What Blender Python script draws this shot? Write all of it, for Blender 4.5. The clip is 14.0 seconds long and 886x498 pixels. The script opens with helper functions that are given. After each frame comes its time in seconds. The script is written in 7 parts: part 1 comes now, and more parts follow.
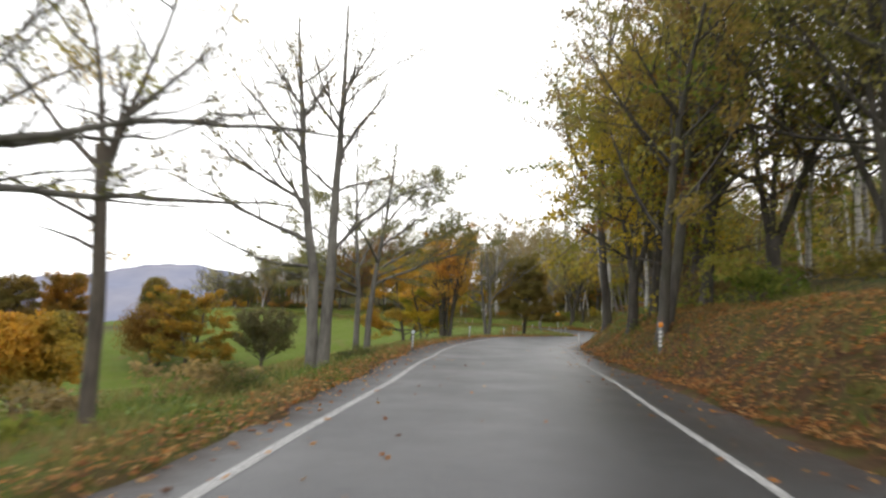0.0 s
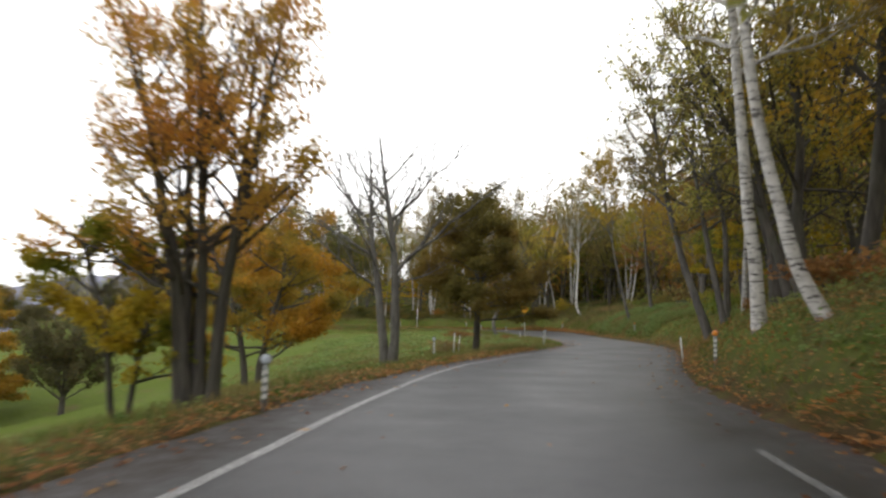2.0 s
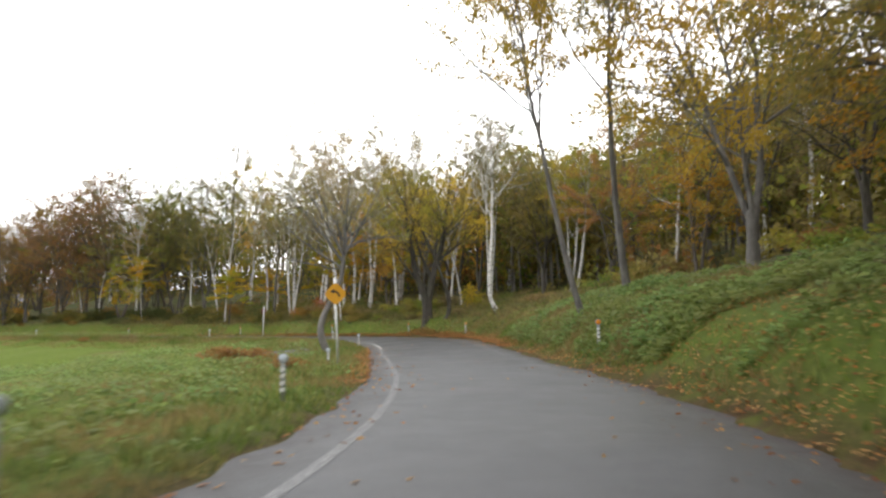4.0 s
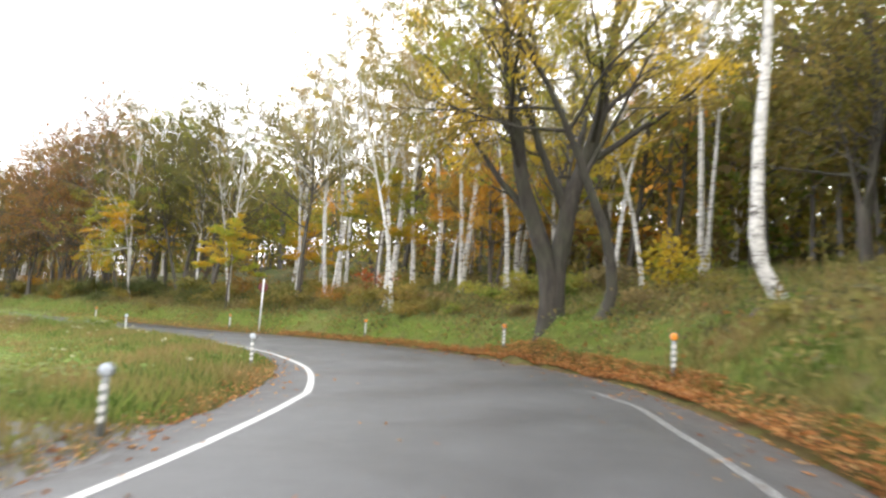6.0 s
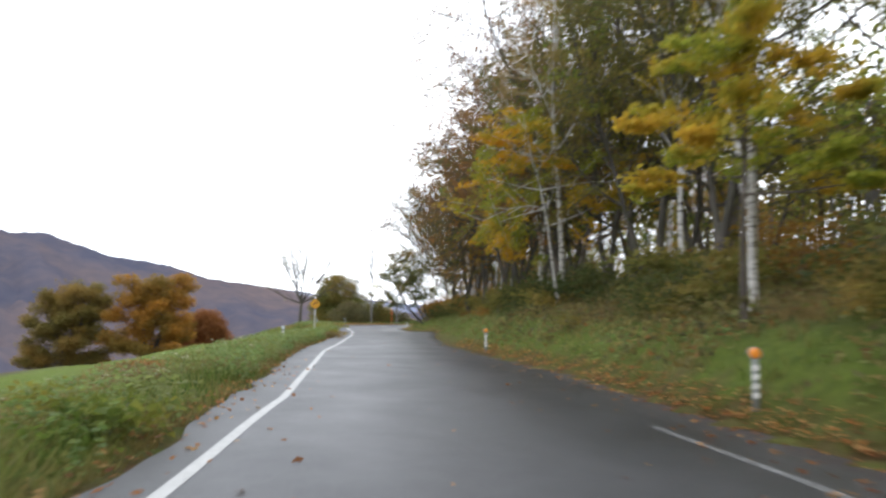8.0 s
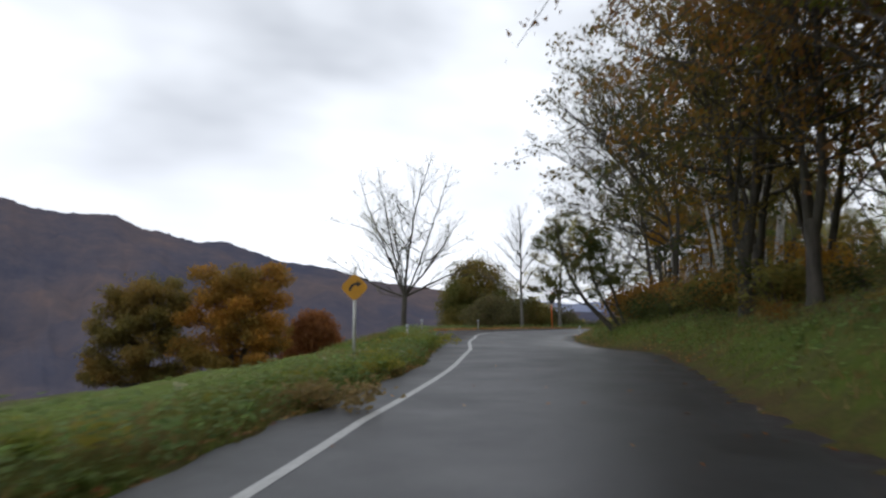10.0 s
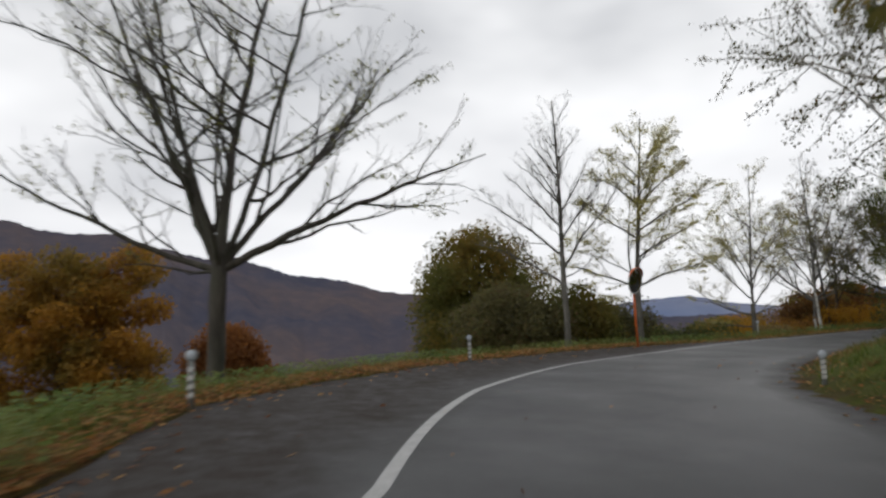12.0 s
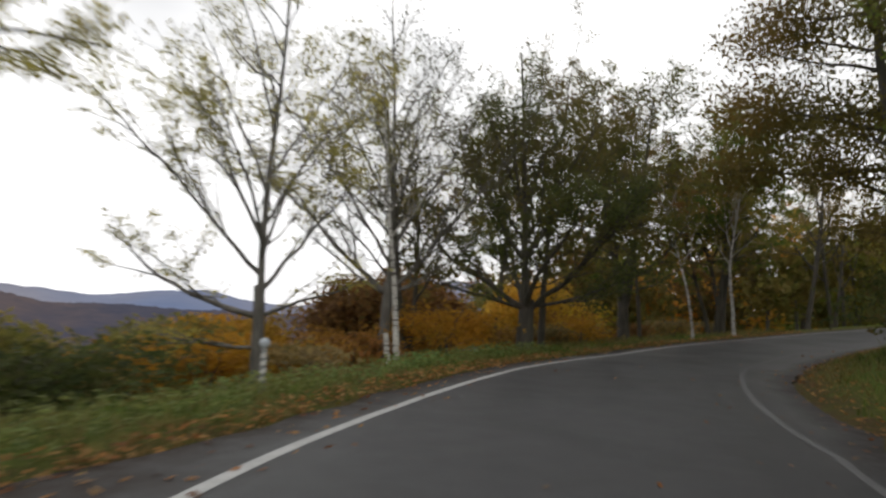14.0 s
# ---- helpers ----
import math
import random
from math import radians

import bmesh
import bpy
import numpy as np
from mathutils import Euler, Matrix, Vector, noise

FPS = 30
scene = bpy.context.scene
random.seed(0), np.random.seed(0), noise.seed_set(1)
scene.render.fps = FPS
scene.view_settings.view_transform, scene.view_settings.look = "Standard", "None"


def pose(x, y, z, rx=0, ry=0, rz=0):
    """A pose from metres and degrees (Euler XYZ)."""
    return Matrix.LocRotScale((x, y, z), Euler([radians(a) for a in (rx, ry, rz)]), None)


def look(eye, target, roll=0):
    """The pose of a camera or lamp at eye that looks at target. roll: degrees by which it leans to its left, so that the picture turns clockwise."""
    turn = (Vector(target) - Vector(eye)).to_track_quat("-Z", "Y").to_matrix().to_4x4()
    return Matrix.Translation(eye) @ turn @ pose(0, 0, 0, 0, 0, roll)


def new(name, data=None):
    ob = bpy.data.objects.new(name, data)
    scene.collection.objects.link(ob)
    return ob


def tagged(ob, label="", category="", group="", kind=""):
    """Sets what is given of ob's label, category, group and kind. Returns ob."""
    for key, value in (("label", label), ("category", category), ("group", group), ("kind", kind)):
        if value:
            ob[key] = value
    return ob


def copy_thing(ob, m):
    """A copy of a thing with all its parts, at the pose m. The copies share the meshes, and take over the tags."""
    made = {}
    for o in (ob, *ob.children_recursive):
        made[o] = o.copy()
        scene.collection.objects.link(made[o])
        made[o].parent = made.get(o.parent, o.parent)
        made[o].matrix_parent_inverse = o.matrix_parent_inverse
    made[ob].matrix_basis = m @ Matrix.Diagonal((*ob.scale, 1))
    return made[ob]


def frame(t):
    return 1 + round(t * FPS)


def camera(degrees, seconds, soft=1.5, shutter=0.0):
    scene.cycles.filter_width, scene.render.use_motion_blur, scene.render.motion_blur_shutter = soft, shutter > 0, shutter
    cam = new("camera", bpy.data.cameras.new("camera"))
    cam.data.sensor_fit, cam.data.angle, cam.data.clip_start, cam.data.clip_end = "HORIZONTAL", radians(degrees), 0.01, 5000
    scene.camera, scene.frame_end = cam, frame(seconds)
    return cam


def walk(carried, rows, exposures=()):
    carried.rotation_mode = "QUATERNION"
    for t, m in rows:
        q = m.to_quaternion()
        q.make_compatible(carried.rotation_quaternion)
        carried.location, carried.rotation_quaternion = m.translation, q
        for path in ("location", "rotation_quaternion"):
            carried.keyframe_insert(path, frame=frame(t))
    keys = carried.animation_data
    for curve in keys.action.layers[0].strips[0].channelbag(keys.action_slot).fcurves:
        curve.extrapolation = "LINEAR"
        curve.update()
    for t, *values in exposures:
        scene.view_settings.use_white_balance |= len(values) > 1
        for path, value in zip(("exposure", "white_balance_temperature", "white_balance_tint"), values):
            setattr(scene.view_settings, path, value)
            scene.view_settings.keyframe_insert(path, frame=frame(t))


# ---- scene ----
# ---- the camera and its way ----
cam = camera(66.0, 14.0, soft=2.5, shutter=0.25)
PATH = [
    (0, (-1.912, -2.748, 1.196), (-1.824, -0.76, 1.391), 3.3),
    (0.5, (-0.885, 4.65, 1.19), (-0.866, 6.639, 1.396), 2.0),
    (1, (-0.106, 12.466, 1.206), (-0.097, 14.456, 1.409), 2.2),
    (1.5, (1.006, 20.176, 1.157), (1.145, 22.16, 1.369), 1.6),
    (2, (2.75, 27.729, 1.186), (3.017, 29.701, 1.393), 1.0),
    (2.5, (4.709, 34.7, 1.149), (5.133, 36.642, 1.367), 0.1),
    (2.7, (5.674, 37.56, 1.197), (6.172, 39.484, 1.421), -0.1),
    (4.8, (18.478, 66.992, 1.195), (18.762, 68.96, 1.407), 0.2),
    (5, (19.059, 69.835, 1.156), (19.29, 71.81, 1.369), 0.5),
    (5.5, (20.418, 78.037, 1.165), (20.547, 80.023, 1.365), 0.9),
    (6, (21.253, 86.166, 1.196), (21.229, 88.155, 1.401), 3.0),
    (6.5, (21.16, 94.169, 1.162), (20.882, 96.138, 1.369), 2.7),
    (7, (19.819, 101.63, 1.197), (19.176, 103.514, 1.387), 2.2),
    (7.5, (16.964, 108.325, 1.216), (15.92, 110.018, 1.425), 1.2),
    (8, (12.836, 113.963, 1.21), (11.437, 115.378, 1.405), 0.8),
    (8.5, (7.884, 118.573, 1.159), (6.278, 119.748, 1.365), 0.2),
    (8.7, (5.822, 120.236, 1.161), (4.17, 121.344, 1.372), 0.5),
    (10.8, (-17.267, 139.319, 1.224), (-18.966, 140.358, 1.406), 0.7),
    (11, (-19.702, 141.089, 1.221), (-21.415, 142.105, 1.405), 1.1),
    (11.5, (-25.727, 145.237, 1.209), (-27.486, 146.17, 1.404), 0.7),
    (12, (-31.507, 149.299, 1.144), (-33.209, 150.327, 1.361), -1.8),
    (12.5, (-36.701, 153.738, 1.208), (-38.268, 154.963, 1.418), -2.6),
    (13, (-40.958, 158.859, 1.172), (-42.273, 160.352, 1.375), -1.9),
    (13.5, (-43.836, 164.434, 1.186), (-44.854, 166.146, 1.367), -0.4),
    (14, (-46.124, 170.639, 1.168), (-46.813, 172.505, 1.369), 1.9),
]
walk(cam, [(t, look(eye, target, roll)) for t, eye, target, roll in PATH],
     exposures=[(0, -0.05, 6600, 10), (0.5, -0.4, 6600, 10), (1.0, -0.45, 6600, 10), (1.5, -0.35, 6600, 10), (2.5, -0.2, 6550, 10), (4.8, 0.75, 6500, 10), (6.5, 1.2, 6450, 10), (7.0, 1.2, 6300, 10), (7.5, 0.95, 6150, 10), (8.0, 0.25, 6100, 10), (8.7, -0.95, 6000, 10),
                (11.0, -0.95, 6250, 10), (12.0, -1.2, 6450, 10), (12.5, -1.25, 6500, 10), (13.0, -1.35, 6550, 10), (13.5, -1.35, 6550, 10), (14.0, -0.82, 6600, 10)])


# ---- sky and sun: a bright, unevenly clouded autumn day ----
world = bpy.data.worlds.new("world")
scene.world = world
world.use_nodes = True
wt = world.node_tree
wt.nodes.clear()
SUN_UP, SUN_TURN = 34.0, 150.0
sky = wt.nodes.new("ShaderNodeTexSky")
sky.sky_type, sky.sun_disc = "NISHITA", False
sky.sun_elevation, sky.sun_rotation = radians(SUN_UP), radians(SUN_TURN)
coord = wt.nodes.new("ShaderNodeTexCoord")
flat = wt.nodes.new("ShaderNodeMapping")
flat.inputs["Scale"].default_value = (1.0, 1.0, 2.6)
clouds = wt.nodes.new("ShaderNodeTexNoise")
clouds.inputs["Scale"].default_value, clouds.inputs["Detail"].default_value, clouds.inputs["Roughness"].default_value = 1.6, 4.0, 0.45
clouds.inputs["Distortion"].default_value = 0.15
ramp = wt.nodes.new("ShaderNodeValToRGB")
ramp.color_ramp.elements[0].position, ramp.color_ramp.elements[0].color = 0.33, (1.0, 1.03, 1.09, 1)
ramp.color_ramp.elements[1].position, ramp.color_ramp.elements[1].color = 0.63, (2.8, 2.8, 2.8, 1)
part_sky = wt.nodes.new("ShaderNodeMix")
part_sky.data_type = "RGBA"
part_sky.inputs[0].default_value = 0.9
lift = wt.nodes.new("ShaderNodeMix")
lift.data_type, lift.blend_type = "RGBA", "MULTIPLY"
lift.inputs[0].default_value = 1.0
lift.inputs[7].default_value = (0.1, 0.1, 0.1, 1)
back = wt.nodes.new("ShaderNodeBackground")
back.inputs["Strength"].default_value = 1.0
wout = wt.nodes.new("ShaderNodeOutputWorld")
wt.links.new(coord.outputs["Generated"], flat.inputs["Vector"])
wt.links.new(flat.outputs["Vector"], clouds.inputs["Vector"])
wt.links.new(clouds.outputs["Fac"], ramp.inputs["Fac"])
wt.links.new(sky.outputs["Color"], lift.inputs[6])
wt.links.new(lift.outputs[2], part_sky.inputs[6])
wt.links.new(ramp.outputs["Color"], part_sky.inputs[7])
height_of = wt.nodes.new("ShaderNodeSeparateXYZ")
wt.links.new(coord.outputs["Generated"], height_of.inputs["Vector"])
low_sky = wt.nodes.new("ShaderNodeMapRange")
low_sky.inputs["From Min"].default_value, low_sky.inputs["From Max"].default_value = 0.02, 0.34
low_sky.inputs["To Min"].default_value, low_sky.inputs["To Max"].default_value = 0.65, 0.0
wt.links.new(height_of.outputs["Z"], low_sky.inputs["Value"])
bright_edge = wt.nodes.new("ShaderNodeMix")
bright_edge.data_type = "RGBA"
bright_edge.inputs[7].default_value = (2.5, 2.5, 2.55, 1)
wt.links.new(low_sky.outputs["Result"], bright_edge.inputs[0])
wt.links.new(part_sky.outputs[2], bright_edge.inputs[6])
wt.links.new(bright_edge.outputs[2], back.inputs["Color"])
wt.links.new(back.outputs["Background"], wout.inputs["Surface"])
sun = new("sun", bpy.data.lights.new("sun", "SUN"))
sun.data.energy, sun.data.angle, sun.data.color = 0.55, radians(22), (1.0, 0.95, 0.88)
sun.matrix_world = pose(0, 0, 60, 90 - SUN_UP, 0, 180 - SUN_TURN)


# ---- materials ----
def shader(name):
    m = bpy.data.materials.new(name)
    m.use_nodes = True
    t = m.node_tree
    return m, t, t.nodes["Principled BSDF"], t.links.new


def noise_at(t, link, scale, detail=4.0, rough=0.55, coords="Object", stretch=None):
    c = t.nodes.new("ShaderNodeTexCoord")
    n = t.nodes.new("ShaderNodeTexNoise")
    n.inputs["Scale"].default_value, n.inputs["Detail"].default_value, n.inputs["Roughness"].default_value = scale, detail, rough
    if stretch:
        mp = t.nodes.new("ShaderNodeMapping")
        mp.inputs["Scale"].default_value = stretch
        link(c.outputs[coords], mp.inputs["Vector"])
        link(mp.outputs["Vector"], n.inputs["Vector"])
    else:
        link(c.outputs[coords], n.inputs["Vector"])
    return n.outputs["Fac"]


def steps(t, link, fac, stops):
    r = t.nodes.new("ShaderNodeValToRGB")
    el = r.color_ramp.elements
    while len(el) < len(stops):
        el.new(0.5)
    for e, (p, c) in zip(el, stops):
        e.position, e.color = p, (*c, 1)
    link(fac, r.inputs["Fac"])
    return r.outputs["Color"]


def blend(t, link, fac, a, b, how="MIX"):
    m = t.nodes.new("ShaderNodeMix")
    m.data_type, m.blend_type = "RGBA", how
    for v, i in ((fac, 0), (a, 6), (b, 7)):
        if isinstance(v, (int, float)):
            m.inputs[i].default_value = v
        elif isinstance(v, tuple):
            m.inputs[i].default_value = (*v, 1)
        else:
            link(v, m.inputs[i])
    return m.outputs[2]


def relief(t, link, bsdf, height, strength, distance=0.02):
    b = t.nodes.new("ShaderNodeBump")
    b.inputs["Strength"].default_value, b.inputs["Distance"].default_value = strength, distance
    link(height, b.inputs["Height"])
    link(b.outputs["Normal"], bsdf.inputs["Normal"])


def leaf_material(name, colours, patch=None, patch_scale=0.5):
    """Leaves: each its own tone out of colours, a patchy second range of colours through the crown, light passing through."""
    m, t, bsdf, link = shader(name)
    g = t.nodes.new("ShaderNodeNewGeometry")
    n = len(colours)
    col = steps(t, link, g.outputs["Random Per Island"], [((i + .5) / n, c) for i, c in enumerate(colours)])
    if patch:
        k = len(patch)
        other = steps(t, link, g.outputs["Random Per Island"], [((i + .5) / k, c) for i, c in enumerate(patch)])
        where = steps(t, link, noise_at(t, link, patch_scale, 2.0), [(.42, (0, 0, 0)), (.58, (1, 1, 1))])
        col = blend(t, link, where, col, other)
    info = t.nodes.new("ShaderNodeObjectInfo")
    tone = steps(t, link, info.outputs["Random"], [(0, (.75, .78, .75)), (1, (1.2, 1.12, 1.0))])
    col = blend(t, link, 1.0, col, tone, "MULTIPLY")
    link(col, bsdf.inputs["Base Color"])
    bsdf.inputs["Roughness"].default_value = 0.6
    bsdf.inputs["Specular IOR Level"].default_value = 0.25
    tr = t.nodes.new("ShaderNodeBsdfTranslucent")
    link(col, tr.inputs["Color"])
    mix = t.nodes.new("ShaderNodeMixShader")
    mix.inputs[0].default_value = 0.6
    out = t.nodes["Material Output"]
    link(bsdf.outputs[0], mix.inputs[1])
    link(tr.outputs[0], mix.inputs[2])
    link(mix.outputs[0], out.inputs["Surface"])
    return m


def bark_material(name, dark, light, scale=9.0, moss=None):
    m, t, bsdf, link = shader(name)
    col = steps(t, link, noise_at(t, link, scale, 6, .65, stretch=(1, 1, .22)), [(.3, dark), (.7, light)])
    col = blend(t, link, steps(t, link, noise_at(t, link, 1.1, 3), [(.45, (0, 0, 0)), (.7, (.6, .6, .6))]), col, moss or tuple(min(1, v * 1.5) for v in light))
    link(col, bsdf.inputs["Base Color"])
    bsdf.inputs["Roughness"].default_value = 0.9
    relief(t, link, bsdf, noise_at(t, link, scale * 2.5, 6, .7, stretch=(1, 1, .25)), 0.7, 0.03)
    return m


def birch_material():
    m, t, bsdf, link = shader("birch bark")
    bands = noise_at(t, link, 5.0, 5, .7, stretch=(.6, .6, 3.2))
    blotch = noise_at(t, link, 2.2, 3, .6, stretch=(1, 1, 1.6))
    col = steps(t, link, noise_at(t, link, 7, 4), [(.3, (.40, .38, .35)), (.7, (.66, .64, .60))])
    col = blend(t, link, steps(t, link, bands, [(.53, (0, 0, 0)), (.60, (1, 1, 1))]), col, (.07, .06, .055))
    col = blend(t, link, steps(t, link, blotch, [(.60, (0, 0, 0)), (.70, (.8, .8, .8))]), col, (.16, .14, .12))
    link(col, bsdf.inputs["Base Color"])
    bsdf.inputs["Roughness"].default_value = 0.75
    relief(t, link, bsdf, bands, 0.25, 0.01)
    return m


def plain_material(name, colour, rough=0.5, metal=0.0, dirt=0.35, scale=6.0):
    m, t, bsdf, link = shader(name)
    worn = steps(t, link, noise_at(t, link, scale, 6, .65), [(.35, tuple(v * (1 - dirt) for v in colour)), (.65, colour)])
    link(worn, bsdf.inputs["Base Color"])
    bsdf.inputs["Roughness"].default_value, bsdf.inputs["Metallic"].default_value = rough, metal
    return m


def asphalt_material():
    m, t, bsdf, link = shader("damp asphalt")
    grain = noise_at(t, link, 70, 3, .7)
    wide = noise_at(t, link, .45, 5, .6)
    mid = noise_at(t, link, 2.3, 6, .65)
    col = steps(t, link, grain, [(.3, (.030, .031, .033)), (.7, (.068, .070, .073))])
    col = blend(t, link, 1.0, col, steps(t, link, wide, [(.3, (.72, .72, .74)), (.7, (1.15, 1.15, 1.15))]), "MULTIPLY")
    col = blend(t, link, 1.0, col, steps(t, link, mid, [(.35, (.85, .85, .85)), (.65, (1.1, 1.1, 1.1))]), "MULTIPLY")
    damp = t.nodes.new("ShaderNodeAttribute")
    damp.attribute_name = "damp"
    wet = blend(t, link, 1.0, damp.outputs["Color"], steps(t, link, noise_at(t, link, .9, 5, .6), [(.3, (.35, .35, .35)), (.6, (1, 1, 1))]), "MULTIPLY")
    col = blend(t, link, wet, col, blend(t, link, 1.0, col, (.38, .38, .40), "MULTIPLY"))
    dust = t.nodes.new("ShaderNodeAttribute")
    dust.attribute_name = "dust"
    soiled = blend(t, link, 1.0, dust.outputs["Color"], steps(t, link, noise_at(t, link, 3.1, 6, .75), [(.32, (.35, .35, .35)), (.6, (1, 1, 1))]), "MULTIPLY")
    col = blend(t, link, soiled, col, (.050, .037, .028))
    newer = t.nodes.new("ShaderNodeAttribute")
    newer.attribute_name = "newer"
    col = blend(t, link, newer.outputs["Fac"], col, blend(t, link, 1.0, col, (.72, .71, .70), "MULTIPLY"))
    link(col, bsdf.inputs["Base Color"])
    rough = steps(t, link, wide, [(.3, (.42, .42, .42)), (.72, (.62, .62, .62))])
    link(blend(t, link, soiled, blend(t, link, wet, rough, (.36, .36, .36)), (.95, .95, .95)), bsdf.inputs["Roughness"])
    shine = blend(t, link, newer.outputs["Fac"], (.5, .5, .5), (.3, .3, .3))
    link(blend(t, link, soiled, shine, (.06, .06, .06)), bsdf.inputs["Specular IOR Level"])
    relief(t, link, bsdf, grain, 0.35, 0.006)
    return m


def paint_material(name, wear):
    m, t, bsdf, link = shader(name)
    col = steps(t, link, noise_at(t, link, 6, 6, .7), [(.3, (.30, .30, .29)), (.7, (.44, .44, .43))])
    gone = steps(t, link, noise_at(t, link, 23.0, 8, .85), [(wear - .06, (1, 1, 1)), (wear + .05, (0, 0, 0))])
    col = blend(t, link, gone, col, (.07, .07, .072))
    link(col, bsdf.inputs["Base Color"])
    bsdf.inputs["Roughness"].default_value = 0.55
    return m


def ground_material():
    m, t, bsdf, link = shader("grass and soil")
    grass = steps(t, link, noise_at(t, link, 5, 6, .7), [(.3, (.055, .078, .012)), (.55, (.095, .130, .018)), (.75, (.13, .165, .028))])
    dry = steps(t, link, noise_at(t, link, 9, 6, .7), [(.3, (.075, .060, .028)), (.7, (.18, .145, .06))])
    col = blend(t, link, steps(t, link, noise_at(t, link, .35, 5, .65), [(.56, (0, 0, 0)), (.72, (.8, .8, .8))]), grass, dry)
    floor = steps(t, link, noise_at(t, link, 7, 6, .75), [(.3, (.045, .034, .018)), (.55, (.10, .08, .036)), (.75, (.16, .115, .05))])
    wood = t.nodes.new("ShaderNodeAttribute")
    wood.attribute_name = "woodland"
    col = blend(t, link, wood.outputs["Fac"], col, blend(t, link, steps(t, link, noise_at(t, link, .7, 5, .6), [(.4, (0, 0, 0)), (.62, (1, 1, 1))]), floor, (.055, .075, .023)))
    far_field = t.nodes.new("ShaderNodeAttribute")
    far_field.attribute_name = "dry"
    field = steps(t, link, noise_at(t, link, .25, 6, .65), [(.35, (.040, .034, .024)), (.65, (.078, .058, .036))])
    col = blend(t, link, far_field.outputs["Fac"], col, field)
    verge = t.nodes.new("ShaderNodeAttribute")
    verge.attribute_name = "litter"
    litter = steps(t, link, noise_at(t, link, 22, 5, .8), [(.32, (.026, .018, .012)), (.5, (.078, .045, .023)), (.7, (.16, .09, .045))])
    patchy = blend(t, link, 1.0, verge.outputs["Color"], steps(t, link, noise_at(t, link, 1.6, 5, .7), [(.3, (.25, .25, .25)), (.55, (1, 1, 1))]), "MULTIPLY")
    col = blend(t, link, patchy, col, litter)
    link(col, bsdf.inputs["Base Color"])
    bsdf.inputs["Roughness"].default_value = 0.95
    bsdf.inputs["Specular IOR Level"].default_value = 0.15
    relief(t, link, bsdf, noise_at(t, link, 12, 8, .75), 0.9, 0.08)
    return m


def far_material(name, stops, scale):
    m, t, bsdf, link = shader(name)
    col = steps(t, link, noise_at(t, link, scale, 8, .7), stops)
    # broad patches from hazy blue to brown, multiplied into the colour
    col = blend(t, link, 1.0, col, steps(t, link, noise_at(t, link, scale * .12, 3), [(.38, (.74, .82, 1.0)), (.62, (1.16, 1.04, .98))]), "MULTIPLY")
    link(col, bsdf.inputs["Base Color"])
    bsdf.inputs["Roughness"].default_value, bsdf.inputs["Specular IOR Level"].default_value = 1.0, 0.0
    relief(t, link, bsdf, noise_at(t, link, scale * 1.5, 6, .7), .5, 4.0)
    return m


ASPHALT = asphalt_material()
PAINT, PAINT_WORN, PAINT_FAINT = paint_material("white road paint", .40), paint_material("worn road paint", .50), paint_material("nearly worn off road paint", .57)
PAINT_GHOST = paint_material("traces of road paint", .72)
GROUND = ground_material()
BIRCH = birch_material()
BARK_GREY = bark_material("grey bark", (.060, .055, .049), (.165, .154, .138))
BARK_DARK = bark_material("dark furrowed bark", (.030, .026, .022), (.11, .096, .08), 7, (.07, .075, .045))
BARK_OLD = bark_material("old dark ridged bark", (.016, .013, .010), (.066, .056, .044), 9, (.05, .055, .03))
BARK_BROWN = bark_material("brown bark", (.035, .028, .022), (.12, .10, .08))
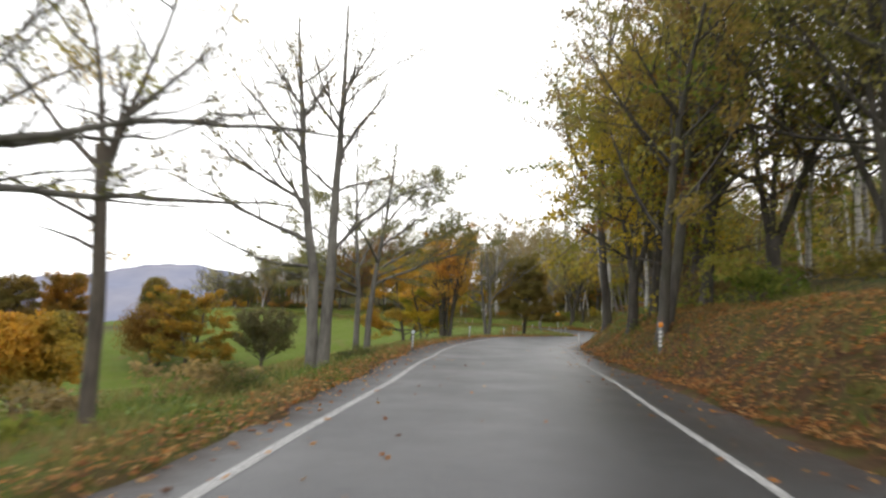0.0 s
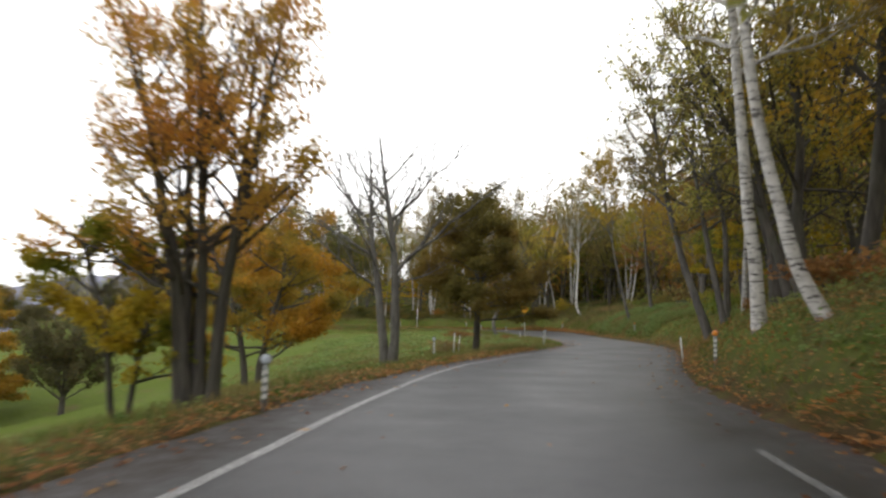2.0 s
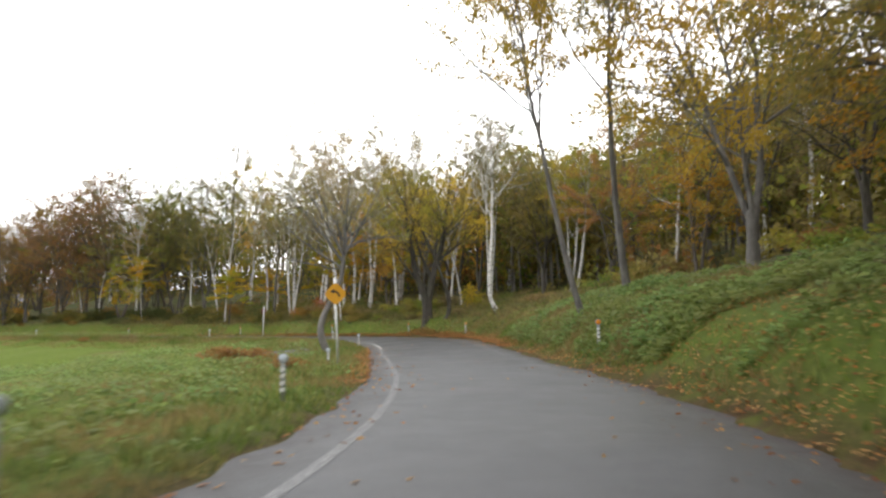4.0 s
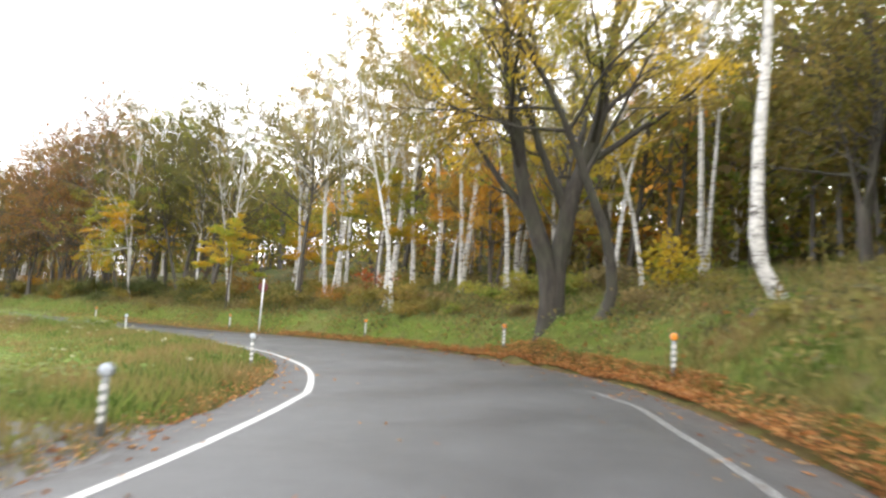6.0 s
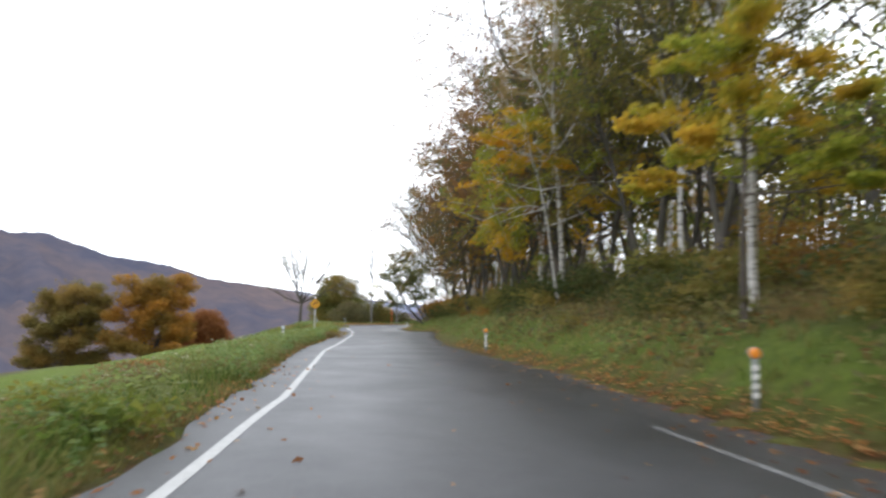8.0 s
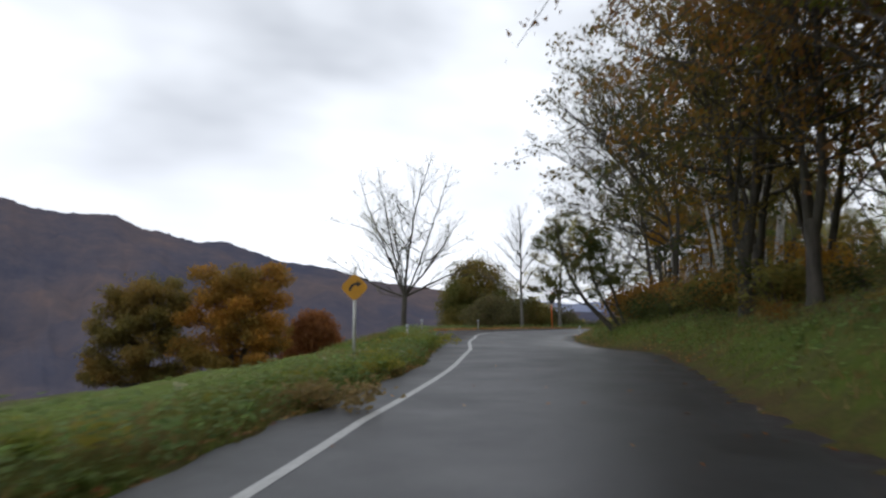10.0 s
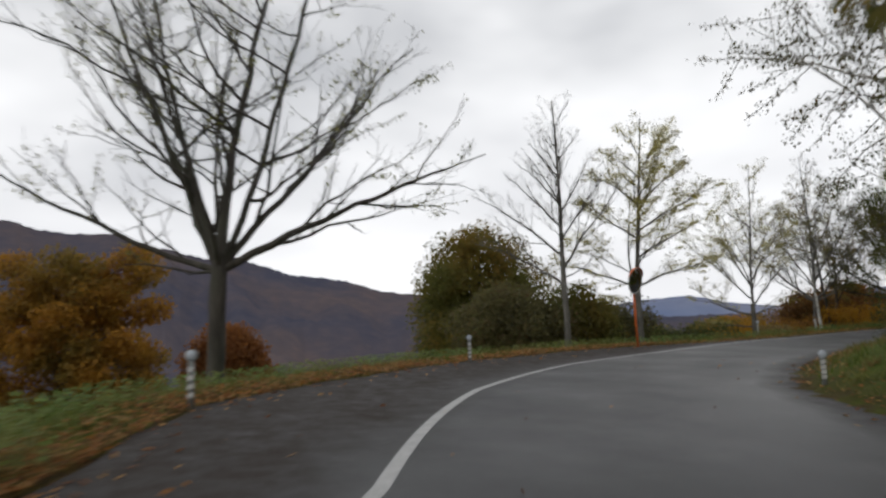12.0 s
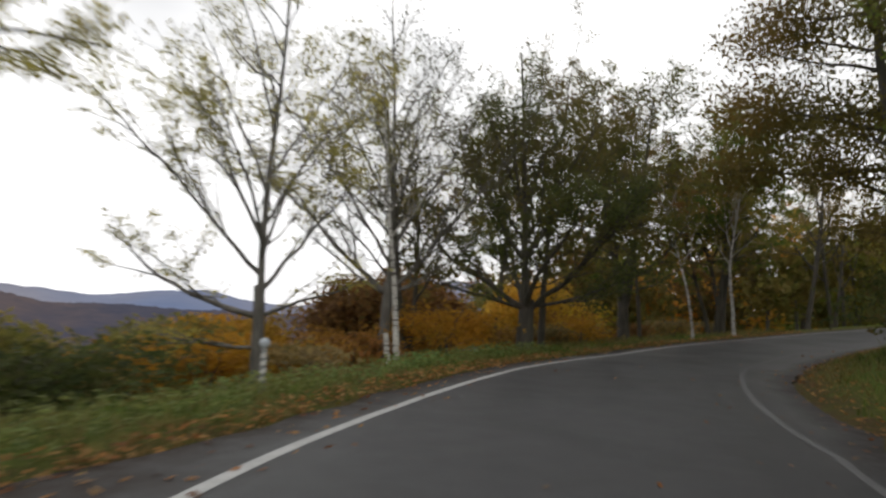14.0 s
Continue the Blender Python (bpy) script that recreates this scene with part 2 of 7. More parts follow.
LEAF = {
    "green": leaf_material("green leaves", [(0.102, 0.156, 0.031), (0.150, 0.216, 0.041), (0.216, 0.270, 0.054)], [(0.252, 0.252, 0.050), (0.324, 0.282, 0.060)]),
    "sage": leaf_material("grey-green leaves", [(.20, .21, .09), (.26, .27, .11), (.32, .32, .13)], [(.30, .28, .09), (.24, .22, .10)], .6),
    "umber": leaf_material("gold, olive and orange leaves", [(.40, .23, .035), (.46, .28, .04), (.50, .26, .035)], [(.23, .20, .04), (.30, .23, .045)], .4),
    "bottle": leaf_material("deep green leaves", [(.080, .096, .027), (.108, .120, .033), (.14, .138, .038)], [(.16, .13, .04), (.13, .12, .035)], .4),
    "ember": leaf_material("olive to orange leaves", [(.30, .155, .028), (.36, .185, .032), (.40, .20, .034)], [(.19, .14, .035), (.23, .155, .036)], .2),
    "moss": leaf_material("brown-green leaves", [(.115, .105, .033), (.145, .13, .038), (.17, .145, .042)], [(.22, .145, .038), (.18, .13, .038)], .2),
    "russet": leaf_material("russet leaves", [(.20, .085, .03), (.26, .11, .035), (.22, .10, .04)]),
    "copper": leaf_material("copper-brown leaves", [(.25, .13, .03), (.31, .16, .035), (.36, .20, .045)], [(.22, .16, .045), (.28, .14, .035)], .25),
    "dark": leaf_material("dark green leaves", [(.055, .075, .026), (.082, .105, .034), (.115, .138, .043)], [(.155, .12, .04), (.12, .126, .04)], .35),
    "dull": leaf_material("dull grey-green leaves", [(.085, .085, .045), (.12, .115, .055), (.155, .145, .07)], [(.15, .11, .055), (.12, .125, .05)]),
    "olive": leaf_material("olive leaves", [(0.144, 0.150, 0.042), (0.204, 0.198, 0.050), (0.258, 0.234, 0.062)], [(0.270, 0.192, 0.060), (0.312, 0.240, 0.070)]),
    "light": leaf_material("yellow-green leaves", [(.34, .34, .085), (.42, .40, .10), (.50, .44, .12)], [(.26, .24, .085), (.31, .29, .10)], .8),
    "yellow": leaf_material("yellow leaves", [(.40, .27, .025), (.54, .36, .03), (.64, .47, .05)], [(.24, .26, .035), (.30, .30, .045)], .7),
    "flame": leaf_material("yellow-orange leaves", [(.52, .33, .03), (.57, .37, .035), (.60, .30, .03)], [(.22, .25, .036), (.30, .30, .042)], .5),
    "lime": leaf_material("yellow-green maple leaves", [(.25, .30, .04), (.32, .36, .05), (.40, .39, .05)], [(.52, .37, .04), (.56, .35, .04)], .6),
    "orange": leaf_material("orange leaves", [(.56, .25, .05), (.62, .30, .06), (.66, .36, .075)], [(.56, .36, .06), (.44, .30, .06)], .6),
    "amber": leaf_material("gold-orange leaves", [(.50, .31, .045), (.58, .36, .05), (.64, .41, .06)], [(.38, .28, .05), (.44, .32, .055)], .35),
    "autumn": leaf_material("olive-orange leaves", [(.42, .215, .028), (.47, .245, .032), (.52, .275, .036)], [(.33, .21, .034), (.28, .205, .038)], .3),
    "rust": leaf_material("rust-brown leaves", [(.20, .10, .045), (.27, .14, .055), (.33, .18, .07)], [(.21, .16, .055), (.36, .16, .05)], .5),
    "brown": leaf_material("dull brown leaves", [(0.180, 0.138, 0.072), (0.240, 0.186, 0.090), (0.300, 0.234, 0.108)], [(0.216, 0.204, 0.078), (0.282, 0.192, 0.078)]),
    "straw": leaf_material("pale olive undergrowth leaves", [(.26, .23, .085), (.33, .28, .10), (.38, .32, .12)], [(.30, .22, .08), (.24, .24, .08)], .3),
    "turning": leaf_material("green leaves turning orange", [(.11, .12, .036), (.14, .15, .042), (.17, .17, .048)], [(.27, .18, .046), (.21, .17, .046)], .25),
    "golden": leaf_material("gold and green leaves", [(.44, .31, .035), (.54, .40, .05), (.62, .48, .07)], [(.20, .22, .045), (.26, .27, .05)], .45),
    "red": leaf_material("red leaves", [(.295, .054, .022), (.372, .093, .028)], [(.310, .139, .031)]),
}
GRASS = leaf_material("grass blades", [(0.054, 0.085, 0.019), (0.093, 0.155, 0.031), (0.147, 0.209, 0.046), (0.202, 0.217, 0.070)], [(0.186, 0.147, 0.062), (0.264, 0.209, 0.093)], .45)
WEED = leaf_material("broad weed leaves", [(.16, .23, .065), (.23, .33, .10), (.31, .41, .14)], [(.24, .27, .08), (.31, .32, .105)], .4)
PALE_SEED = leaf_material("pale seed heads", [(.32, .33, .23), (.42, .43, .31), (.52, .52, .40)])
LITTER = leaf_material("fallen leaves", [(0.19, 0.075, 0.028), (0.36, 0.145, 0.045), (0.50, 0.23, 0.075), (0.55, 0.33, 0.14)])
WHITE = plain_material("weathered white plastic", (.72, .71, .68), .5)
STEEL = plain_material("white-painted steel pole", (.68, .68, .66), .4)
GREY = plain_material("grey weathered post", (.23, .24, .23), .6)
BLACK = plain_material("black paint", (.02, .02, .02), .5)
YELLOW = plain_material("yellow sign sheeting", (.58, .28, .015), .45, dirt=.15)
ORANGE = plain_material("orange paint", (.68, .15, .03), .45)
REFLECT = plain_material("orange reflector", (.75, .26, .03), .25, dirt=.15)
GLASSY = plain_material("pale reflector", (.55, .60, .66), .15)
RED_DARK = plain_material("dark red back of a sign", (.12, .022, .022), .55)
MIRROR, _t, _b, _l = shader("convex mirror")
_b.inputs["Base Color"].default_value, _b.inputs["Metallic"].default_value, _b.inputs["Roughness"].default_value = (.36, .35, .33, 1), 1.0, .1
# late autumn brown, paled and tinted violet to stand in for haze
HAZED_NEAR_HILL = far_material("late autumn mountainside with violet haze in the colour", [(.3, (.070, .068, .082)), (.5, (.088, .080, .089)), (.7, (.114, .094, .094))], .03)
# the pale blue of distance haze is put into the base colour
HAZED_FAR_HILL = far_material("far mountains with blue haze in the colour", [(.3, (.175, .20, .265)), (.7, (.215, .24, .30))], .01)


# ---- mesh helpers ----
def mesh_object(name, verts, faces, material, parent=None, label="", smooth=False):
    me = bpy.data.meshes.new(name)
    me.from_pydata([tuple(v) for v in np.asarray(verts, float).tolist()], [], [tuple(f) for f in faces])
    me.materials.append(material)
    if smooth:
        me.polygons.foreach_set("use_smooth", [True] * len(me.polygons))
    me.update()
    ob = new(name, me)
    if parent:
        ob.parent = parent
    return tagged(ob, label)


def part(name, bm, material, parent, label="", smooth=False):
    me = bpy.data.meshes.new(name)
    bm.to_mesh(me)
    bm.free()
    me.materials.append(material)
    if smooth:
        me.polygons.foreach_set("use_smooth", [True] * len(me.polygons))
    ob = new(name, me)
    ob.parent = parent
    return tagged(ob, label)


class Buffer:
    """Collects tubes and leaves into one mesh."""

    def __init__(self):
        self.v, self.f, self.n = [], [], 0

    def add(self, verts, faces):
        self.v.append(verts)
        self.f.append(np.asarray(faces) + self.n)
        self.n += len(verts)

    def tube(self, pts, radii, sides=6):
        pts, radii = np.asarray(pts, float), np.asarray(radii, float)
        t = np.gradient(pts, axis=0)
        t /= np.linalg.norm(t, axis=1)[:, None] + 1e-9
        ref = np.array([1.0, 0, 0]) if abs(t[0][0]) < .8 else np.array([0, 1.0, 0])
        a = np.cross(t, ref)
        a /= np.linalg.norm(a, axis=1)[:, None] + 1e-9
        b = np.cross(t, a)
        q = np.arange(sides) * 2 * np.pi / sides
        ring = a[:, None] * np.cos(q)[None, :, None] + b[:, None] * np.sin(q)[None, :, None]
        swell = 1 + .09 * np.sin(3 * q[None, :] + pts[:, 2:3] * 2.3) + .06 * np.sin(5 * q[None, :] - pts[:, 2:3] * 4.1) if sides > 6 else np.ones((len(pts), sides))
        verts = (pts[:, None] + ring * (radii[:, None] * swell)[:, :, None]).reshape(-1, 3)
        k = len(pts)
        i, j = np.meshgrid(np.arange(k - 1), np.arange(sides), indexing="ij")
        j2 = (j + 1) % sides
        self.add(verts, np.stack([i * sides + j, i * sides + j2, (i + 1) * sides + j2, (i + 1) * sides + j], -1).reshape(-1, 4))

    def leaves(self, at, size, rng, droop=0.3, slim=0.55, corners=4, level=False):
        """Pointed leaves turned every way, bent along the middle where they have four corners."""
        at = np.asarray(at, float)
        n = len(at)
        if not n:
            return
        size = size * rng.uniform(.6, 1.35, n)[:, None]
        u = rng.normal(size=(n, 3))
        u[:, 2] -= droop
        u /= np.linalg.norm(u, axis=1)[:, None]
        if level:
            u[:, 2] *= .35
        w = np.cross(u, rng.normal(size=(n, 3)) * (.35 if level else 1) + np.array([0, 0, 1.0 if level else 0]))
        w /= np.linalg.norm(w, axis=1)[:, None]
        nrm = np.cross(u, w)
        side = w * slim * .5 * size
        if corners == 3:
            verts = np.stack([at - u * size * .4 + side, at - u * size * .4 - side, at + u * size * .6], 1).reshape(-1, 3)
            self.add(verts, np.arange(3 * n).reshape(-1, 3))
            return
        mid = at + nrm * size * .08
        verts = np.stack([at - u * size * .5, mid + side, at + u * size * .5, mid - side], 1).reshape(-1, 3)
        self.add(verts, np.arange(4 * n).reshape(-1, 4))

    def build(self, name, material, parent=None, label="", smooth=False):
        return mesh_object(name, np.vstack(self.v), [f for block in self.f for f in block.tolist()], material, parent, label, smooth)


def empty_thing(name, place, label, category, group="", kind=""):
    ob = new(name)
    ob.empty_display_size = .2
    ob.location = place
    return tagged(ob, label, category, group, kind)

# The lay of the road: centre line, and what lies how far to its left (+) or right (-)
CENTRE = [
    (-4.7, -22.6), (-3.6, -14.6), (-2.5, -6.7), (-1.4, 0.9), (-0.4, 9.3), (0.5, 17.1), (2.0, 24.8), (4.1, 32.6),
    (6.8, 40.4), (10.0, 47.4), (13.6, 54.4), (17.0, 62.1), (19.1, 69.8), (20.3, 77.2), (21.2, 85.4), (21.2, 93.4),
    (19.8, 101.6), (16.6, 108.9), (11.9, 115.0), (5.8, 120.2), (-0.5, 125.5), (-6.4, 130.6), (-12.5, 135.7), (-19.1, 140.7),
    (-25.7, 145.2), (-32.1, 149.7), (-38.1, 155.2), (-42.5, 161.6), (-45.5, 168.8), (-47.4, 176.4), (-47.2, 184.3),
    (-45.4, 192.1), (-42.2, 199.4), (-38.0, 206.2), (-33.0, 212.4), (-27.4, 218.1), (-21.4, 223.4),
]
RISE = [(0, 0), (234, 0), (246, .22), (258, .75), (275, 1.7), (300, 3.2)]
LINE_LEFT = [(0, 2.0), (27, 2.0), (33, 1.85), (41, 1.78), (45, 2.0), (50, 2.3), (57, 2.45), (62, 2.7), (66, 2.95), (69, 3.1), (76, 2.8),
             (86, 2.2), (93, 2.5), (101, 2.9), (106, 3.03), (111, 3.15), (116, 2.7), (120, 2.2), (124, 1.66), (129, 1.57), (135, 1.75), (141, 2.05),
             (148, 1.82), (153, 1.68), (160, 1.9), (166, 2.2), (178, 2.0), (187, 1.38), (194, 0.95), (197, 0.95), (204, 1.2), (210, 1.95), (216, 2.2),
             (222, 1.95), (230, 2.03), (232.4, 2.07), (236.4, 2.28), (240, 2.52), (250, 2.5), (300, 2.0)]
EDGE_LEFT = [(0, 2.7), (33, 2.6), (41, 2.7), (45, 3.05), (50, 3.4), (66, 3.7), (76, 3.5), (86, 3.0), (101, 3.45), (110, 3.7), (118, 3.1), (126, 2.4), (131, 2.1),
             (138, 2.4), (143, 2.45), (149, 2.25), (157, 2.45), (167, 3.0), (178, 2.8), (187, 2.08), (197, 1.97), (200, 2.35), (204, 3.5), (207, 4.6),
             (216, 4.9), (221, 4.8), (225, 4.0), (229.5, 2.95), (232, 2.68), (236, 2.8), (240, 2.98), (250, 2.95), (300, 2.7)]
LINE_RIGHT = [(0, -2.0), (25, -2.0), (29.5, -2.2), (33, -2.4), (36, -2.52), (42, -2.68), (48, -2.5), (55, -2.1), (70, -1.75), (100, -1.15), (109, -1.25), (114.5, -1.78), (117.8, -2.28), (119.8, -2.55), (122, -2.95), (124, -3.0),
              (135, -3.1), (149, -2.8), (156, -2.75), (165, -2.1), (180, -2.1), (193, -3.5), (205, -3.0), (214, -2.0), (226, -2.5), (233.5, -2.72), (235.2, -2.5), (237.7, -2.2), (245, -1.3), (252, -1.2), (300, -1.5)]
EDGE_RIGHT = [(0, -3.0), (26, -3.1), (34, -3.35), (46, -3.4), (52, -3.0), (58, -3.0), (64, -2.6), (69, -2.5), (82, -2.35), (92, -2.0), (101, -1.68), (106, -1.87),
              (111, -2.1), (116, -2.65), (120, -3.4), (124, -4.0), (131, -4.2), (138, -4.3), (143, -4.0), (149, -3.75), (157, -3.8), (164, -3.0),
              (171, -2.5), (180, -3.0), (190, -4.7), (196, -4.6), (202, -4.25), (206, -4.0), (210, -3.5), (213, -2.9), (224, -2.85), (231, -3.2), (235.6, -3.4), (238, -3.1), (240.3, -2.82), (246, -2.45), (300, -2.4)]
BANK = [(0, .05), (20, .05), (35, .037), (50, .02), (60, 0), (80, 0), (96, .008), (105, .015), (113, .05), (121, .047), (128, .038), (136, .025), (143, .014),
        (150, .006), (170, .006), (185, .015), (192, .012), (199, -.03), (206, -.045), (213, -.035), (219, -.02), (300, -.02)]


def table(rows, s):
    return np.interp(s, [r[0] for r in rows], [r[1] for r in rows])


def smooth_line(points, step=0.5):
    """A Catmull-Rom line through the points, sampled about every step metres."""
    p = np.array(points, float)
    p = np.vstack([2 * p[0] - p[1], p, 2 * p[-1] - p[-2]])
    out = []
    for a, b, c, d in zip(p, p[1:], p[2:], p[3:]):
        n = max(2, int(np.linalg.norm(c - b) / step))
        u = (np.arange(n) / n)[:, None]
        out.append(0.5 * (2 * b + (c - a) * u + (2 * a - 5 * b + 4 * c - d) * u**2 + (3 * b - a - 3 * c + d) * u**3))
    return np.vstack(out + [p[-2:-1]])


AXIS = smooth_line(CENTRE)
AXIS_S = np.r_[0, np.cumsum(np.linalg.norm(np.diff(AXIS, axis=0), axis=1))]
AXIS_T = np.gradient(AXIS, axis=0)
AXIS_T /= np.linalg.norm(AXIS_T, axis=1)[:, None]
AXIS_N = np.stack([-AXIS_T[:, 1], AXIS_T[:, 0]], 1)


def along(s, d, z=0.0):
    """The place at s metres along the road and d metres left of its centre line."""
    s, d = np.asarray(s, float), np.asarray(d, float)
    p = np.stack([np.interp(s, AXIS_S, AXIS[:, k]) for k in (0, 1)], -1)
    n = np.stack([np.interp(s, AXIS_S, AXIS_N[:, k]) for k in (0, 1)], -1)
    q = p + n * d[..., None]
    return np.concatenate([q, (z + table(RISE, s) - table(BANK, s) * d)[..., None]], -1)


def road_place(x, y):
    """For places, the nearest station along the road and the distance to its left."""
    x, y = np.ravel(x), np.ravel(y)
    s, d = np.empty(len(x)), np.empty(len(x))
    for i in range(0, len(x), 4000):
        q = np.stack([x[i:i + 4000], y[i:i + 4000]], 1)
        k = ((q[:, None] - AXIS[None, ::2]) ** 2).sum(-1).argmin(1) * 2
        off = q - AXIS[k]
        t = (off * AXIS_T[k]).sum(1)
        s[i:i + 4000] = AXIS_S[k] + np.where((k > 0) & (k < len(AXIS) - 2), t, 0)
        d[i:i + 4000] = (off * AXIS_N[k]).sum(1) + np.where((off * AXIS_N[k]).sum(1) >= 0, 1, -1) * np.where((k > 0) & (k < len(AXIS) - 2), 0, np.abs(t))
    return s, d


# Height of the land beyond the road's edges
KNOTS_LEFT = (0, .5, 1.5, 3, 5, 8, 12, 20, 38, 80, 200, 600)
LAND_LEFT = {
    0: (0, .02, -.12, -.5, -1.0, -1.8, -2.8, -4.3, -7.2, -11, -17, -30),
    70: (0, .02, -.1, -.4, -.85, -1.65, -2.8, -4.5, -8.2, -13, -21, -34),
    90: (0, .03, .01, -.12, -.3, -.7, -1.4, -3.2, -7.6, -12, -19, -34),
    114: (0, .04, .02, -.08, -.12, -.2, -.5, -1.8, -6.6, -12, -19, -35),
    125: (0, .05, .1, .12, .15, .1, -.1, -1.1, -6.4, -12, -19, -36),
    150: (0, .05, .02, -.25, -.6, -1.1, -1.9, -3.9, -9.2, -14, -26, -42),
    180: (0, .05, 0, -.28, -.65, -1.2, -2.0, -3.4, -6.8, -14, -32, -50),
    200: (0, .05, 0, -.3, -.7, -1.25, -2.0, -3.2, -5.4, -14, -40, -70),
    208: (0, .06, .0, -.35, -.9, -1.8, -2.9, -4.2, -5.8, -16, -50, -90),
    225: (0, .06, .0, -.3, -.7, -1.6, -2.8, -4.4, -6.6, -18, -50, -90),
    300: (0, .08, .1, .0, -.2, -.9, -2.2, -4.2, -7.5, -18, -50, -90),
}
KNOTS_RIGHT = (0, .4, .9, 1.6, 4, 10, 22, 60, 200, 600)
LAND_RIGHT = {
    0: (0, .2, .95, 1.5, 2.2, 3.5, 6.2, 18, 30, 34),
    100: (0, .18, .8, 1.4, 2.2, 3.5, 6.2, 18, 30, 34),
    125: (0, .15, .65, 1.15, 1.8, 3.1, 5.8, 15, 28, 32),
    128: (0, .15, .65, 1.15, 1.8, 3.1, 5.8, 15, 28, 32),
    130: (0, .4, 1.15, 1.45, 1.9, 3.1, 5.8, 15, 28, 32),
    132: (0, .15, .5, 1.0, 1.75, 3.1, 5.8, 15, 28, 32),
    140: (0, .15, .6, 1.1, 1.75, 3.0, 5.6, 14, 27, 31),
    205: (0, .12, .5, .95, 1.6, 2.6, 4.8, 11, 20, 26),
    225: (0, .1, .2, .4, .8, 1.6, 3.0, 6, 12, 20),
    300: (0, .1, .2, .4, .8, 1.6, 3.0, 6, 12, 20),
}


def profile(knots, rows, s, d):
    stations = sorted(rows)
    each = np.stack([np.interp(d, knots, rows[k]) for k in stations], 0)
    j = np.clip(np.searchsorted(stations, s, side="right") - 1, 0, len(stations) - 2)
    a, b = np.array(stations)[j], np.array(stations)[j + 1]
    u = np.clip((s - a) / (b - a), 0, 1)
    i = np.arange(len(s))
    return each[j, i] * (1 - u) + each[j + 1, i] * u


def raw_height(x, y):
    s, d = road_place(x, y)
    left, right, bank = table(EDGE_LEFT, s), table(EDGE_RIGHT, s), table(BANK, s)
    z = table(RISE, s) - bank * np.clip(d, right, left) - 0.07
    z += np.where(d > left, np.minimum((d - left) / .25, 1) * .06 + profile(KNOTS_LEFT, LAND_LEFT, s, np.maximum(d - left, 0)), 0)
    z += np.where(d < right, np.minimum((right - d) / .25, 1) * .06 + profile(KNOTS_RIGHT, LAND_RIGHT, s, np.maximum(right - d, 0)), 0)
    return z, np.maximum(np.maximum(d - left, right - d), 0)


def spread(lo, hi, step, far):
    mid = list(np.arange(lo, hi + 1e-6, step))
    up, g = [hi], step
    while up[-1] < far:
        g *= 1.13
        up.append(up[-1] + g)
    down, g = [lo], step
    while down[-1] > -far:
        g *= 1.13
        down.append(down[-1] - g)
    return np.array(down[:0:-1] + mid + up[1:])


GX, GY = spread(-62, 42, .75, 3200), spread(-24, 214, .75, 3200)
_x, _y = np.meshgrid(GX, GY, indexing="ij")
_z, _off = raw_height(_x, _y)
LAND, _off = _z.reshape(_x.shape), _off.reshape(_x.shape)
for _ in range(14):
    soft = LAND.copy()
    soft[1:-1, 1:-1] = (LAND[:-2, 1:-1] + LAND[2:, 1:-1] + LAND[1:-1, :-2] + LAND[1:-1, 2:]) / 4
    k = np.clip((_off - 4) / 10, 0, 1)
    LAND = LAND * (1 - k) + soft * k
_wave = sum(a * np.sin(_x * f * math.cos(q) + _y * f * math.sin(q) + p) for a, f, q, p in ((.05, 1.9, .4, 0), (.06, 1.3, 2.1, 1), (.09, .6, 1.2, 2), (.15, .23, .2, 4)))
LAND = LAND + _wave * np.clip((_off - .6) / 5, 0, 1)


def land(x, y):
    """The height of the ground at a place or places."""
    x, y = np.asarray(x, float), np.asarray(y, float)
    i, j = np.clip(np.searchsorted(GX, x) - 1, 0, len(GX) - 2), np.clip(np.searchsorted(GY, y) - 1, 0, len(GY) - 2)
    u, v = (x - GX[i]) / (GX[i + 1] - GX[i]), (y - GY[j]) / (GY[j + 1] - GY[j])
    return LAND[i, j] * (1 - u) * (1 - v) + LAND[i + 1, j] * u * (1 - v) + LAND[i, j + 1] * (1 - u) * v + LAND[i + 1, j + 1] * u * v



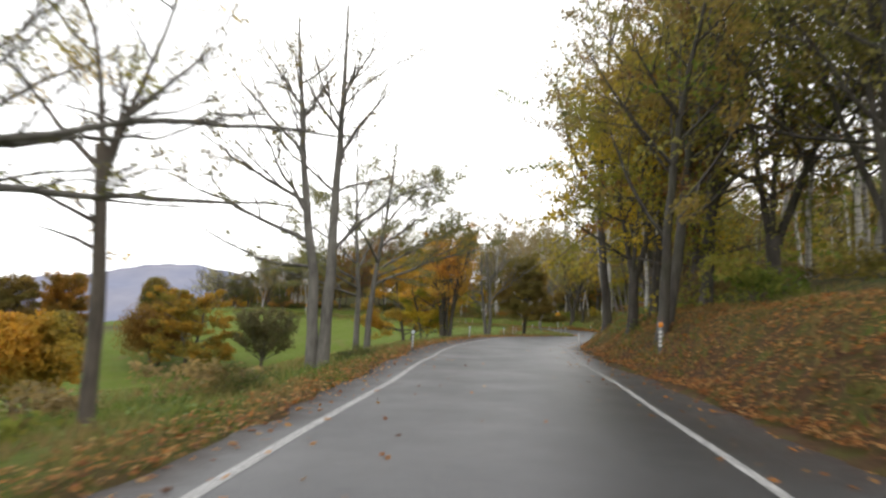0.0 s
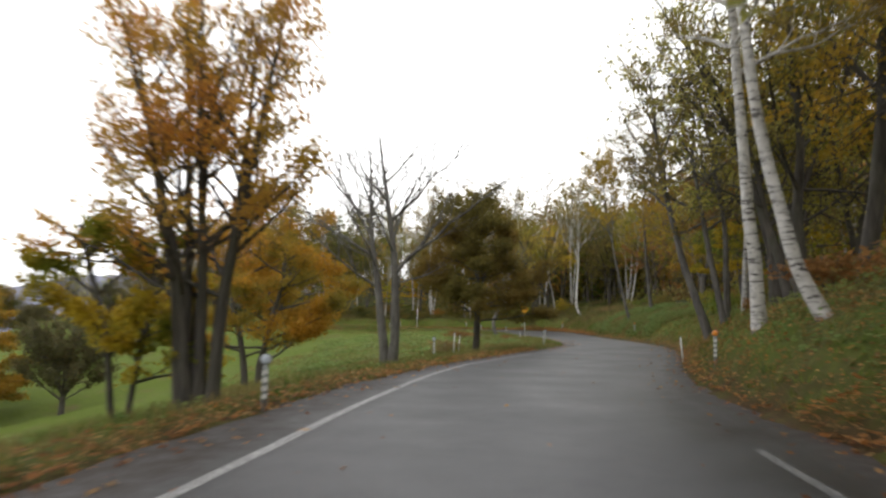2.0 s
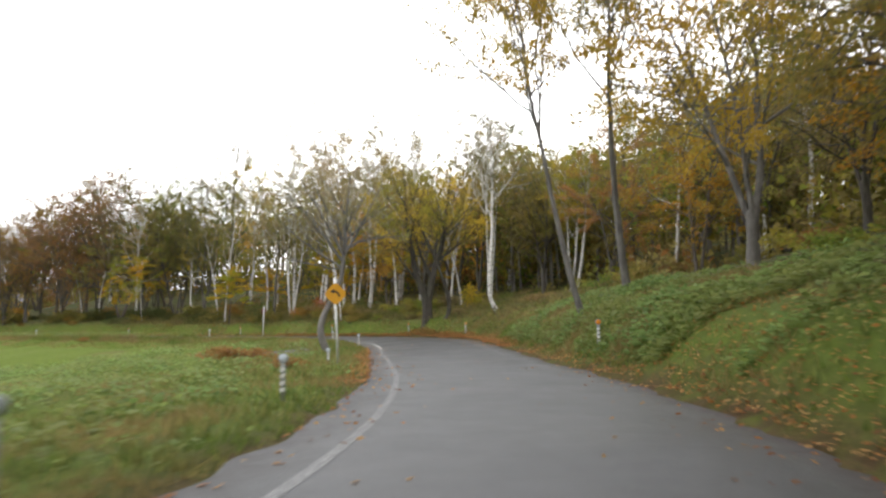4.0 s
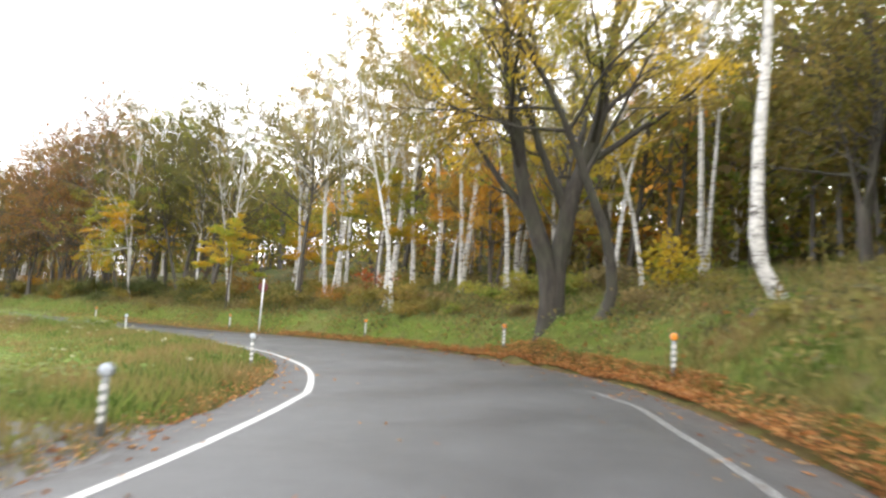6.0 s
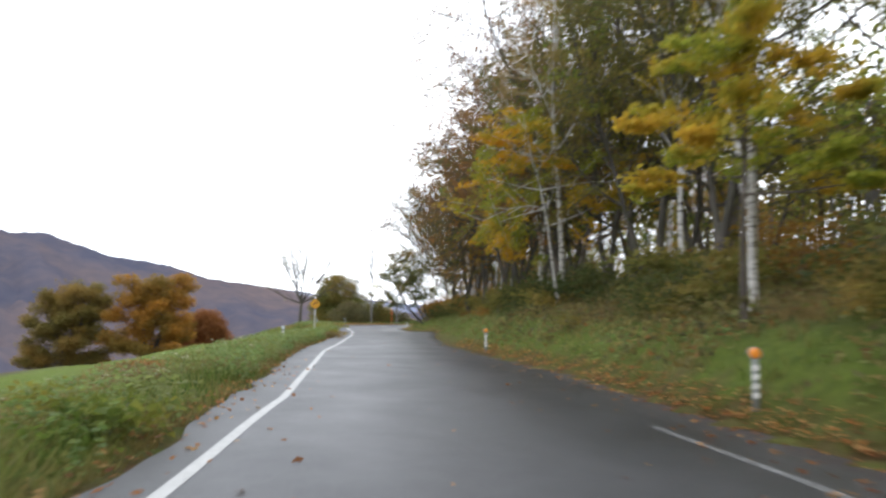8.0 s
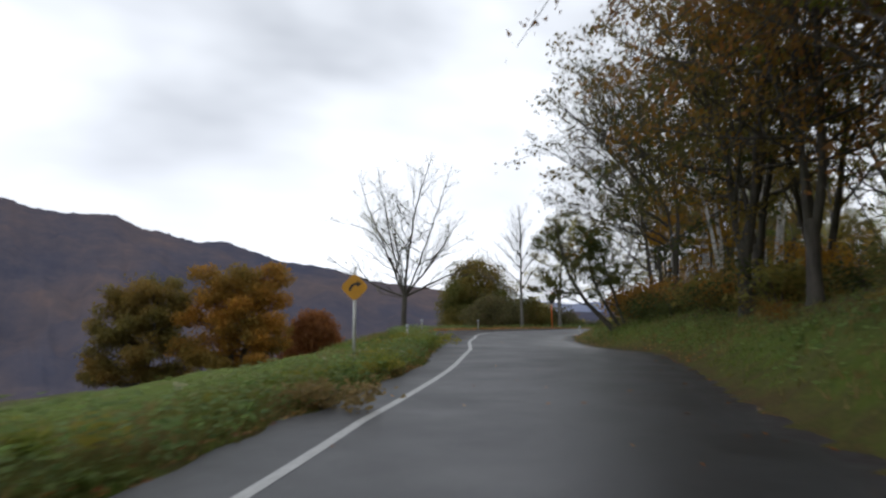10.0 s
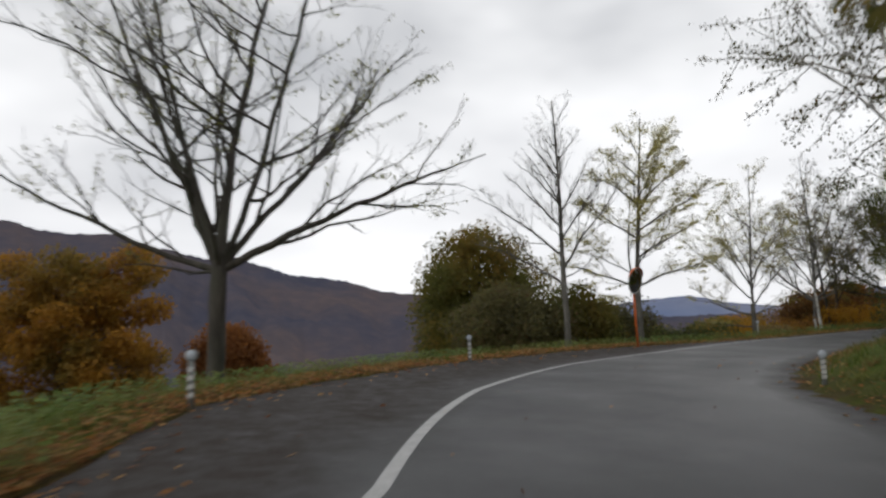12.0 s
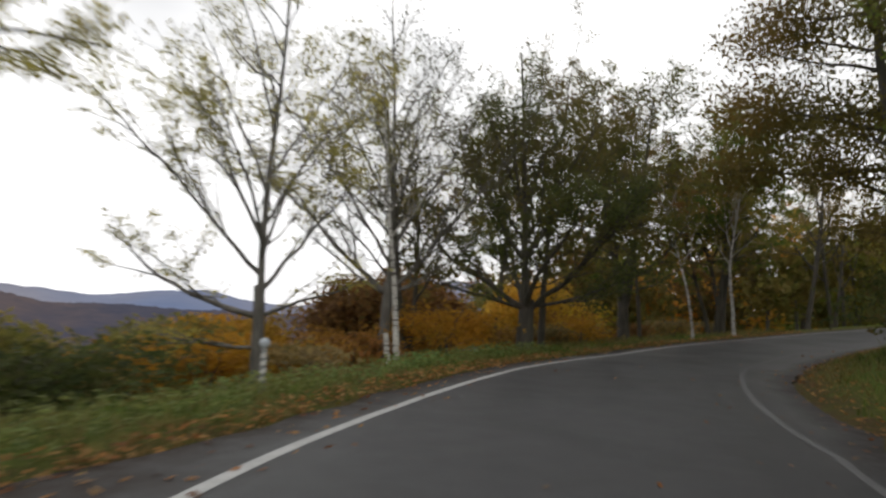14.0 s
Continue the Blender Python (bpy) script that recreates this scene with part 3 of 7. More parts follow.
# ---- the land, the road and the distance ----
def build_ground():
    nx, ny = len(GX), len(GY)
    x, y = np.meshgrid(GX, GY, indexing="ij")
    verts = np.stack([x, y, LAND], -1).reshape(-1, 3)
    i, j = np.meshgrid(np.arange(nx - 1), np.arange(ny - 1), indexing="ij")
    q = (i * ny + j).ravel()
    faces = np.stack([q, q + ny, q + ny + 1, q + 1], 1).tolist()
    ob = mesh_object("ground", verts, faces, GROUND, smooth=True)
    s, d = road_place(verts[:, 0], verts[:, 1])
    left, right = table(EDGE_LEFT, s), table(EDGE_RIGHT, s)
    out = np.maximum(d - left, right - d)
    # leaf litter by the road's edges, broad under the trees at the start and through the bends
    broad = np.where(d > 0, table([(0, .7), (75, .7), (100, .4), (125, .6), (150, .35), (195, .35), (205, 1.1), (225, 1.0), (231, .6), (245, .6), (300, .8)], s),
                     table([(0, 4.5), (38, 3.5), (47, 1.5), (58, .8), (80, .6), (100, .5), (114, .5), (122, .6), (128, .8), (135, .4), (140, .35), (150, .5), (190, .5), (300, .8)], s))
    litter = np.clip(1.25 - out / np.maximum(broad, .1), 0, 1) * (out > -1)
    wood = np.clip((right - d - 1.2) / 2.0, 0, 1)
    dry = np.clip((d - left - 24 - 4 * np.sin(s * .21)) / 8, 0, 1) * np.clip((s - 172) / 14, 0, 1) * np.clip((verts[:, 1] - 118) / 12, 0, 1) + np.clip((d - left - 90) / 40, 0, .8)
    for key, value in (("litter", litter), ("woodland", wood), ("dry", np.clip(dry, 0, 1))):
        a = ob.data.attributes.new(key, "FLOAT", "POINT")
        a.data.foreach_set("value", value.astype(np.float32))
    return tagged(ob, "meadow grass, wooded bank and leaf-strewn verges", "ground", kind="structure")


def strip(name, s0, s1, left, right, z, material, step=.5, skirt=0.0, across=1):
    """A sheet along the road between two distances from its centre line, each a function of the station."""
    s = np.arange(s0, s1 + 1e-6, step)
    a, b = left(s), right(s)
    cols = [a + (b - a) * k / across for k in range(across + 1)]
    rows = [along(s, c, z) for c in cols]
    if skirt:
        low_a, low_b = along(s, a + .06, z - skirt), along(s, b - .06, z - skirt)
        rows = [low_a] + rows + [low_b]
    n, k = len(rows), len(s)
    verts = np.stack(rows, 1).reshape(-1, 3)
    i, j = np.meshgrid(np.arange(k - 1), np.arange(n - 1), indexing="ij")
    q = (i * n + j).ravel()
    return mesh_object(name, verts, np.stack([q, q + 1, q + n + 1, q + n], 1).tolist(), material, smooth=not skirt)


def ragged(rows, amount, seed):
    r = np.random.RandomState(seed)
    w = [(r.uniform(.3, 4), r.uniform(0, 6), r.uniform(.3, 1)) for _ in range(9)]
    total = sum(x[2] for x in w)
    return lambda s: table(rows, s) + amount * sum(a * np.sin(f * s + p) for f, p, a in w) / total * 1.6


tagged(build_ground(), kind="structure")
road = tagged(strip("road", 0.5, 288, ragged(EDGE_LEFT, .14, 1), ragged(EDGE_RIGHT, .14, 2), 0.0, ASPHALT, .25, .12, 10),
              "damp grey asphalt country road with crumbling edges", "road", kind="structure")
_v = np.array([v.co for v in road.data.vertices])
_s, _d = road_place(_v[:, 0], _v[:, 1])
_damp = np.clip((table(EDGE_RIGHT, _s) + table([(0, 2.9), (50, 2.6), (75, 1.7), (135, 1.7), (150, 3.0), (200, 3.2), (215, 1.9), (300, 1.7)], _s) - _d) / 1.3, 0, 1) * table([(0, 1), (60, 1), (90, .4), (110, .25), (125, .5), (150, .9), (205, 1), (240, .6), (300, .4)], _s)
_out = table(LINE_LEFT, _s) + .1
_dust = np.clip((_d - _out) / .4, 0, 1) * table([(0, .7), (70, .8), (90, .35), (130, .4), (150, .1), (196, .1), (204, .75), (226, .9), (240, .7), (300, .5)], _s)
_dust = np.maximum(_dust, .6 * np.clip((table(EDGE_RIGHT, _s) + .5 - _d) / .4, 0, 1))
_newer = table([(0, 0), (165, 0), (185, 1), (300, 1)], _s)
for _key, _value in (("damp", _damp), ("dust", _dust), ("newer", _newer)):
    road.data.attributes.new(_key, "FLOAT", "POINT").data.foreach_set("value", _value.astype(np.float32))


def left_line(s):
    return table(LINE_LEFT, s) - .07 * np.clip((s - 125) / 20, 0, 1)


for a, b, paint, words in ((0.5, 76, PAINT_WORN, "worn white edge line on the asphalt"), (76, 117, PAINT_FAINT, "faded white edge line on the asphalt"), (117, 288, PAINT, "solid white edge line on the asphalt")):
    tagged(strip("edge_line_left", a, b, lambda s: left_line(s) + .062, lambda s: left_line(s) - .062, .004, paint), words, "road marking", kind="structure")
for a, b in ((0.5, 42), (42, 58), (106, 124), (143, 150), (228, 262)):
    tagged(strip("edge_line_right", a, b, lambda s: table(LINE_RIGHT, s) + .05, lambda s: table(LINE_RIGHT, s) - .05, .004, PAINT_WORN if b < 50 else (PAINT_FAINT if b < 200 else PAINT_GHOST)),
           "half-worn white edge line" if b < 50 else "faded, nearly worn off white edge line", "road marking", kind="structure")

RIDGE_NEAR = [(30, .2), (50, .6), (58, 2.3), (62.5, 2.9), (67, 4.1), (71, 4.7), (75, 5.9), (78, 6.2), (82, 7.1), (84, 8.0), (86, 7.9), (88.5, 7.9), (91, 8.6),
              (95, 8.2), (105, 7.0), (118, 6.5), (135, 5), (160, 3), (180, 1)]
RIDGE_FAR = [(-180, 1.2), (-60, 1.2), (0, 1.2), (10, 2.2), (17.5, 3.3), (21, 3.0), (25, 2.0), (28, 1.6), (32, .6), (36, 1.1), (38.5, 1.7), (41.8, 1.6), (46, 1.1),
             (52, 1.6), (60, 2.6), (66, 2.2), (100, 3), (180, 1.2)]


def mountain(name, eye, ridge, far, floor, a0, a1, rough, material, label, seed, depth=.45):
    """A mountain flank: rises from its foot to a ridge seen at the given angles above the level, round a place."""
    noise.seed_set(seed)
    az = np.radians(np.arange(a0, a1, .22 if a1 - a0 < 200 else .5))
    verts, n = [], 22
    for a in az:
        top = far * math.tan(radians(float(np.interp(math.degrees(a), [r[0] for r in ridge], [r[1] for r in ridge]))))
        for k in range(n):
            u = k / (n - 1)
            r = far * (1 - depth * (1 - u)) if k < n - 1 else far * 1.15
            x, y = eye[0] - math.sin(a) * r, eye[1] + math.cos(a) * r
            z = floor + (top - floor) * (u ** 1.25 if k < n - 1 else .55)
            bump = noise.fractal(Vector((x * rough, y * rough, seed)), .9, 2.1, 7) * (top - floor) * .085 * (.25 + math.sin(math.pi * u) * .9)
            spur = noise.noise(Vector((math.degrees(a) * .35, u * 1.3, seed))) * (top - floor) * .05 * math.sin(math.pi * u)
            crest = noise.noise(Vector((math.degrees(a) * 3.1, 0, seed))) * far * .0022 if k == n - 2 else 0
            verts.append((x, y, z + bump + spur + crest))
    faces = [(i * n + k, i * n + k + 1, (i + 1) * n + k + 1, (i + 1) * n + k) for i in range(len(az) - 1) for k in range(n - 1)]
    return tagged(mesh_object(name, verts, faces, material, smooth=True), label, "mountain", kind="structure")


mountain("mountain_backdrop", (-25, 145), RIDGE_NEAR, 1500, -110, 30, 180, .011, HAZED_NEAR_HILL, "brown wooded mountainside under cloud, tinted violet as by haze", 5, .7)
mountain("far_mountain_backdrop", (-15, 80), RIDGE_FAR, 2600, -80, -180, 180, .004, HAZED_FAR_HILL, "far mountain range on the skyline, coloured pale blue as by haze", 9, .3)



# ---- trees ----
def unit(v):
    return v / (np.linalg.norm(v) + 1e-9)


def ball(rng, n):
    """Places spread through a ball of radius 1."""
    v = rng.normal(size=(n, 3))
    return v / np.linalg.norm(v, axis=1)[:, None] * rng.uniform(0, 1, n)[:, None] ** .45


def grow(seed, height, radius, stems=1, lean=(0, 0), bend=.05, levels=3, first=.35, ratio=.5, angle=42, limbs=9, twigs=5, lift=.12,
         sides=8, leaves=0, leaf_spread=.28, kink=.1, crown_top=1.0, base_bend=None, flat=1.0, stem_angle=16, bare=0.0, fork=0.0, aim=0.0, pad=.6):
    """The wood of a tree as tubes, and the places of its leaves."""
    rng = np.random.RandomState(seed)
    wood, ends = [], []

    def limb(p, d, length, r, level, flare=1.0):
        n = max(3, int(length / .6)) if level == 0 else max(2, int(length / (.6 if level == 1 else .75)))
        pts, dirs, d0 = [p], [d], d
        for i in range(n):
            wob = bend if level == 0 else kink
            d = unit(d + rng.normal(0, wob, 3) + np.array([0, 0, lift * (0.35 if level == 0 else 1.0)]) * (1 if level < 2 else .4))
            step = d
            if level == 0 and base_bend is not None:
                step = unit(d + np.array([*base_bend, 0]) * max(0, 1 - i * length / n / 1.6))
            p = p + step * length / n
            pts.append(p)
            dirs.append(d)
        u = np.linspace(0, 1, n + 1)
        foot = 1 + .55 * flare * np.exp(-u * length / .35) if level == 0 else 1
        rad = r * (1 - .84 * u ** (.9 if level == 0 else .85)) * foot + .005
        wood.append((pts, rad, sides if level == 0 else (4 if level == 1 else 3), level))
        if level + 1 < levels:
            count = limbs if level == 0 else max(2, int(twigs * (.6 + .8 * length / (height * ratio))))
            az = rng.uniform(0, 6.28)
            for c in range(count):
                v = (c + rng.uniform(.1, .9)) / count
                at = first + (crown_top - first) * v if level == 0 else .2 + .8 * v
                k = min(n, int(at * n + .5))
                az += 2.4 + rng.normal(0, .5)
                tilt = radians(angle + rng.normal(0, 9)) * (1.15 - .45 * v if level == 0 else 1)
                a = unit(np.cross(dirs[k], [math.cos(az), math.sin(az), .2]))
                nd = unit(dirs[k] * math.cos(tilt) + a * math.sin(tilt))
                if level >= 1:
                    nd = unit(nd * np.array([1, 1, flat]))
                scale = ratio * (1.1 - .62 * v) if level == 0 else .52 * (1.1 - .4 * v)
                limb(pts[k], nd, length * scale * rng.uniform(.75, 1.2), max(.009, rad[k] * rng.uniform(.46, .66)), level + 1)
        if level == levels - 1 and rng.uniform() >= bare:
            ends.append((np.array(pts), length))

    deep = .2 + 1.1 * radius
    start = np.array([0, 0, -deep])
    up = unit(np.array([lean[0], lean[1], 1.0]))
    if fork:
        n = max(4, int(fork / .3))
        u = np.linspace(0, 1, n + 1)
        pts = start + up * (fork + deep) * u[:, None] + np.cumsum(rng.normal(0, .012, (n + 1, 3)), 0) * (u > 0)[:, None]
        rad = radius * (1 - .12 * u) * (1 + .5 * np.exp(-u * fork / .3)) * (1 + .12 * np.exp(-(1 - u) * fork / .25))
        if base_bend is not None:
            pts[:, :2] += np.array(base_bend) * (u * (1 - u) * 4 * fork * .3)[:, None]
        wood.append((np.vstack([pts, pts[-1] + up * radius * .7]), np.append(rad, rad[-1] * .45), sides + 2, 0))
        start = pts[-1] - up * .2
    for k in range(stems):
        az = aim + k * 6.28 / stems + rng.uniform(-.3, .3)
        out = math.sin(radians(stem_angle * rng.uniform(.7, 1.25))) if stems > 1 and (k or not fork or stems < 4) else 0
        d = unit(np.array([lean[0] + out * math.cos(az), lean[1] + out * math.sin(az), 1.0]))
        r = radius * (1 if not fork else .62) * (1 if k == 0 else rng.uniform(.65, .95))
        off = np.array([math.cos(az), math.sin(az), 0]) * r * (.75 if stems > 1 else 0)
        limb(start + off, d, (height - fork) * (1 if k == 0 else rng.uniform(.8, .98)), r, 0, 0.0 if fork else 1.0)
    tips = np.zeros((0, 3))
    if leaves and ends:
        # leaves crowd round the outer part of each twig, in flat pads
        w = np.array([e[1] for e in ends]) + .15
        w = w * rng.uniform(.35, 1.6, len(w))
        pick = np.sort(rng.choice(len(ends), leaves, p=w / w.sum()))
        at = rng.uniform(.25, 1.08, leaves)
        spots = np.empty((leaves, 3))
        for i in np.unique(pick):
            m = pick == i
            q = ends[i][0]
            g = np.linspace(0, 1, len(q))
            spots[m] = np.stack([np.interp(at[m], g, q[:, c]) for c in range(3)], 1)
        tips = spots + ball(rng, leaves) * leaf_spread * np.array([1, 1, pad])
    return wood, tips, rng


def tree(name, label, place, bark, leaf=None, size=.15, group="", turn=0.0, slim=.8, droop=.3, sink=0.0, **shape):
    """A tree of two parts, trunk and crown, standing on the ground at place."""
    wood, tips, rng = grow(**shape)
    thing = empty_thing(name, (place[0], place[1], float(land(*place)) - sink), label, "tree", group)
    thing.rotation_euler = (0, 0, radians(turn))
    for name_of, first_level, last_level in (("trunk", 0, 0), ("branching", 1, 9)):
        b = Buffer()
        for pts, rad, n, level in wood:
            if first_level <= level <= last_level:
                b.tube(pts, rad, n)
        if b.n:
            b.build(name_of, bark, thing, smooth=True)
    if leaf and len(tips):
        c = Buffer()
        c.leaves(tips, size, rng, droop, slim, 3)
        c.build("crown", LEAF[leaf], thing)
    return thing


def course(rng, start, az, elev, length, curl, wander=5.0, step=.35):
    """A curved run of wood: from its start at an angle round (az) and above the level (elev), bending by curl degrees on the way."""
    n = max(3, int(length / step))
    pts, turn, rise = [np.asarray(start, float)], az, elev
    for i in range(n):
        turn += rng.normal(0, wander)
        rise = elev + curl * (i + .5) / n + rng.normal(0, wander * .7)
        a, e = radians(turn), radians(min(rise, 92))
        pts.append(pts[-1] + np.array([math.cos(a) * math.cos(e), math.sin(a) * math.cos(e), math.sin(e)]) * length / n)
    return np.array(pts)


def limbed_tree(name, label, place, bark, leaf, size, seed, heading, trunks, limbs, gap=.5, reach=.8, leaves=0, spread_by=.16, pad=.4, bare=.0, outer=.25, slim=.5, sag=0.0, levels=4, wander=7.0):
    """A tree by its main limbs. Angles round the tree count from the right-hand side of the heading it is met on.
    trunks: (offset to the right, radius, [(length, angle round, lean from upright), ...]); limbs: (trunk, share of its height, angle round, rise, length, curl[, thickness])."""
    rng = np.random.RandomState(seed)
    thing = empty_thing(name, (place[0], place[1], float(land(*place)) - .05), label, "tree")
    round_by = heading - 90
    right = np.array([math.cos(radians(round_by)), math.sin(radians(round_by)), 0])
    runs, twigs = [], []
    stem = Buffer()
    for off, radius, legs in trunks:
        pts = [right * off + np.array([0, 0, -.2 - 1.6 * radius])]
        legs = [(legs[0][0] + .2 + 1.6 * radius, *legs[0][1:])] + list(legs[1:])
        for length, az, lean in legs:
            n = max(3, int(length / .3))
            for i in range(n):
                a, e = radians(az + round_by + rng.normal(0, 8)), radians(lean + rng.normal(0, 2.5))
                pts.append(pts[-1] + np.array([math.cos(a) * math.sin(e), math.sin(a) * math.sin(e), math.cos(e)]) * length / n)
        pts = np.array(pts)
        for _ in range(3):
            pts[1:-1] = (pts[:-2] + 2 * pts[1:-1] + pts[2:]) / 4
        u = np.linspace(0, 1, len(pts))
        tall = sum(leg[0] for leg in legs)
        rad = radius * (1 - .86 * u ** (1.0 if tall > 4 else 3.0) * (1 if tall > 4 else .25)) * (1 + .5 * np.exp(-u * tall / .3))
        stem.tube(pts, rad, 12)
        runs.append((pts, rad))
    stem.build("trunk", bark, thing, smooth=True)

    def sprout(buf, pts, rad, az, elev, curl, length, level):
        if level >= levels:
            return
        n, k = len(pts), max(2, int(length * .9 / (gap * (1, .8, .55)[level - 1])))
        side = rng.choice([-1, 1])
        for c in range(k):
            at = .14 + .84 * (c + rng.uniform(.1, .9)) / k
            j = min(n - 2, int(at * (n - 1)))
            side = -side
            d = pts[min(j + 1, n - 1)] - pts[max(j - 1, 0)]
            here_az, here_el = math.degrees(math.atan2(d[1], d[0])), math.degrees(math.asin(np.clip(d[2] / (np.linalg.norm(d) + 1e-9), -1, 1)))
            if here_el > 60:
                a, e = rng.uniform(0, 360), here_el - rng.uniform(26, 50)
            else:
                a, e = here_az + side * rng.uniform(24, 52), here_el * .85 + rng.normal(7, 13)
            if level == 1:
                ln = (reach * length * (1 - at) ** .8 + .35) * rng.uniform(.55, 1.15)
            else:
                ln = (.62 * length * (1 - .7 * at) + .12) * rng.uniform(.6, 1.2) if level == 2 else rng.uniform(.18, .42)
            if ln < .16:
                continue
            q = course(rng, pts[j], a, e, ln, rng.normal(10, 12) - sag, wander * 1.5, (.34, .26, .2)[level - 1])
            r = max(.0048, min(rad[j] * .62, .0065 + .0085 * ln))
            rr = np.linspace(r, .0032, len(q))
            buf.tube(q, rr, 4 if level == 1 else 3)
            if level >= 2 or ln < .7:
                twigs.append((q, ln))
            sprout(buf, q, rr, a, e, curl, ln, level + 1)
        twigs.append((pts[int(n * .7):], length * .3))

    for row in limbs:
        t, share, az, elev, length, curl = row[:6]
        pts, rad = runs[t]
        j = min(len(pts) - 2, int(share * (len(pts) - 1)))
        q = course(rng, pts[j], az + round_by, elev, length, curl, wander)
        thick = row[6] if len(row) > 6 else min(rad[j] * .66, .014 + .0112 * length)
        rr = thick * (1 - .9 * np.linspace(0, 1, len(q)) ** .9) + .004
        b = Buffer()
        b.tube(q, rr, 7 if thick > .08 else 5)
        sprout(b, q, rr, az + round_by, elev, curl, length, 1)
        b.build("limb", bark, thing, smooth=True)
    for pts, rad in runs:
        if np.linalg.norm(pts[-1] - pts[0]) > 4:
            k, top = len(pts) // 2, Buffer()
            sprout(top, pts[k:], rad[k:], 0, 85, 0, np.linalg.norm(pts[-1] - pts[k]), 1)
            if top.n:
                top.build("top", bark, thing, "thin branches of the top", smooth=True)
    if leaf and leaves:
        keep = [q for q in twigs if rng.uniform() >= bare]
        w = np.array([q[1] + .1 for q in keep]) * rng.uniform(.3, 1.7, len(keep))
        far = np.array([np.linalg.norm(q[0][-1][:2]) for q in keep])
        w *= (far / (far.max() + 1e-6)) ** outer
        pick = np.sort(rng.choice(len(keep), leaves, p=w / w.sum()))
        at = rng.uniform(.1, 1.1, leaves)
        spots = np.empty((leaves, 3))
        for i in np.unique(pick):
            m = pick == i
            q = keep[i][0]
            g = np.linspace(0, 1, len(q))
            spots[m] = np.stack([np.interp(at[m], g, q[:, c]) for c in range(3)], 1)
        c = Buffer()
        c.leaves(spots + ball(rng, leaves) * spread_by * np.array([1, 1, pad]) - np.array([0, 0, .03]), size, rng, .5, slim, 3)
        c.build("crown", LEAF[leaf], thing)
    return thing


def fan(rng_seed, count, low, high, rise, length, curl=0.0, trunk=0, spin=0.0):
    """Rows of limbs spread round a trunk, the lower ones longer and flatter."""
    r = np.random.RandomState(rng_seed)
    out = []
    for k in range(count):
        u = (k + r.uniform(.2, .8)) / count
        out.append((trunk, low + (high - low) * u, spin + 137.5 * k + r.uniform(-18, 18), rise + 26 * u + r.normal(0, 5), length * (1.08 - .55 * u) * r.uniform(.85, 1.15), curl))
    return out


def round_tree(name, label, place, bark, leaf, height, width, seed, size=.3, count=5200, trunk=.22, group="", low=.18, sink=0.0, dome=False):
    """A broad tree with a full, billowing crown of many lobes on a short forked trunk."""
    rng = np.random.RandomState(seed)
    thing = empty_thing(name, (place[0], place[1], float(land(*place)) - sink), label, "tree", group)
    wood, _, _ = grow(seed, height * .8, trunk, stems=2, first=.25, ratio=.45, angle=50, limbs=8, twigs=3, levels=2, stem_angle=12, kink=.12)
    for name_of, first_level, last_level in (("trunk", 0, 0), ("branching", 1, 9)):
        b = Buffer()
        for pts, rad, n, level in wood:
            if first_level <= level <= last_level:
                b.tube(pts, rad, n)
        if b.n:
            b.build(name_of, bark, thing, smooth=True)
    lobes = []
    for k in range(58):
        a, h = 2.4 * k + rng.uniform(-.5, .5), (k + .5) / 58
        c = -.75 + 1.72 * h
        wide = max(.04, 1 - c * c) ** .62
        r = width / 2 * wide * rng.uniform(.5, .98)
        z = height * (low + (.96 - low) * (c + 1) / 2) - rng.uniform(0, .05) * height
        if dome:
            wide = max(.05, 1 - h ** 2.6) ** .5 * min(1, .72 + h * 2.2)
            r, z = width / 2 * wide * rng.uniform(.55, .95), height * (low + .05 + (.9 - low) * h)
        lobes.append((r * math.cos(a), r * math.sin(a), z, rng.uniform(.06, .19) * width * (.6 + .4 * wide)))
    weights = np.array([q[3] ** 2 for q in lobes])
    pick = rng.choice(len(lobes), count, p=weights / weights.sum())
    L = np.array(lobes)[pick]
    dirs = rng.normal(size=(count, 3))
    dirs[:, 2] += .2
    dirs /= np.linalg.norm(dirs, axis=1)[:, None]
    at = L[:, :3] + dirs * (L[:, 3] * rng.uniform(.25, 1.45, count) ** .7)[:, None] * np.array([1, 1, .8])
    mid = np.array([0, 0, height * (low + .5 * (1 - low))])
    core = mid + ball(rng, count // 4) * np.array([width * .4, width * .4, height * (1 - low) * .42])
    at = at[at[:, 2] > low * height * .55]
    c = Buffer()
    c.leaves(at, size, rng, .2, .75, 3)
    c.leaves(core, size * 1.6, rng, .2, .85, 3)
    c.build("crown", LEAF[leaf], thing)
    return thing


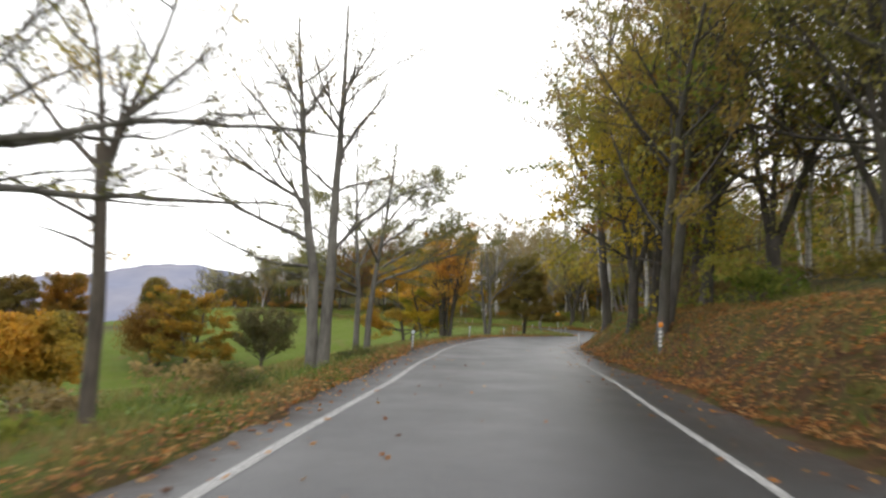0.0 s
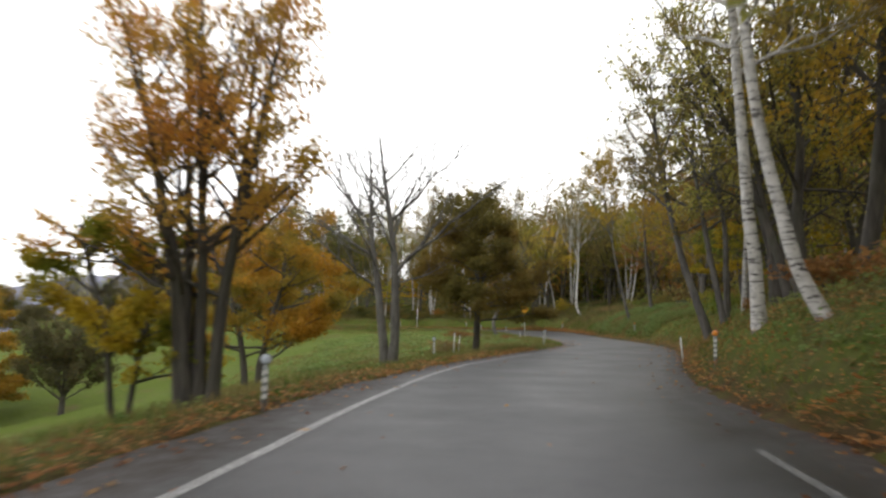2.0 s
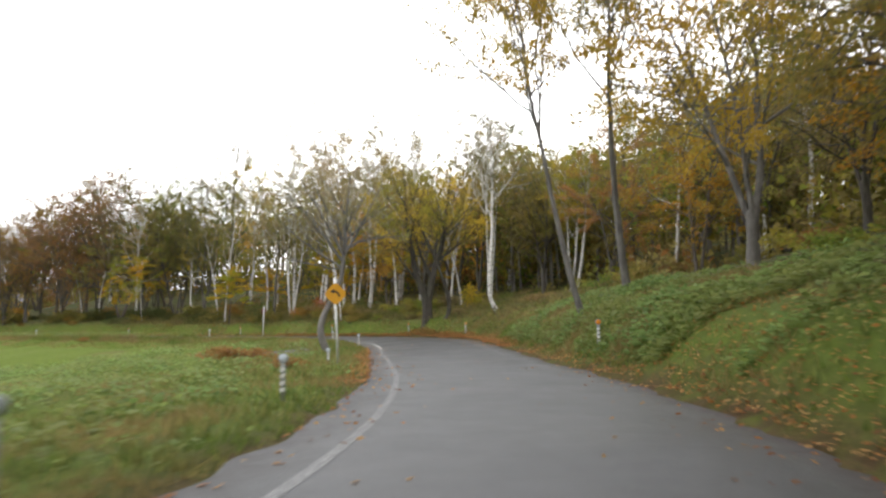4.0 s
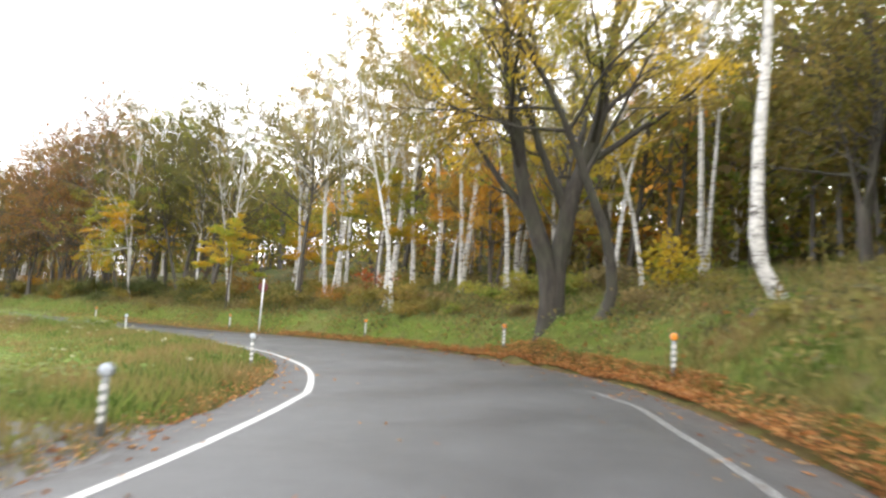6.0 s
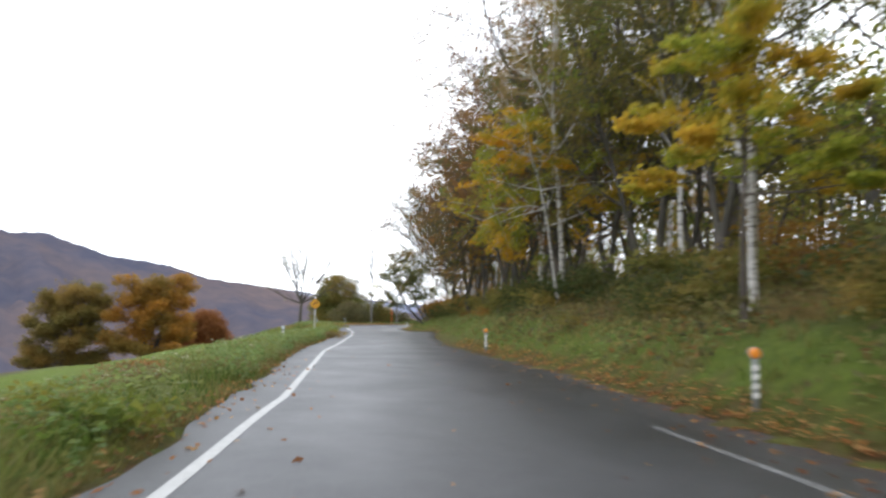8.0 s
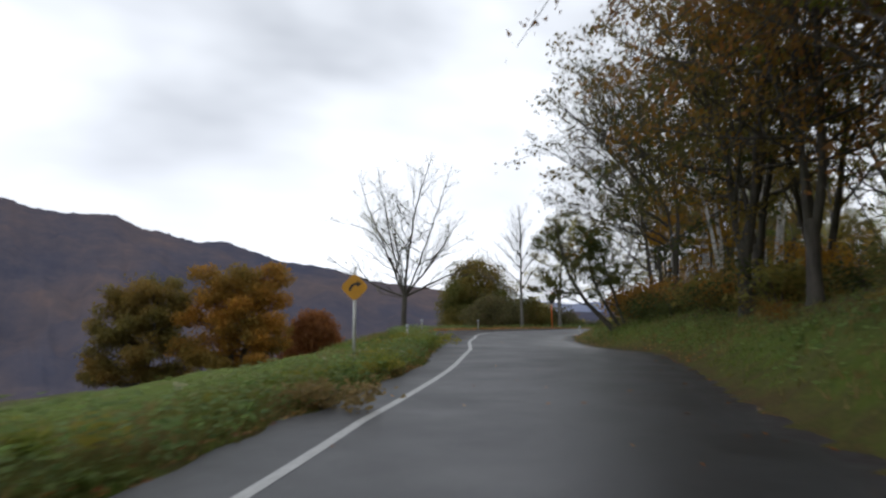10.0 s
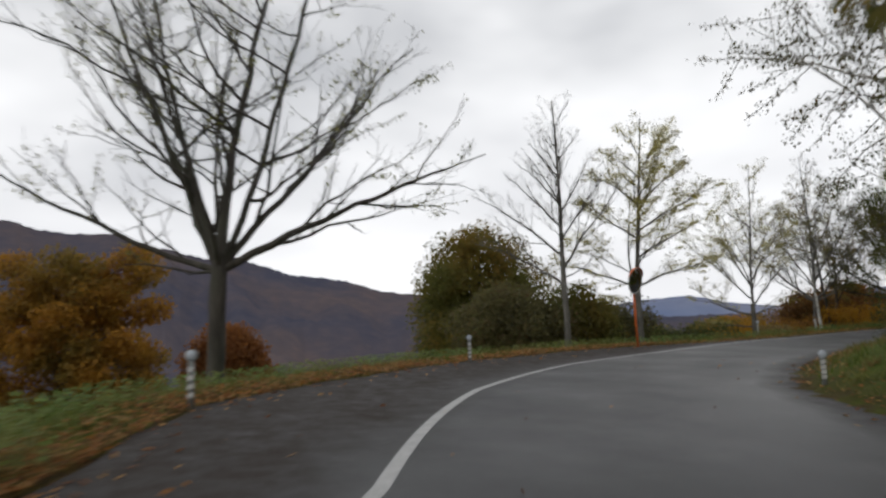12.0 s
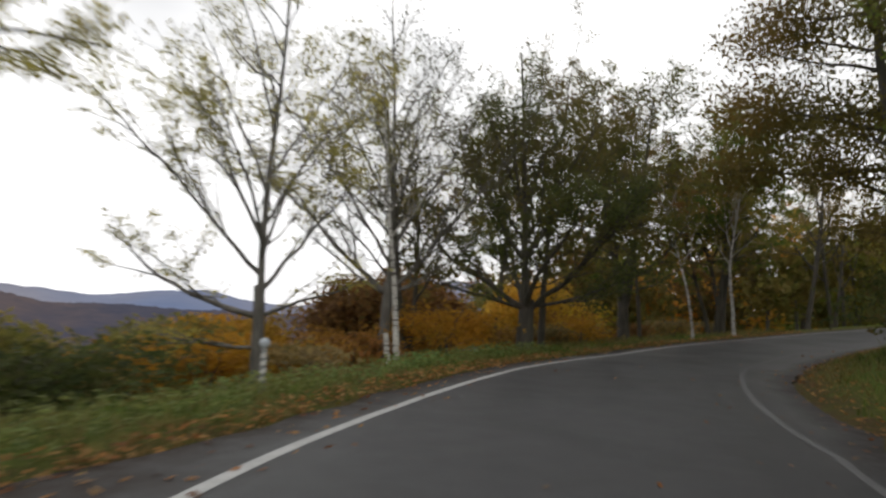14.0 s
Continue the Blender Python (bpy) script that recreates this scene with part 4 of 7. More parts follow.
# Trees by the road, one by one
limbed_tree("roadside_tree", "young grey tree forking high, with a few yellow leaf tufts", (-5.6, 5.6), BARK_BROWN, "yellow", .07, 11, 88,
            [(0, .09, [(1.2, 0, 2), (2.3, 180, 4)])],
            [(0, 1, 12, 74, 3.4, 4), (0, 1, 165, 80, 3.2, -6), (0, .97, 178, 42, 2.2, 0), (0, .8, 200, 20, 1.3, 10), (0, .72, 160, 15, 1.2, 0), (0, .9, 300, 45, 1.8, 0), (0, .98, 80, 60, 2.4, 0)],
            leaves=1700, bare=.55, spread_by=.2)
limbed_tree("roadside_tree", "bare grey tree with long spreading limbs over the verge", (-7.6, 4.6), BARK_GREY, "olive", .065, 24, 88,
            [(0, .16, [(3.4, 180, 3)])],
            [(0, .97, 5, 52, 3.6, 0), (0, .97, 350, 20, 5.4, -22), (0, .94, 10, 4, 4.6, -8), (0, .97, 60, 40, 4.0, 0), (0, .97, 180, 35, 4, 0), (0, .95, 270, 40, 3.6, 0), (0, .98, 130, 70, 4.4, 0)],
            leaves=2600, bare=.5, spread_by=.18)
limbed_tree("roadside_tree", "tall twin-trunked grey tree, nearly bare, with long limbs", (-4.1, 14.2), BARK_GREY, "olive", .065, 12, 88,
            [(-.13, .155, [(2.2, 180, 2), (3.2, 180, 11), (3.6, 180, 5)]), (.13, .165, [(4.4, 0, 1), (4.9, 180, 1)])],
            [(0, .31, 186, 0, 3.2, 34), (0, .39, 180, 20, 4.4, 8), (0, .48, 172, 28, 3.8, 4), (0, .45, 215, 48, 3.4, 0), (0, .60, 165, 42, 3.2, 6), (0, .7, 30, 60, 2.4, 0), (0, .62, 280, 45, 3, 0), (0, .75, 190, 50, 2.4, 0),
             (1, .37, 352, 56, 3.4, -46), (1, .52, 170, 36, 2.6, 12), (1, .50, 8, 28, 2.2, -14), (1, .6, 25, 58, 3.2, 4), (1, .66, 200, 50, 2.6, 0), (1, .56, 95, 40, 3.0, 0), (1, .64, 275, 45, 2.8, 0), (1, .76, 340, 55, 2.2, 0)],
            leaves=5200, bare=.62)
limbed_tree("roadside_tree", "grey twin-trunked tree with thin olive-green foliage in wide flat layers", (-3.72, 24.9), BARK_GREY, "sage", .08, 13, 88,
            [(-.2, .13, [(2.6, 180, 1), (2.6, 180, 6), (3.2, 180, 3)]), (.2, .14, [(2.4, 0, 1), (3.2, 0, 7), (3.2, 0, 5)])],
            [(0, .33, 180, 14, 4.7, 8), (1, .35, 0, 27, 5.5, -14), (0, .40, 172, 32, 3.8, 0), (0, .48, 192, 42, 3.8, -4), (1, .43, 8, 36, 4.2, -8), (1, .53, 355, 40, 5.0, -8), (0, .60, 184, 46, 3.2, -6), (1, .64, 16, 48, 3.4, -4),
             (0, .46, 95, 36, 3.6, 0), (1, .47, 270, 30, 3.8, 0), (1, .58, 80, 45, 3.0, 0), (0, .68, 268, 48, 2.8, 0), (1, .38, 60, 20, 3.2, 5), (0, .36, 235, 18, 3.4, 5)],
            leaves=30000, bare=.15, spread_by=.24, pad=.25, sag=8, outer=.45)
limbed_tree("maple_tree", "airy orange and gold maple with a clump of dark stems", (.41, 39.1), BARK_DARK, "orange", .08, 14, 82,
            [(.26 * math.cos(k * 2.4), .085 + .012 * (k % 3), [(1.8, 137.5 * k, 2 + .7 * k), (2.4, 137.5 * k, 5 + 1.9 * k), (3.0 - .14 * k, 137.5 * k, 5 + 2.2 * k)]) for k in range(8)],
            [row for k in range(8) for row in fan(140 + k, 6, .3, .92, 34, 2.3, 4, k, 40 * k)],
            leaves=17000, bare=.3, spread_by=.26, pad=.6, slim=.75, levels=3)
limbed_tree("maple_tree", "small yellow maple with thin stems", (-.9, 39.7), BARK_DARK, "yellow", .10, 15, 82,
            [(-.1, .05, [(1.2, 180, 8), (2.2, 180, 16)]), (.1, .045, [(1.0, 0, 6), (2.0, 20, 14)])],
            fan(15, 7, .3, .95, 20, 1.5) + fan(16, 6, .3, .95, 20, 1.4, 0, 1), leaves=6500, spread_by=.3, pad=.6, slim=.8, levels=3)
limbed_tree("roadside_tree", "bare grey tree with twin stems and long rising limbs", (3.88, 47.64), BARK_GREY, None, .06, 16, 78,
            [(-.06, .15, [(.8, 180, 4), (3.4, 180, 7), (2.2, 180, 3)]), (.08, .16, [(1.2, 0, 4), (2.2, 180, 3), (3.6, 180, 9)])],
            [(0, .42, 180, 34, 3.3, -6), (0, .58, 176, 34, 3.5, -14), (0, .72, 186, 44, 3.2, -6), (0, .8, 160, 55, 2.4, 0), (0, .5, 270, 40, 2.2, 0),
             (1, .44, 2, 48, 4.4, -18), (1, .62, 8, 60, 2.3, -4), (1, .72, 200, 45, 2.4, 0), (1, .55, 90, 45, 2.6, 0), (1, .8, 20, 50, 2.2, 0), (1, .5, 260, 35, 2.4, 0), (1, .38, 350, 12, 1.7, 24), (0, .66, 150, 50, 3.4, -4), (1, .66, 356, 44, 3.4, -6)],
            gap=.48, reach=.9)
limbed_tree("roadside_tree", "green tree with layered domed crown on a single dark trunk", (8.3, 57.6), BARK_DARK, "moss", .115, 17, 78,
            [(0, .17, [(2.4, 0, 2), (4.2, 180, 2)])], fan(17, 34, .28, .95, 4, 3.0, 4), leaves=34000, spread_by=.48, pad=.6, slim=.8, gap=.85, levels=3)
limbed_tree("meadow_tree", "broad gold and orange maple with a dark trunk in the meadow", (-1.9, 62.5), BARK_DARK, "umber", .15, 107, 80,
            [(-.25, .2, [(1.6, 180, 4), (3.4, 180, 14), (3.6, 180, 8)]), (.3, .2, [(1.8, 0, 5), (3.4, 0, 14), (3.8, 0, 6)])],
            fan(171, 14, .24, .95, 8, 4.9, 6, 0) + fan(172, 14, .24, .95, 8, 4.9, 6, 1, 60), leaves=32000, spread_by=.6, pad=.6, slim=.8, gap=1.0, levels=3)
limbed_tree("meadow_tree", "dull olive vase-shaped tree in the meadow", (-21.4, 90.8), BARK_DARK, "dull", .2, 18, 85,
            [(0, .26, [(3.2, 0, 2)])], [(0, 1, 45 * k, 52 + 10 * (k % 3), 7.2, 8, .13) for k in range(8)] + [(0, .9, 20 + 72 * k, 32, 5, 8) for k in range(5)],
            leaves=15000, spread_by=.5, pad=.8, gap=.8, levels=3, slim=.8)
limbed_tree("meadow_tree", "broad gold and olive tree with low sweeping limbs", (-31.5, 92.6), BARK_DARK, "umber", .24, 19, 88,
            [(-.2, .3, [(2.4, 180, 4), (4.0, 180, 13), (5.0, 180, 6)]), (.3, .3, [(2.4, 0, 6), (4.0, 0, 13), (4.6, 0, 6)])],
            fan(191, 16, .22, .95, 2, 6.4, -4, 0) + fan(192, 16, .22, .95, 2, 6.4, -8, 1, 60), leaves=24000, spread_by=.7, pad=.6, slim=.8, gap=1.4, levels=3, sag=6)
round_tree("meadow_tree", "low brown meadow tree with wide crown", (-38.0, 98.5), BARK_DARK, "copper", 9.0, 10.5, 20, .2, 18000, .3, low=.16, dome=True)
round_tree("meadow_tree", "small golden tree below the road", (-13.2, 18.2), BARK_DARK, "umber", 3.2, 3.4, 23, .14, 7000, .08, low=.15)
round_tree("meadow_tree", "round brown-green tree in the far meadow", (-53, 102), BARK_DARK, "moss", 7.0, 7.4, 21, .34, 8000, .2)
round_tree("meadow_tree", "round copper-brown tree in the far meadow", (-58.5, 99), BARK_DARK, "copper", 6.4, 7.5, 22, .34, 8000, .2)
limbed_tree("bent_tree", "bare grey tree with thick crooked trunk and spreading limbs", (16.25, 88.5), BARK_GREY, "light", .08, 31, 86,
            [(0, .185, [(.9, 180, 25), (.8, 0, 4), (2.0, 0, 27), (1.0, 0, 8), (1.6, 0, 2), (2.6, 0, 5)])],
            [(0, .52, 184, 4, 2.8, 10), (0, .55, 180, 30, 4.6, 14, .07), (0, .57, 176, 46, 5.0, 2, .08), (0, .61, 172, 60, 4.8, -2, .08), (0, .60, 4, 58, 4.2, 8, .08), (0, .63, 0, 36, 3.4, -56), (0, .68, 355, 52, 3.4, -30), (0, .66, 182, 64, 3.8, 0),
             (0, .62, 90, 46, 3.4, 6), (0, .60, 268, 44, 3.2, 6), (0, .74, 10, 60, 2.8, 0), (0, .8, 190, 58, 2.4, 0)],
            leaves=2600, bare=.7, spread_by=.22)
limbed_tree("old_maple", "old maple with thick dark forked trunk, gold and green leaves", (24.05, 105.3), BARK_OLD, "golden", .105, 32, 95,
            [(-.07, .31, [(1.5, 0, 1), (2.4, 180, 21), (3.6, 180, 11), (4.6, 180, 5)]), (.1, .33, [(1.7, 0, 2), (1.8, 0, 9), (2.8, 0, 18), (5.4, 0, 7)])],
            [(0, .30, 150, 50, 6.0, 6, .13), (0, .42, 230, 48, 5.0, 6, .1), (0, .5, 180, 34, 4.6, 10, .09), (0, .56, 60, 50, 4.6, 4, .09), (0, .66, 190, 50, 3.6, 4), (0, .72, 320, 55, 3.2, 0), (0, .8, 120, 55, 2.8, 0),
             (1, .34, 175, 66, 6.4, 6, .16), (1, .44, 356, 30, 5.2, 14, .12), (1, .42, 80, 48, 5.6, 6, .12), (1, .5, 270, 46, 5.0, 6, .1), (1, .58, 20, 40, 4.4, 6, .09), (1, .66, 140, 52, 3.8, 0), (1, .74, 300, 52, 3.2, 0), (1, .82, 30, 55, 2.6, 0)],
            gap=.6, leaves=17000, spread_by=.3, pad=.6, slim=.75, bare=.2)
tree("bent_tree", "dark tree with curved leaning trunk", (25.0, 103.9), BARK_OLD, "olive", .11, seed=33, height=10.5, radius=.17, base_bend=(.8, .1), lean=(-.13, -.02), fork=0,
     first=.4, ratio=.42, limbs=11, twigs=6, leaves=6000, bend=.05, lift=.0)
tree("birch_tree", "white birch with curved base and black bark marks", (27.95, 99.3), BIRCH, "dull", .09, seed=34, height=13.4, radius=.15, base_bend=(-.9, .1), lean=(.03, 0),
     first=.5, ratio=.28, angle=40, limbs=14, twigs=7, leaves=5000, leaf_spread=.3, bend=.02, bare=.3)
tree("tall_tree", "tall bare grey trunk leaning over the green bank", (23.9, 77.2), BARK_GREY, "amber", .11, seed=35, height=11.5, radius=.115, lean=(-.30, 0), first=.5,
     ratio=.42, limbs=13, twigs=7, leaves=9500, bend=.03, leaf_spread=.36)
tree("tall_tree", "tall smooth grey trunk on the green bank", (26.2, 78.4), BARK_GREY, "olive", .11, seed=36, height=13.5, radius=.15, lean=(-.20, 0), first=.5,
     ratio=.36, limbs=14, twigs=7, leaves=9500, bend=.03, leaf_spread=.36)
limbed_tree("birch_tree", "white birch with black bark marks and thin olive crown", (11.06, 40.7), BIRCH, "olive", .085, 341, 62,
            [(0, .15, [(2.0, 180, 3), (5.0, 180, 2), (6.0, 180, 4)])], fan(341, 16, .42, .97, 26, 3.4, 0), leaves=7000, bare=.1, spread_by=.3, pad=.5, slim=.7, gap=.7, levels=3)
limbed_tree("birch_tree", "smooth white birch leaning from a curved foot", (10.4, 37.6), BIRCH, "olive", .085, 342, 62,
            [(0, .125, [(.8, 180, 28), (2.6, 180, 11), (4.4, 180, 6), (5.0, 180, 3)])], fan(342, 14, .45, .97, 30, 3.0, 0), leaves=5600, bare=.1, spread_by=.3, pad=.5, slim=.7, gap=.7, levels=3)
limbed_tree("dark_tree", "leaning grey-trunked tree with thin brown leaves at the verge", (14.6, 48.9), BARK_GREY, "brown", .085, 343, 62,
            [(0, .15, [(2.6, 180, 16), (3.4, 180, 12), (3.6, 180, 4)]), (.5, .12, [(2.6, 180, 10), (3.4, 180, 8), (3.0, 0, 4)])],
            fan(343, 11, .4, .97, 28, 3.0, 0) + fan(344, 9, .4, .97, 28, 2.8, 0, 1, 40), leaves=8000, bare=.15, spread_by=.3, pad=.5, slim=.7, gap=.7, levels=3)
limbed_tree("young_maple", "small bright yellow maple at the wood's edge", (19.2, 55.6), BARK_BROWN, "yellow", .1, 345, 62, [(0, .05, [(1.4, 90, 6), (2.8, 0, 3)])], fan(345, 10, .45, .97, 2, 1.7, -4), leaves=4200, spread_by=.26, pad=.35, slim=.8, levels=3)
limbed_tree("roadside_tree", "bare spreading tree with a few yellow tufts above the valley", (-44.75, 152.25), BARK_DARK, "light", .07, 41, 152,
            [(0, .165, [(2.55, 0, 2)])],
            [(0, .95, 180, 24, 5.4, 12), (0, .93, 186, 2, 1.7, 14), (0, .99, 172, 63, 8.4, 8, .085), (0, 1, 80, 80, 9.8, -10, .105), (0, .99, 2, 50, 7.2, -2, .08), (0, .97, 358, 30, 6.2, -12), (0, 1, 190, 74, 8.2, 4, .075),
             (0, 1, 350, 68, 8.6, 2, .075), (0, .98, 268, 58, 5.4, 6, .06), (0, .99, 100, 60, 6.4, 4, .06)],
            leaves=5200, bare=.7, gap=.58, reach=.7)
limbed_tree("roadside_tree", "slender bare tree with one straight stem and rising branches", (-53.3, 168.35), BARK_GREY, "brown", .06, 42, 135,
            [(0, .15, [(4.0, 0, 0), (7.0, 180, 1)])],
            [(0, .32, 180, 40, 4.6, -24), (0, .43, 186, 44, 4.4, -14), (0, .52, 174, 46, 3.4, -4), (0, .62, 180, 50, 2.8, 0), (0, .37, 2, 58, 4.6, -2), (0, .33, 12, 18, 1.7, 24), (0, .48, 10, 56, 3.4, 0), (0, .57, 350, 55, 2.8, 0),
             (0, .66, 95, 56, 2.2, 0), (0, .44, 90, 45, 3.2, 0), (0, .48, 268, 44, 3.2, 0), (0, .6, 250, 50, 2.6, 0), (0, .72, 200, 52, 2.0, 0), (0, .76, 20, 52, 1.8, 0), (0, .82, 140, 50, 1.4, 0)],
            leaves=1800, bare=.5)
limbed_tree("roadside_tree", "slender tree with yellow-green foliage in flat layers", (-53.15, 172.5), BARK_GREY, "light", .085, 43, 124,
            [(0, .15, [(3.2, 180, 1), (3.4, 0, 2), (4.0, 0, 4)]), (-.05, .085, [(2.9, 180, 3), (1.6, 180, 8), (2.4, 0, 6)])],
            [(0, .24, 182, 22, 1.8, 0), (0, .31, 184, 26, 4.0, -14), (1, .55, 178, 34, 3.6, -16), (0, .33, 2, 28, 3.6, -22), (0, .42, 356, 34, 3.8, -16), (0, .55, 5, 36, 4.0, -14), (0, .5, 180, 38, 3.4, -10), (0, .64, 182, 40, 3.0, -10),
             (0, .66, 2, 42, 3.2, -10), (0, .4, 90, 34, 3.2, -8), (0, .46, 270, 32, 3.2, -8), (0, .58, 100, 40, 2.6, -8), (0, .62, 262, 40, 2.6, -8), (0, .75, 150, 44, 2.4, -8), (0, .78, 20, 46, 2.4, -8), (0, .84, 240, 48, 1.8, -6)],
            leaves=21000, bare=.12, spread_by=.26, pad=.22)
limbed_tree("roadside_tree", "slender fan-shaped tree with sparse yellow-green leaves", (-54.0, 181.9), BARK_GREY, "light", .08, 44, 112,
            [(0, .125, [(2.0, 180, 2)]), (0, .09, [(3.8, 180, 1), (5.6, 0, 3)])],
            [(0, .75, 180, 18, 4.4, 12), (1, .24, 4, 46, 3.4, 0), (1, .28, 176, 48, 5.0, -4), (1, .34, 184, 62, 4.8, 0), (1, .36, 0, 58, 4.2, 0), (1, .3, 90, 50, 4, 0), (1, .32, 270, 48, 4, 0), (1, .44, 172, 66, 3.8, 0), (1, .46, 12, 64, 3.8, 0),
             (0, .6, 186, 6, 2.6, 4), (0, .85, 356, 22, 2.4, 6), (1, .55, 100, 60, 3, 0), (1, .55, 260, 60, 3, 0)],
            leaves=13000, bare=.36, spread_by=.24, pad=.35)
limbed_tree("roadside_tree", "grey fan-shaped tree with thin brown-green foliage", (-53.7, 187.0), BARK_GREY, "dull", .075, 45, 112,
            [(0, .15, [(2.2, 0, 1)]), (0, .1, [(4.2, 0, 1), (6.0, 180, 2)])],
            [(0, 1, 180, 44, 5.4, 2), (0, 1, 2, 48, 5.2, 4), (1, .3, 174, 56, 5.2, 0), (1, .34, 6, 58, 5.0, 0), (1, .3, 90, 50, 4.6, 0), (1, .3, 270, 50, 4.6, 0), (1, .42, 184, 64, 4.4, 0), (1, .44, 0, 64, 4.4, 0), (0, .9, 200, 26, 3, 8), (0, .9, 340, 26, 3, 8),
             (1, .55, 140, 62, 3.4, 0), (1, .55, 320, 62, 3.4, 0)],
            leaves=14000, bare=.2, spread_by=.28, pad=.45)
limbed_tree("birch_tree", "thin leaning white birch stem by the road", (-52.9, 186.1), BIRCH, "light", .07, 46, 112,
            [(0, .085, [(2.2, 170, 4), (1.6, 180, 9), (2.6, 180, 5)]), (-.22, .07, [(.8, 180, 6)])], fan(46, 6, .5, .95, 40, 1.3), leaves=1300, bare=.2, spread_by=.2)
limbed_tree("roadside_tree", "dark spreading tree with twiggy full crown", (-51.1, 191.4), BARK_DARK, "dark", .085, 47, 112,
            [(0, .26, [(1.7, 0, 2)]), (0, .16, [(3.8, 0, 1), (5.8, 180, 2)])],
            [(0, .95, 180, 12, 4.4, 10), (0, .95, 0, 14, 4.4, 10), (0, 1, 178, 36, 5.4, 6, .1), (0, 1, 4, 40, 5.4, 6, .1), (0, 1, 90, 36, 5, 6, .1), (0, 1, 270, 34, 5, 6, .1), (1, .34, 182, 52, 5.0, 2, .08), (1, .36, 0, 54, 5, 2, .08), (1, .4, 135, 50, 4.6, 0),
             (1, .4, 315, 50, 4.6, 0), (1, .5, 200, 60, 4, 0), (1, .52, 20, 60, 4, 0), (1, .45, 60, 56, 4.2, 0), (1, .47, 240, 56, 4.2, 0)],
            leaves=38000, bare=.05, spread_by=.34, pad=.6, slim=.7)
tree("roadside_tree", "dull green tree beyond the bend", (-48.7, 198.5), BARK_DARK, "bottle", .11, seed=48, height=10, radius=.22, stems=3, stem_angle=16, fork=1.6, first=.15, ratio=.46, angle=56, limbs=14, twigs=10,
     leaves=26000, leaf_spread=.4)
tree("roadside_tree", "yellow-green tree beyond the bend", (-45.0, 204.5), BARK_DARK, "green", .12, seed=49, height=9.6, radius=.2, stems=2, stem_angle=12, fork=1.6, first=.2, ratio=.46, angle=56, limbs=16, twigs=9, leaves=22000, leaf_spread=.42)
round_tree("valley_tree", "broad dark green tree rising from below the road", (-65.7, 172.1), BARK_DARK, "turning", 10.9, 8.4, 50, .17, 30000, .3, low=.06)
round_tree("valley_tree", "dark shrubby tree below the road", (-59.5, 176.0), BARK_DARK, "dull", 4.2, 7.0, 51, .16, 13000, .15, low=.06)
round_tree("valley_tree", "dark olive shrubby tree below the road", (-63.5, 182.5), BARK_DARK, "olive", 3.8, 7.0, 52, .17, 13000, .15, low=.06)
round_tree("valley_tree", "dull orange shrubby tree below the road", (-60.5, 189.5), BARK_DARK, "autumn", 3.0, 6.0, 58, .17, 11000, .15, low=.06)
for x, y, leaf, h, w, seed in ((-57.2, 168.2, "dull", 4.6, 5.6, 221), (-57.4, 172.6, "turning", 4.4, 5.0, 223), (-58.6, 184.6, "olive", 2.4, 4.6, 224), (-56.4, 191.0, "rust", 3.4, 4.6, 225)):
    round_tree("valley_tree", "dark low shrubby tree below the verge" if leaf != "rust" else "rust-brown low shrubby tree below the verge", (x, y), BARK_DARK, leaf, h, w, seed, .15, 8000, .12, low=.05)
round_tree("valley_tree", "orange-brown shrubby tree below the road", (-57.5, 197.5), BARK_DARK, "rust", 4.8, 6.5, 59, .17, 11000, .15, low=.06)
round_tree("valley_tree", "orange shrubby tree below the bend", (-53.5, 203.5), BARK_DARK, "amber", 4.0, 6.0, 60, .17, 10000, .12, low=.06)
limbed_tree("meadow_tree", "big round tree turning from green to golden orange", (-77.6, 151.4), BARK_DARK, "ember", .26, 53, 130,
            [(-.3, .34, [(2.0, 180, 4), (3.6, 180, 15), (4.8, 180, 7)]), (.35, .36, [(2.2, 0, 5), (3.8, 0, 14), (5.0, 0, 5)])],
            fan(531, 22, .14, .97, 2, 5.4, 8, 0) + fan(532, 22, .14, .97, 2, 5.4, 8, 1, 60), leaves=40000, spread_by=1.15, pad=.75, slim=.8, gap=1.6, levels=3)
limbed_tree("meadow_tree", "big round dark green tree in the meadow", (-84.6, 143.4), BARK_DARK, "moss", .26, 54, 130,
            [(-.3, .34, [(2.0, 180, 4), (3.8, 180, 14), (5.2, 180, 6)]), (.35, .36, [(2.2, 0, 5), (4.0, 0, 13), (5.2, 0, 5)])],
            fan(541, 22, .14, .97, 2, 5.2, 8, 0) + fan(542, 22, .14, .97, 2, 5.2, 8, 1, 60), leaves=40000, spread_by=1.15, pad=.75, slim=.8, gap=1.6, levels=3)
round_tree("meadow_tree", "rust-brown tree behind the round ones", (-83.8, 161.8), BARK_DARK, "russet", 8.6, 8.4, 55, .26, 15000, .25, low=.14, dome=True)
limbed_tree("leaning_tree", "dark leaning tree with several slanting stems and small dark leaves", (-30.5, 155.8), BARK_DARK, "dark", .09, 56, 150,
            [(0, .13, [(1.6, 180, 46), (1.8, 180, 34), (2.6, 170, 12)]), (.25, .09, [(1.4, 180, 34), (1.8, 180, 24), (1.8, 0, 4)]), (.4, .08, [(1.4, 200, 24), (2.8, 180, 18)])],
            [row for k in range(3) for row in fan(560 + k, 9, .34, .97, 22, 2.2 - .3 * k, 0, k, 90 * k)] + [(0, .3, 182, 12, 2.2, 8), (0, .42, 170, 8, 2.6, 0)],
            leaves=15000, spread_by=.28, pad=.5, slim=.65)
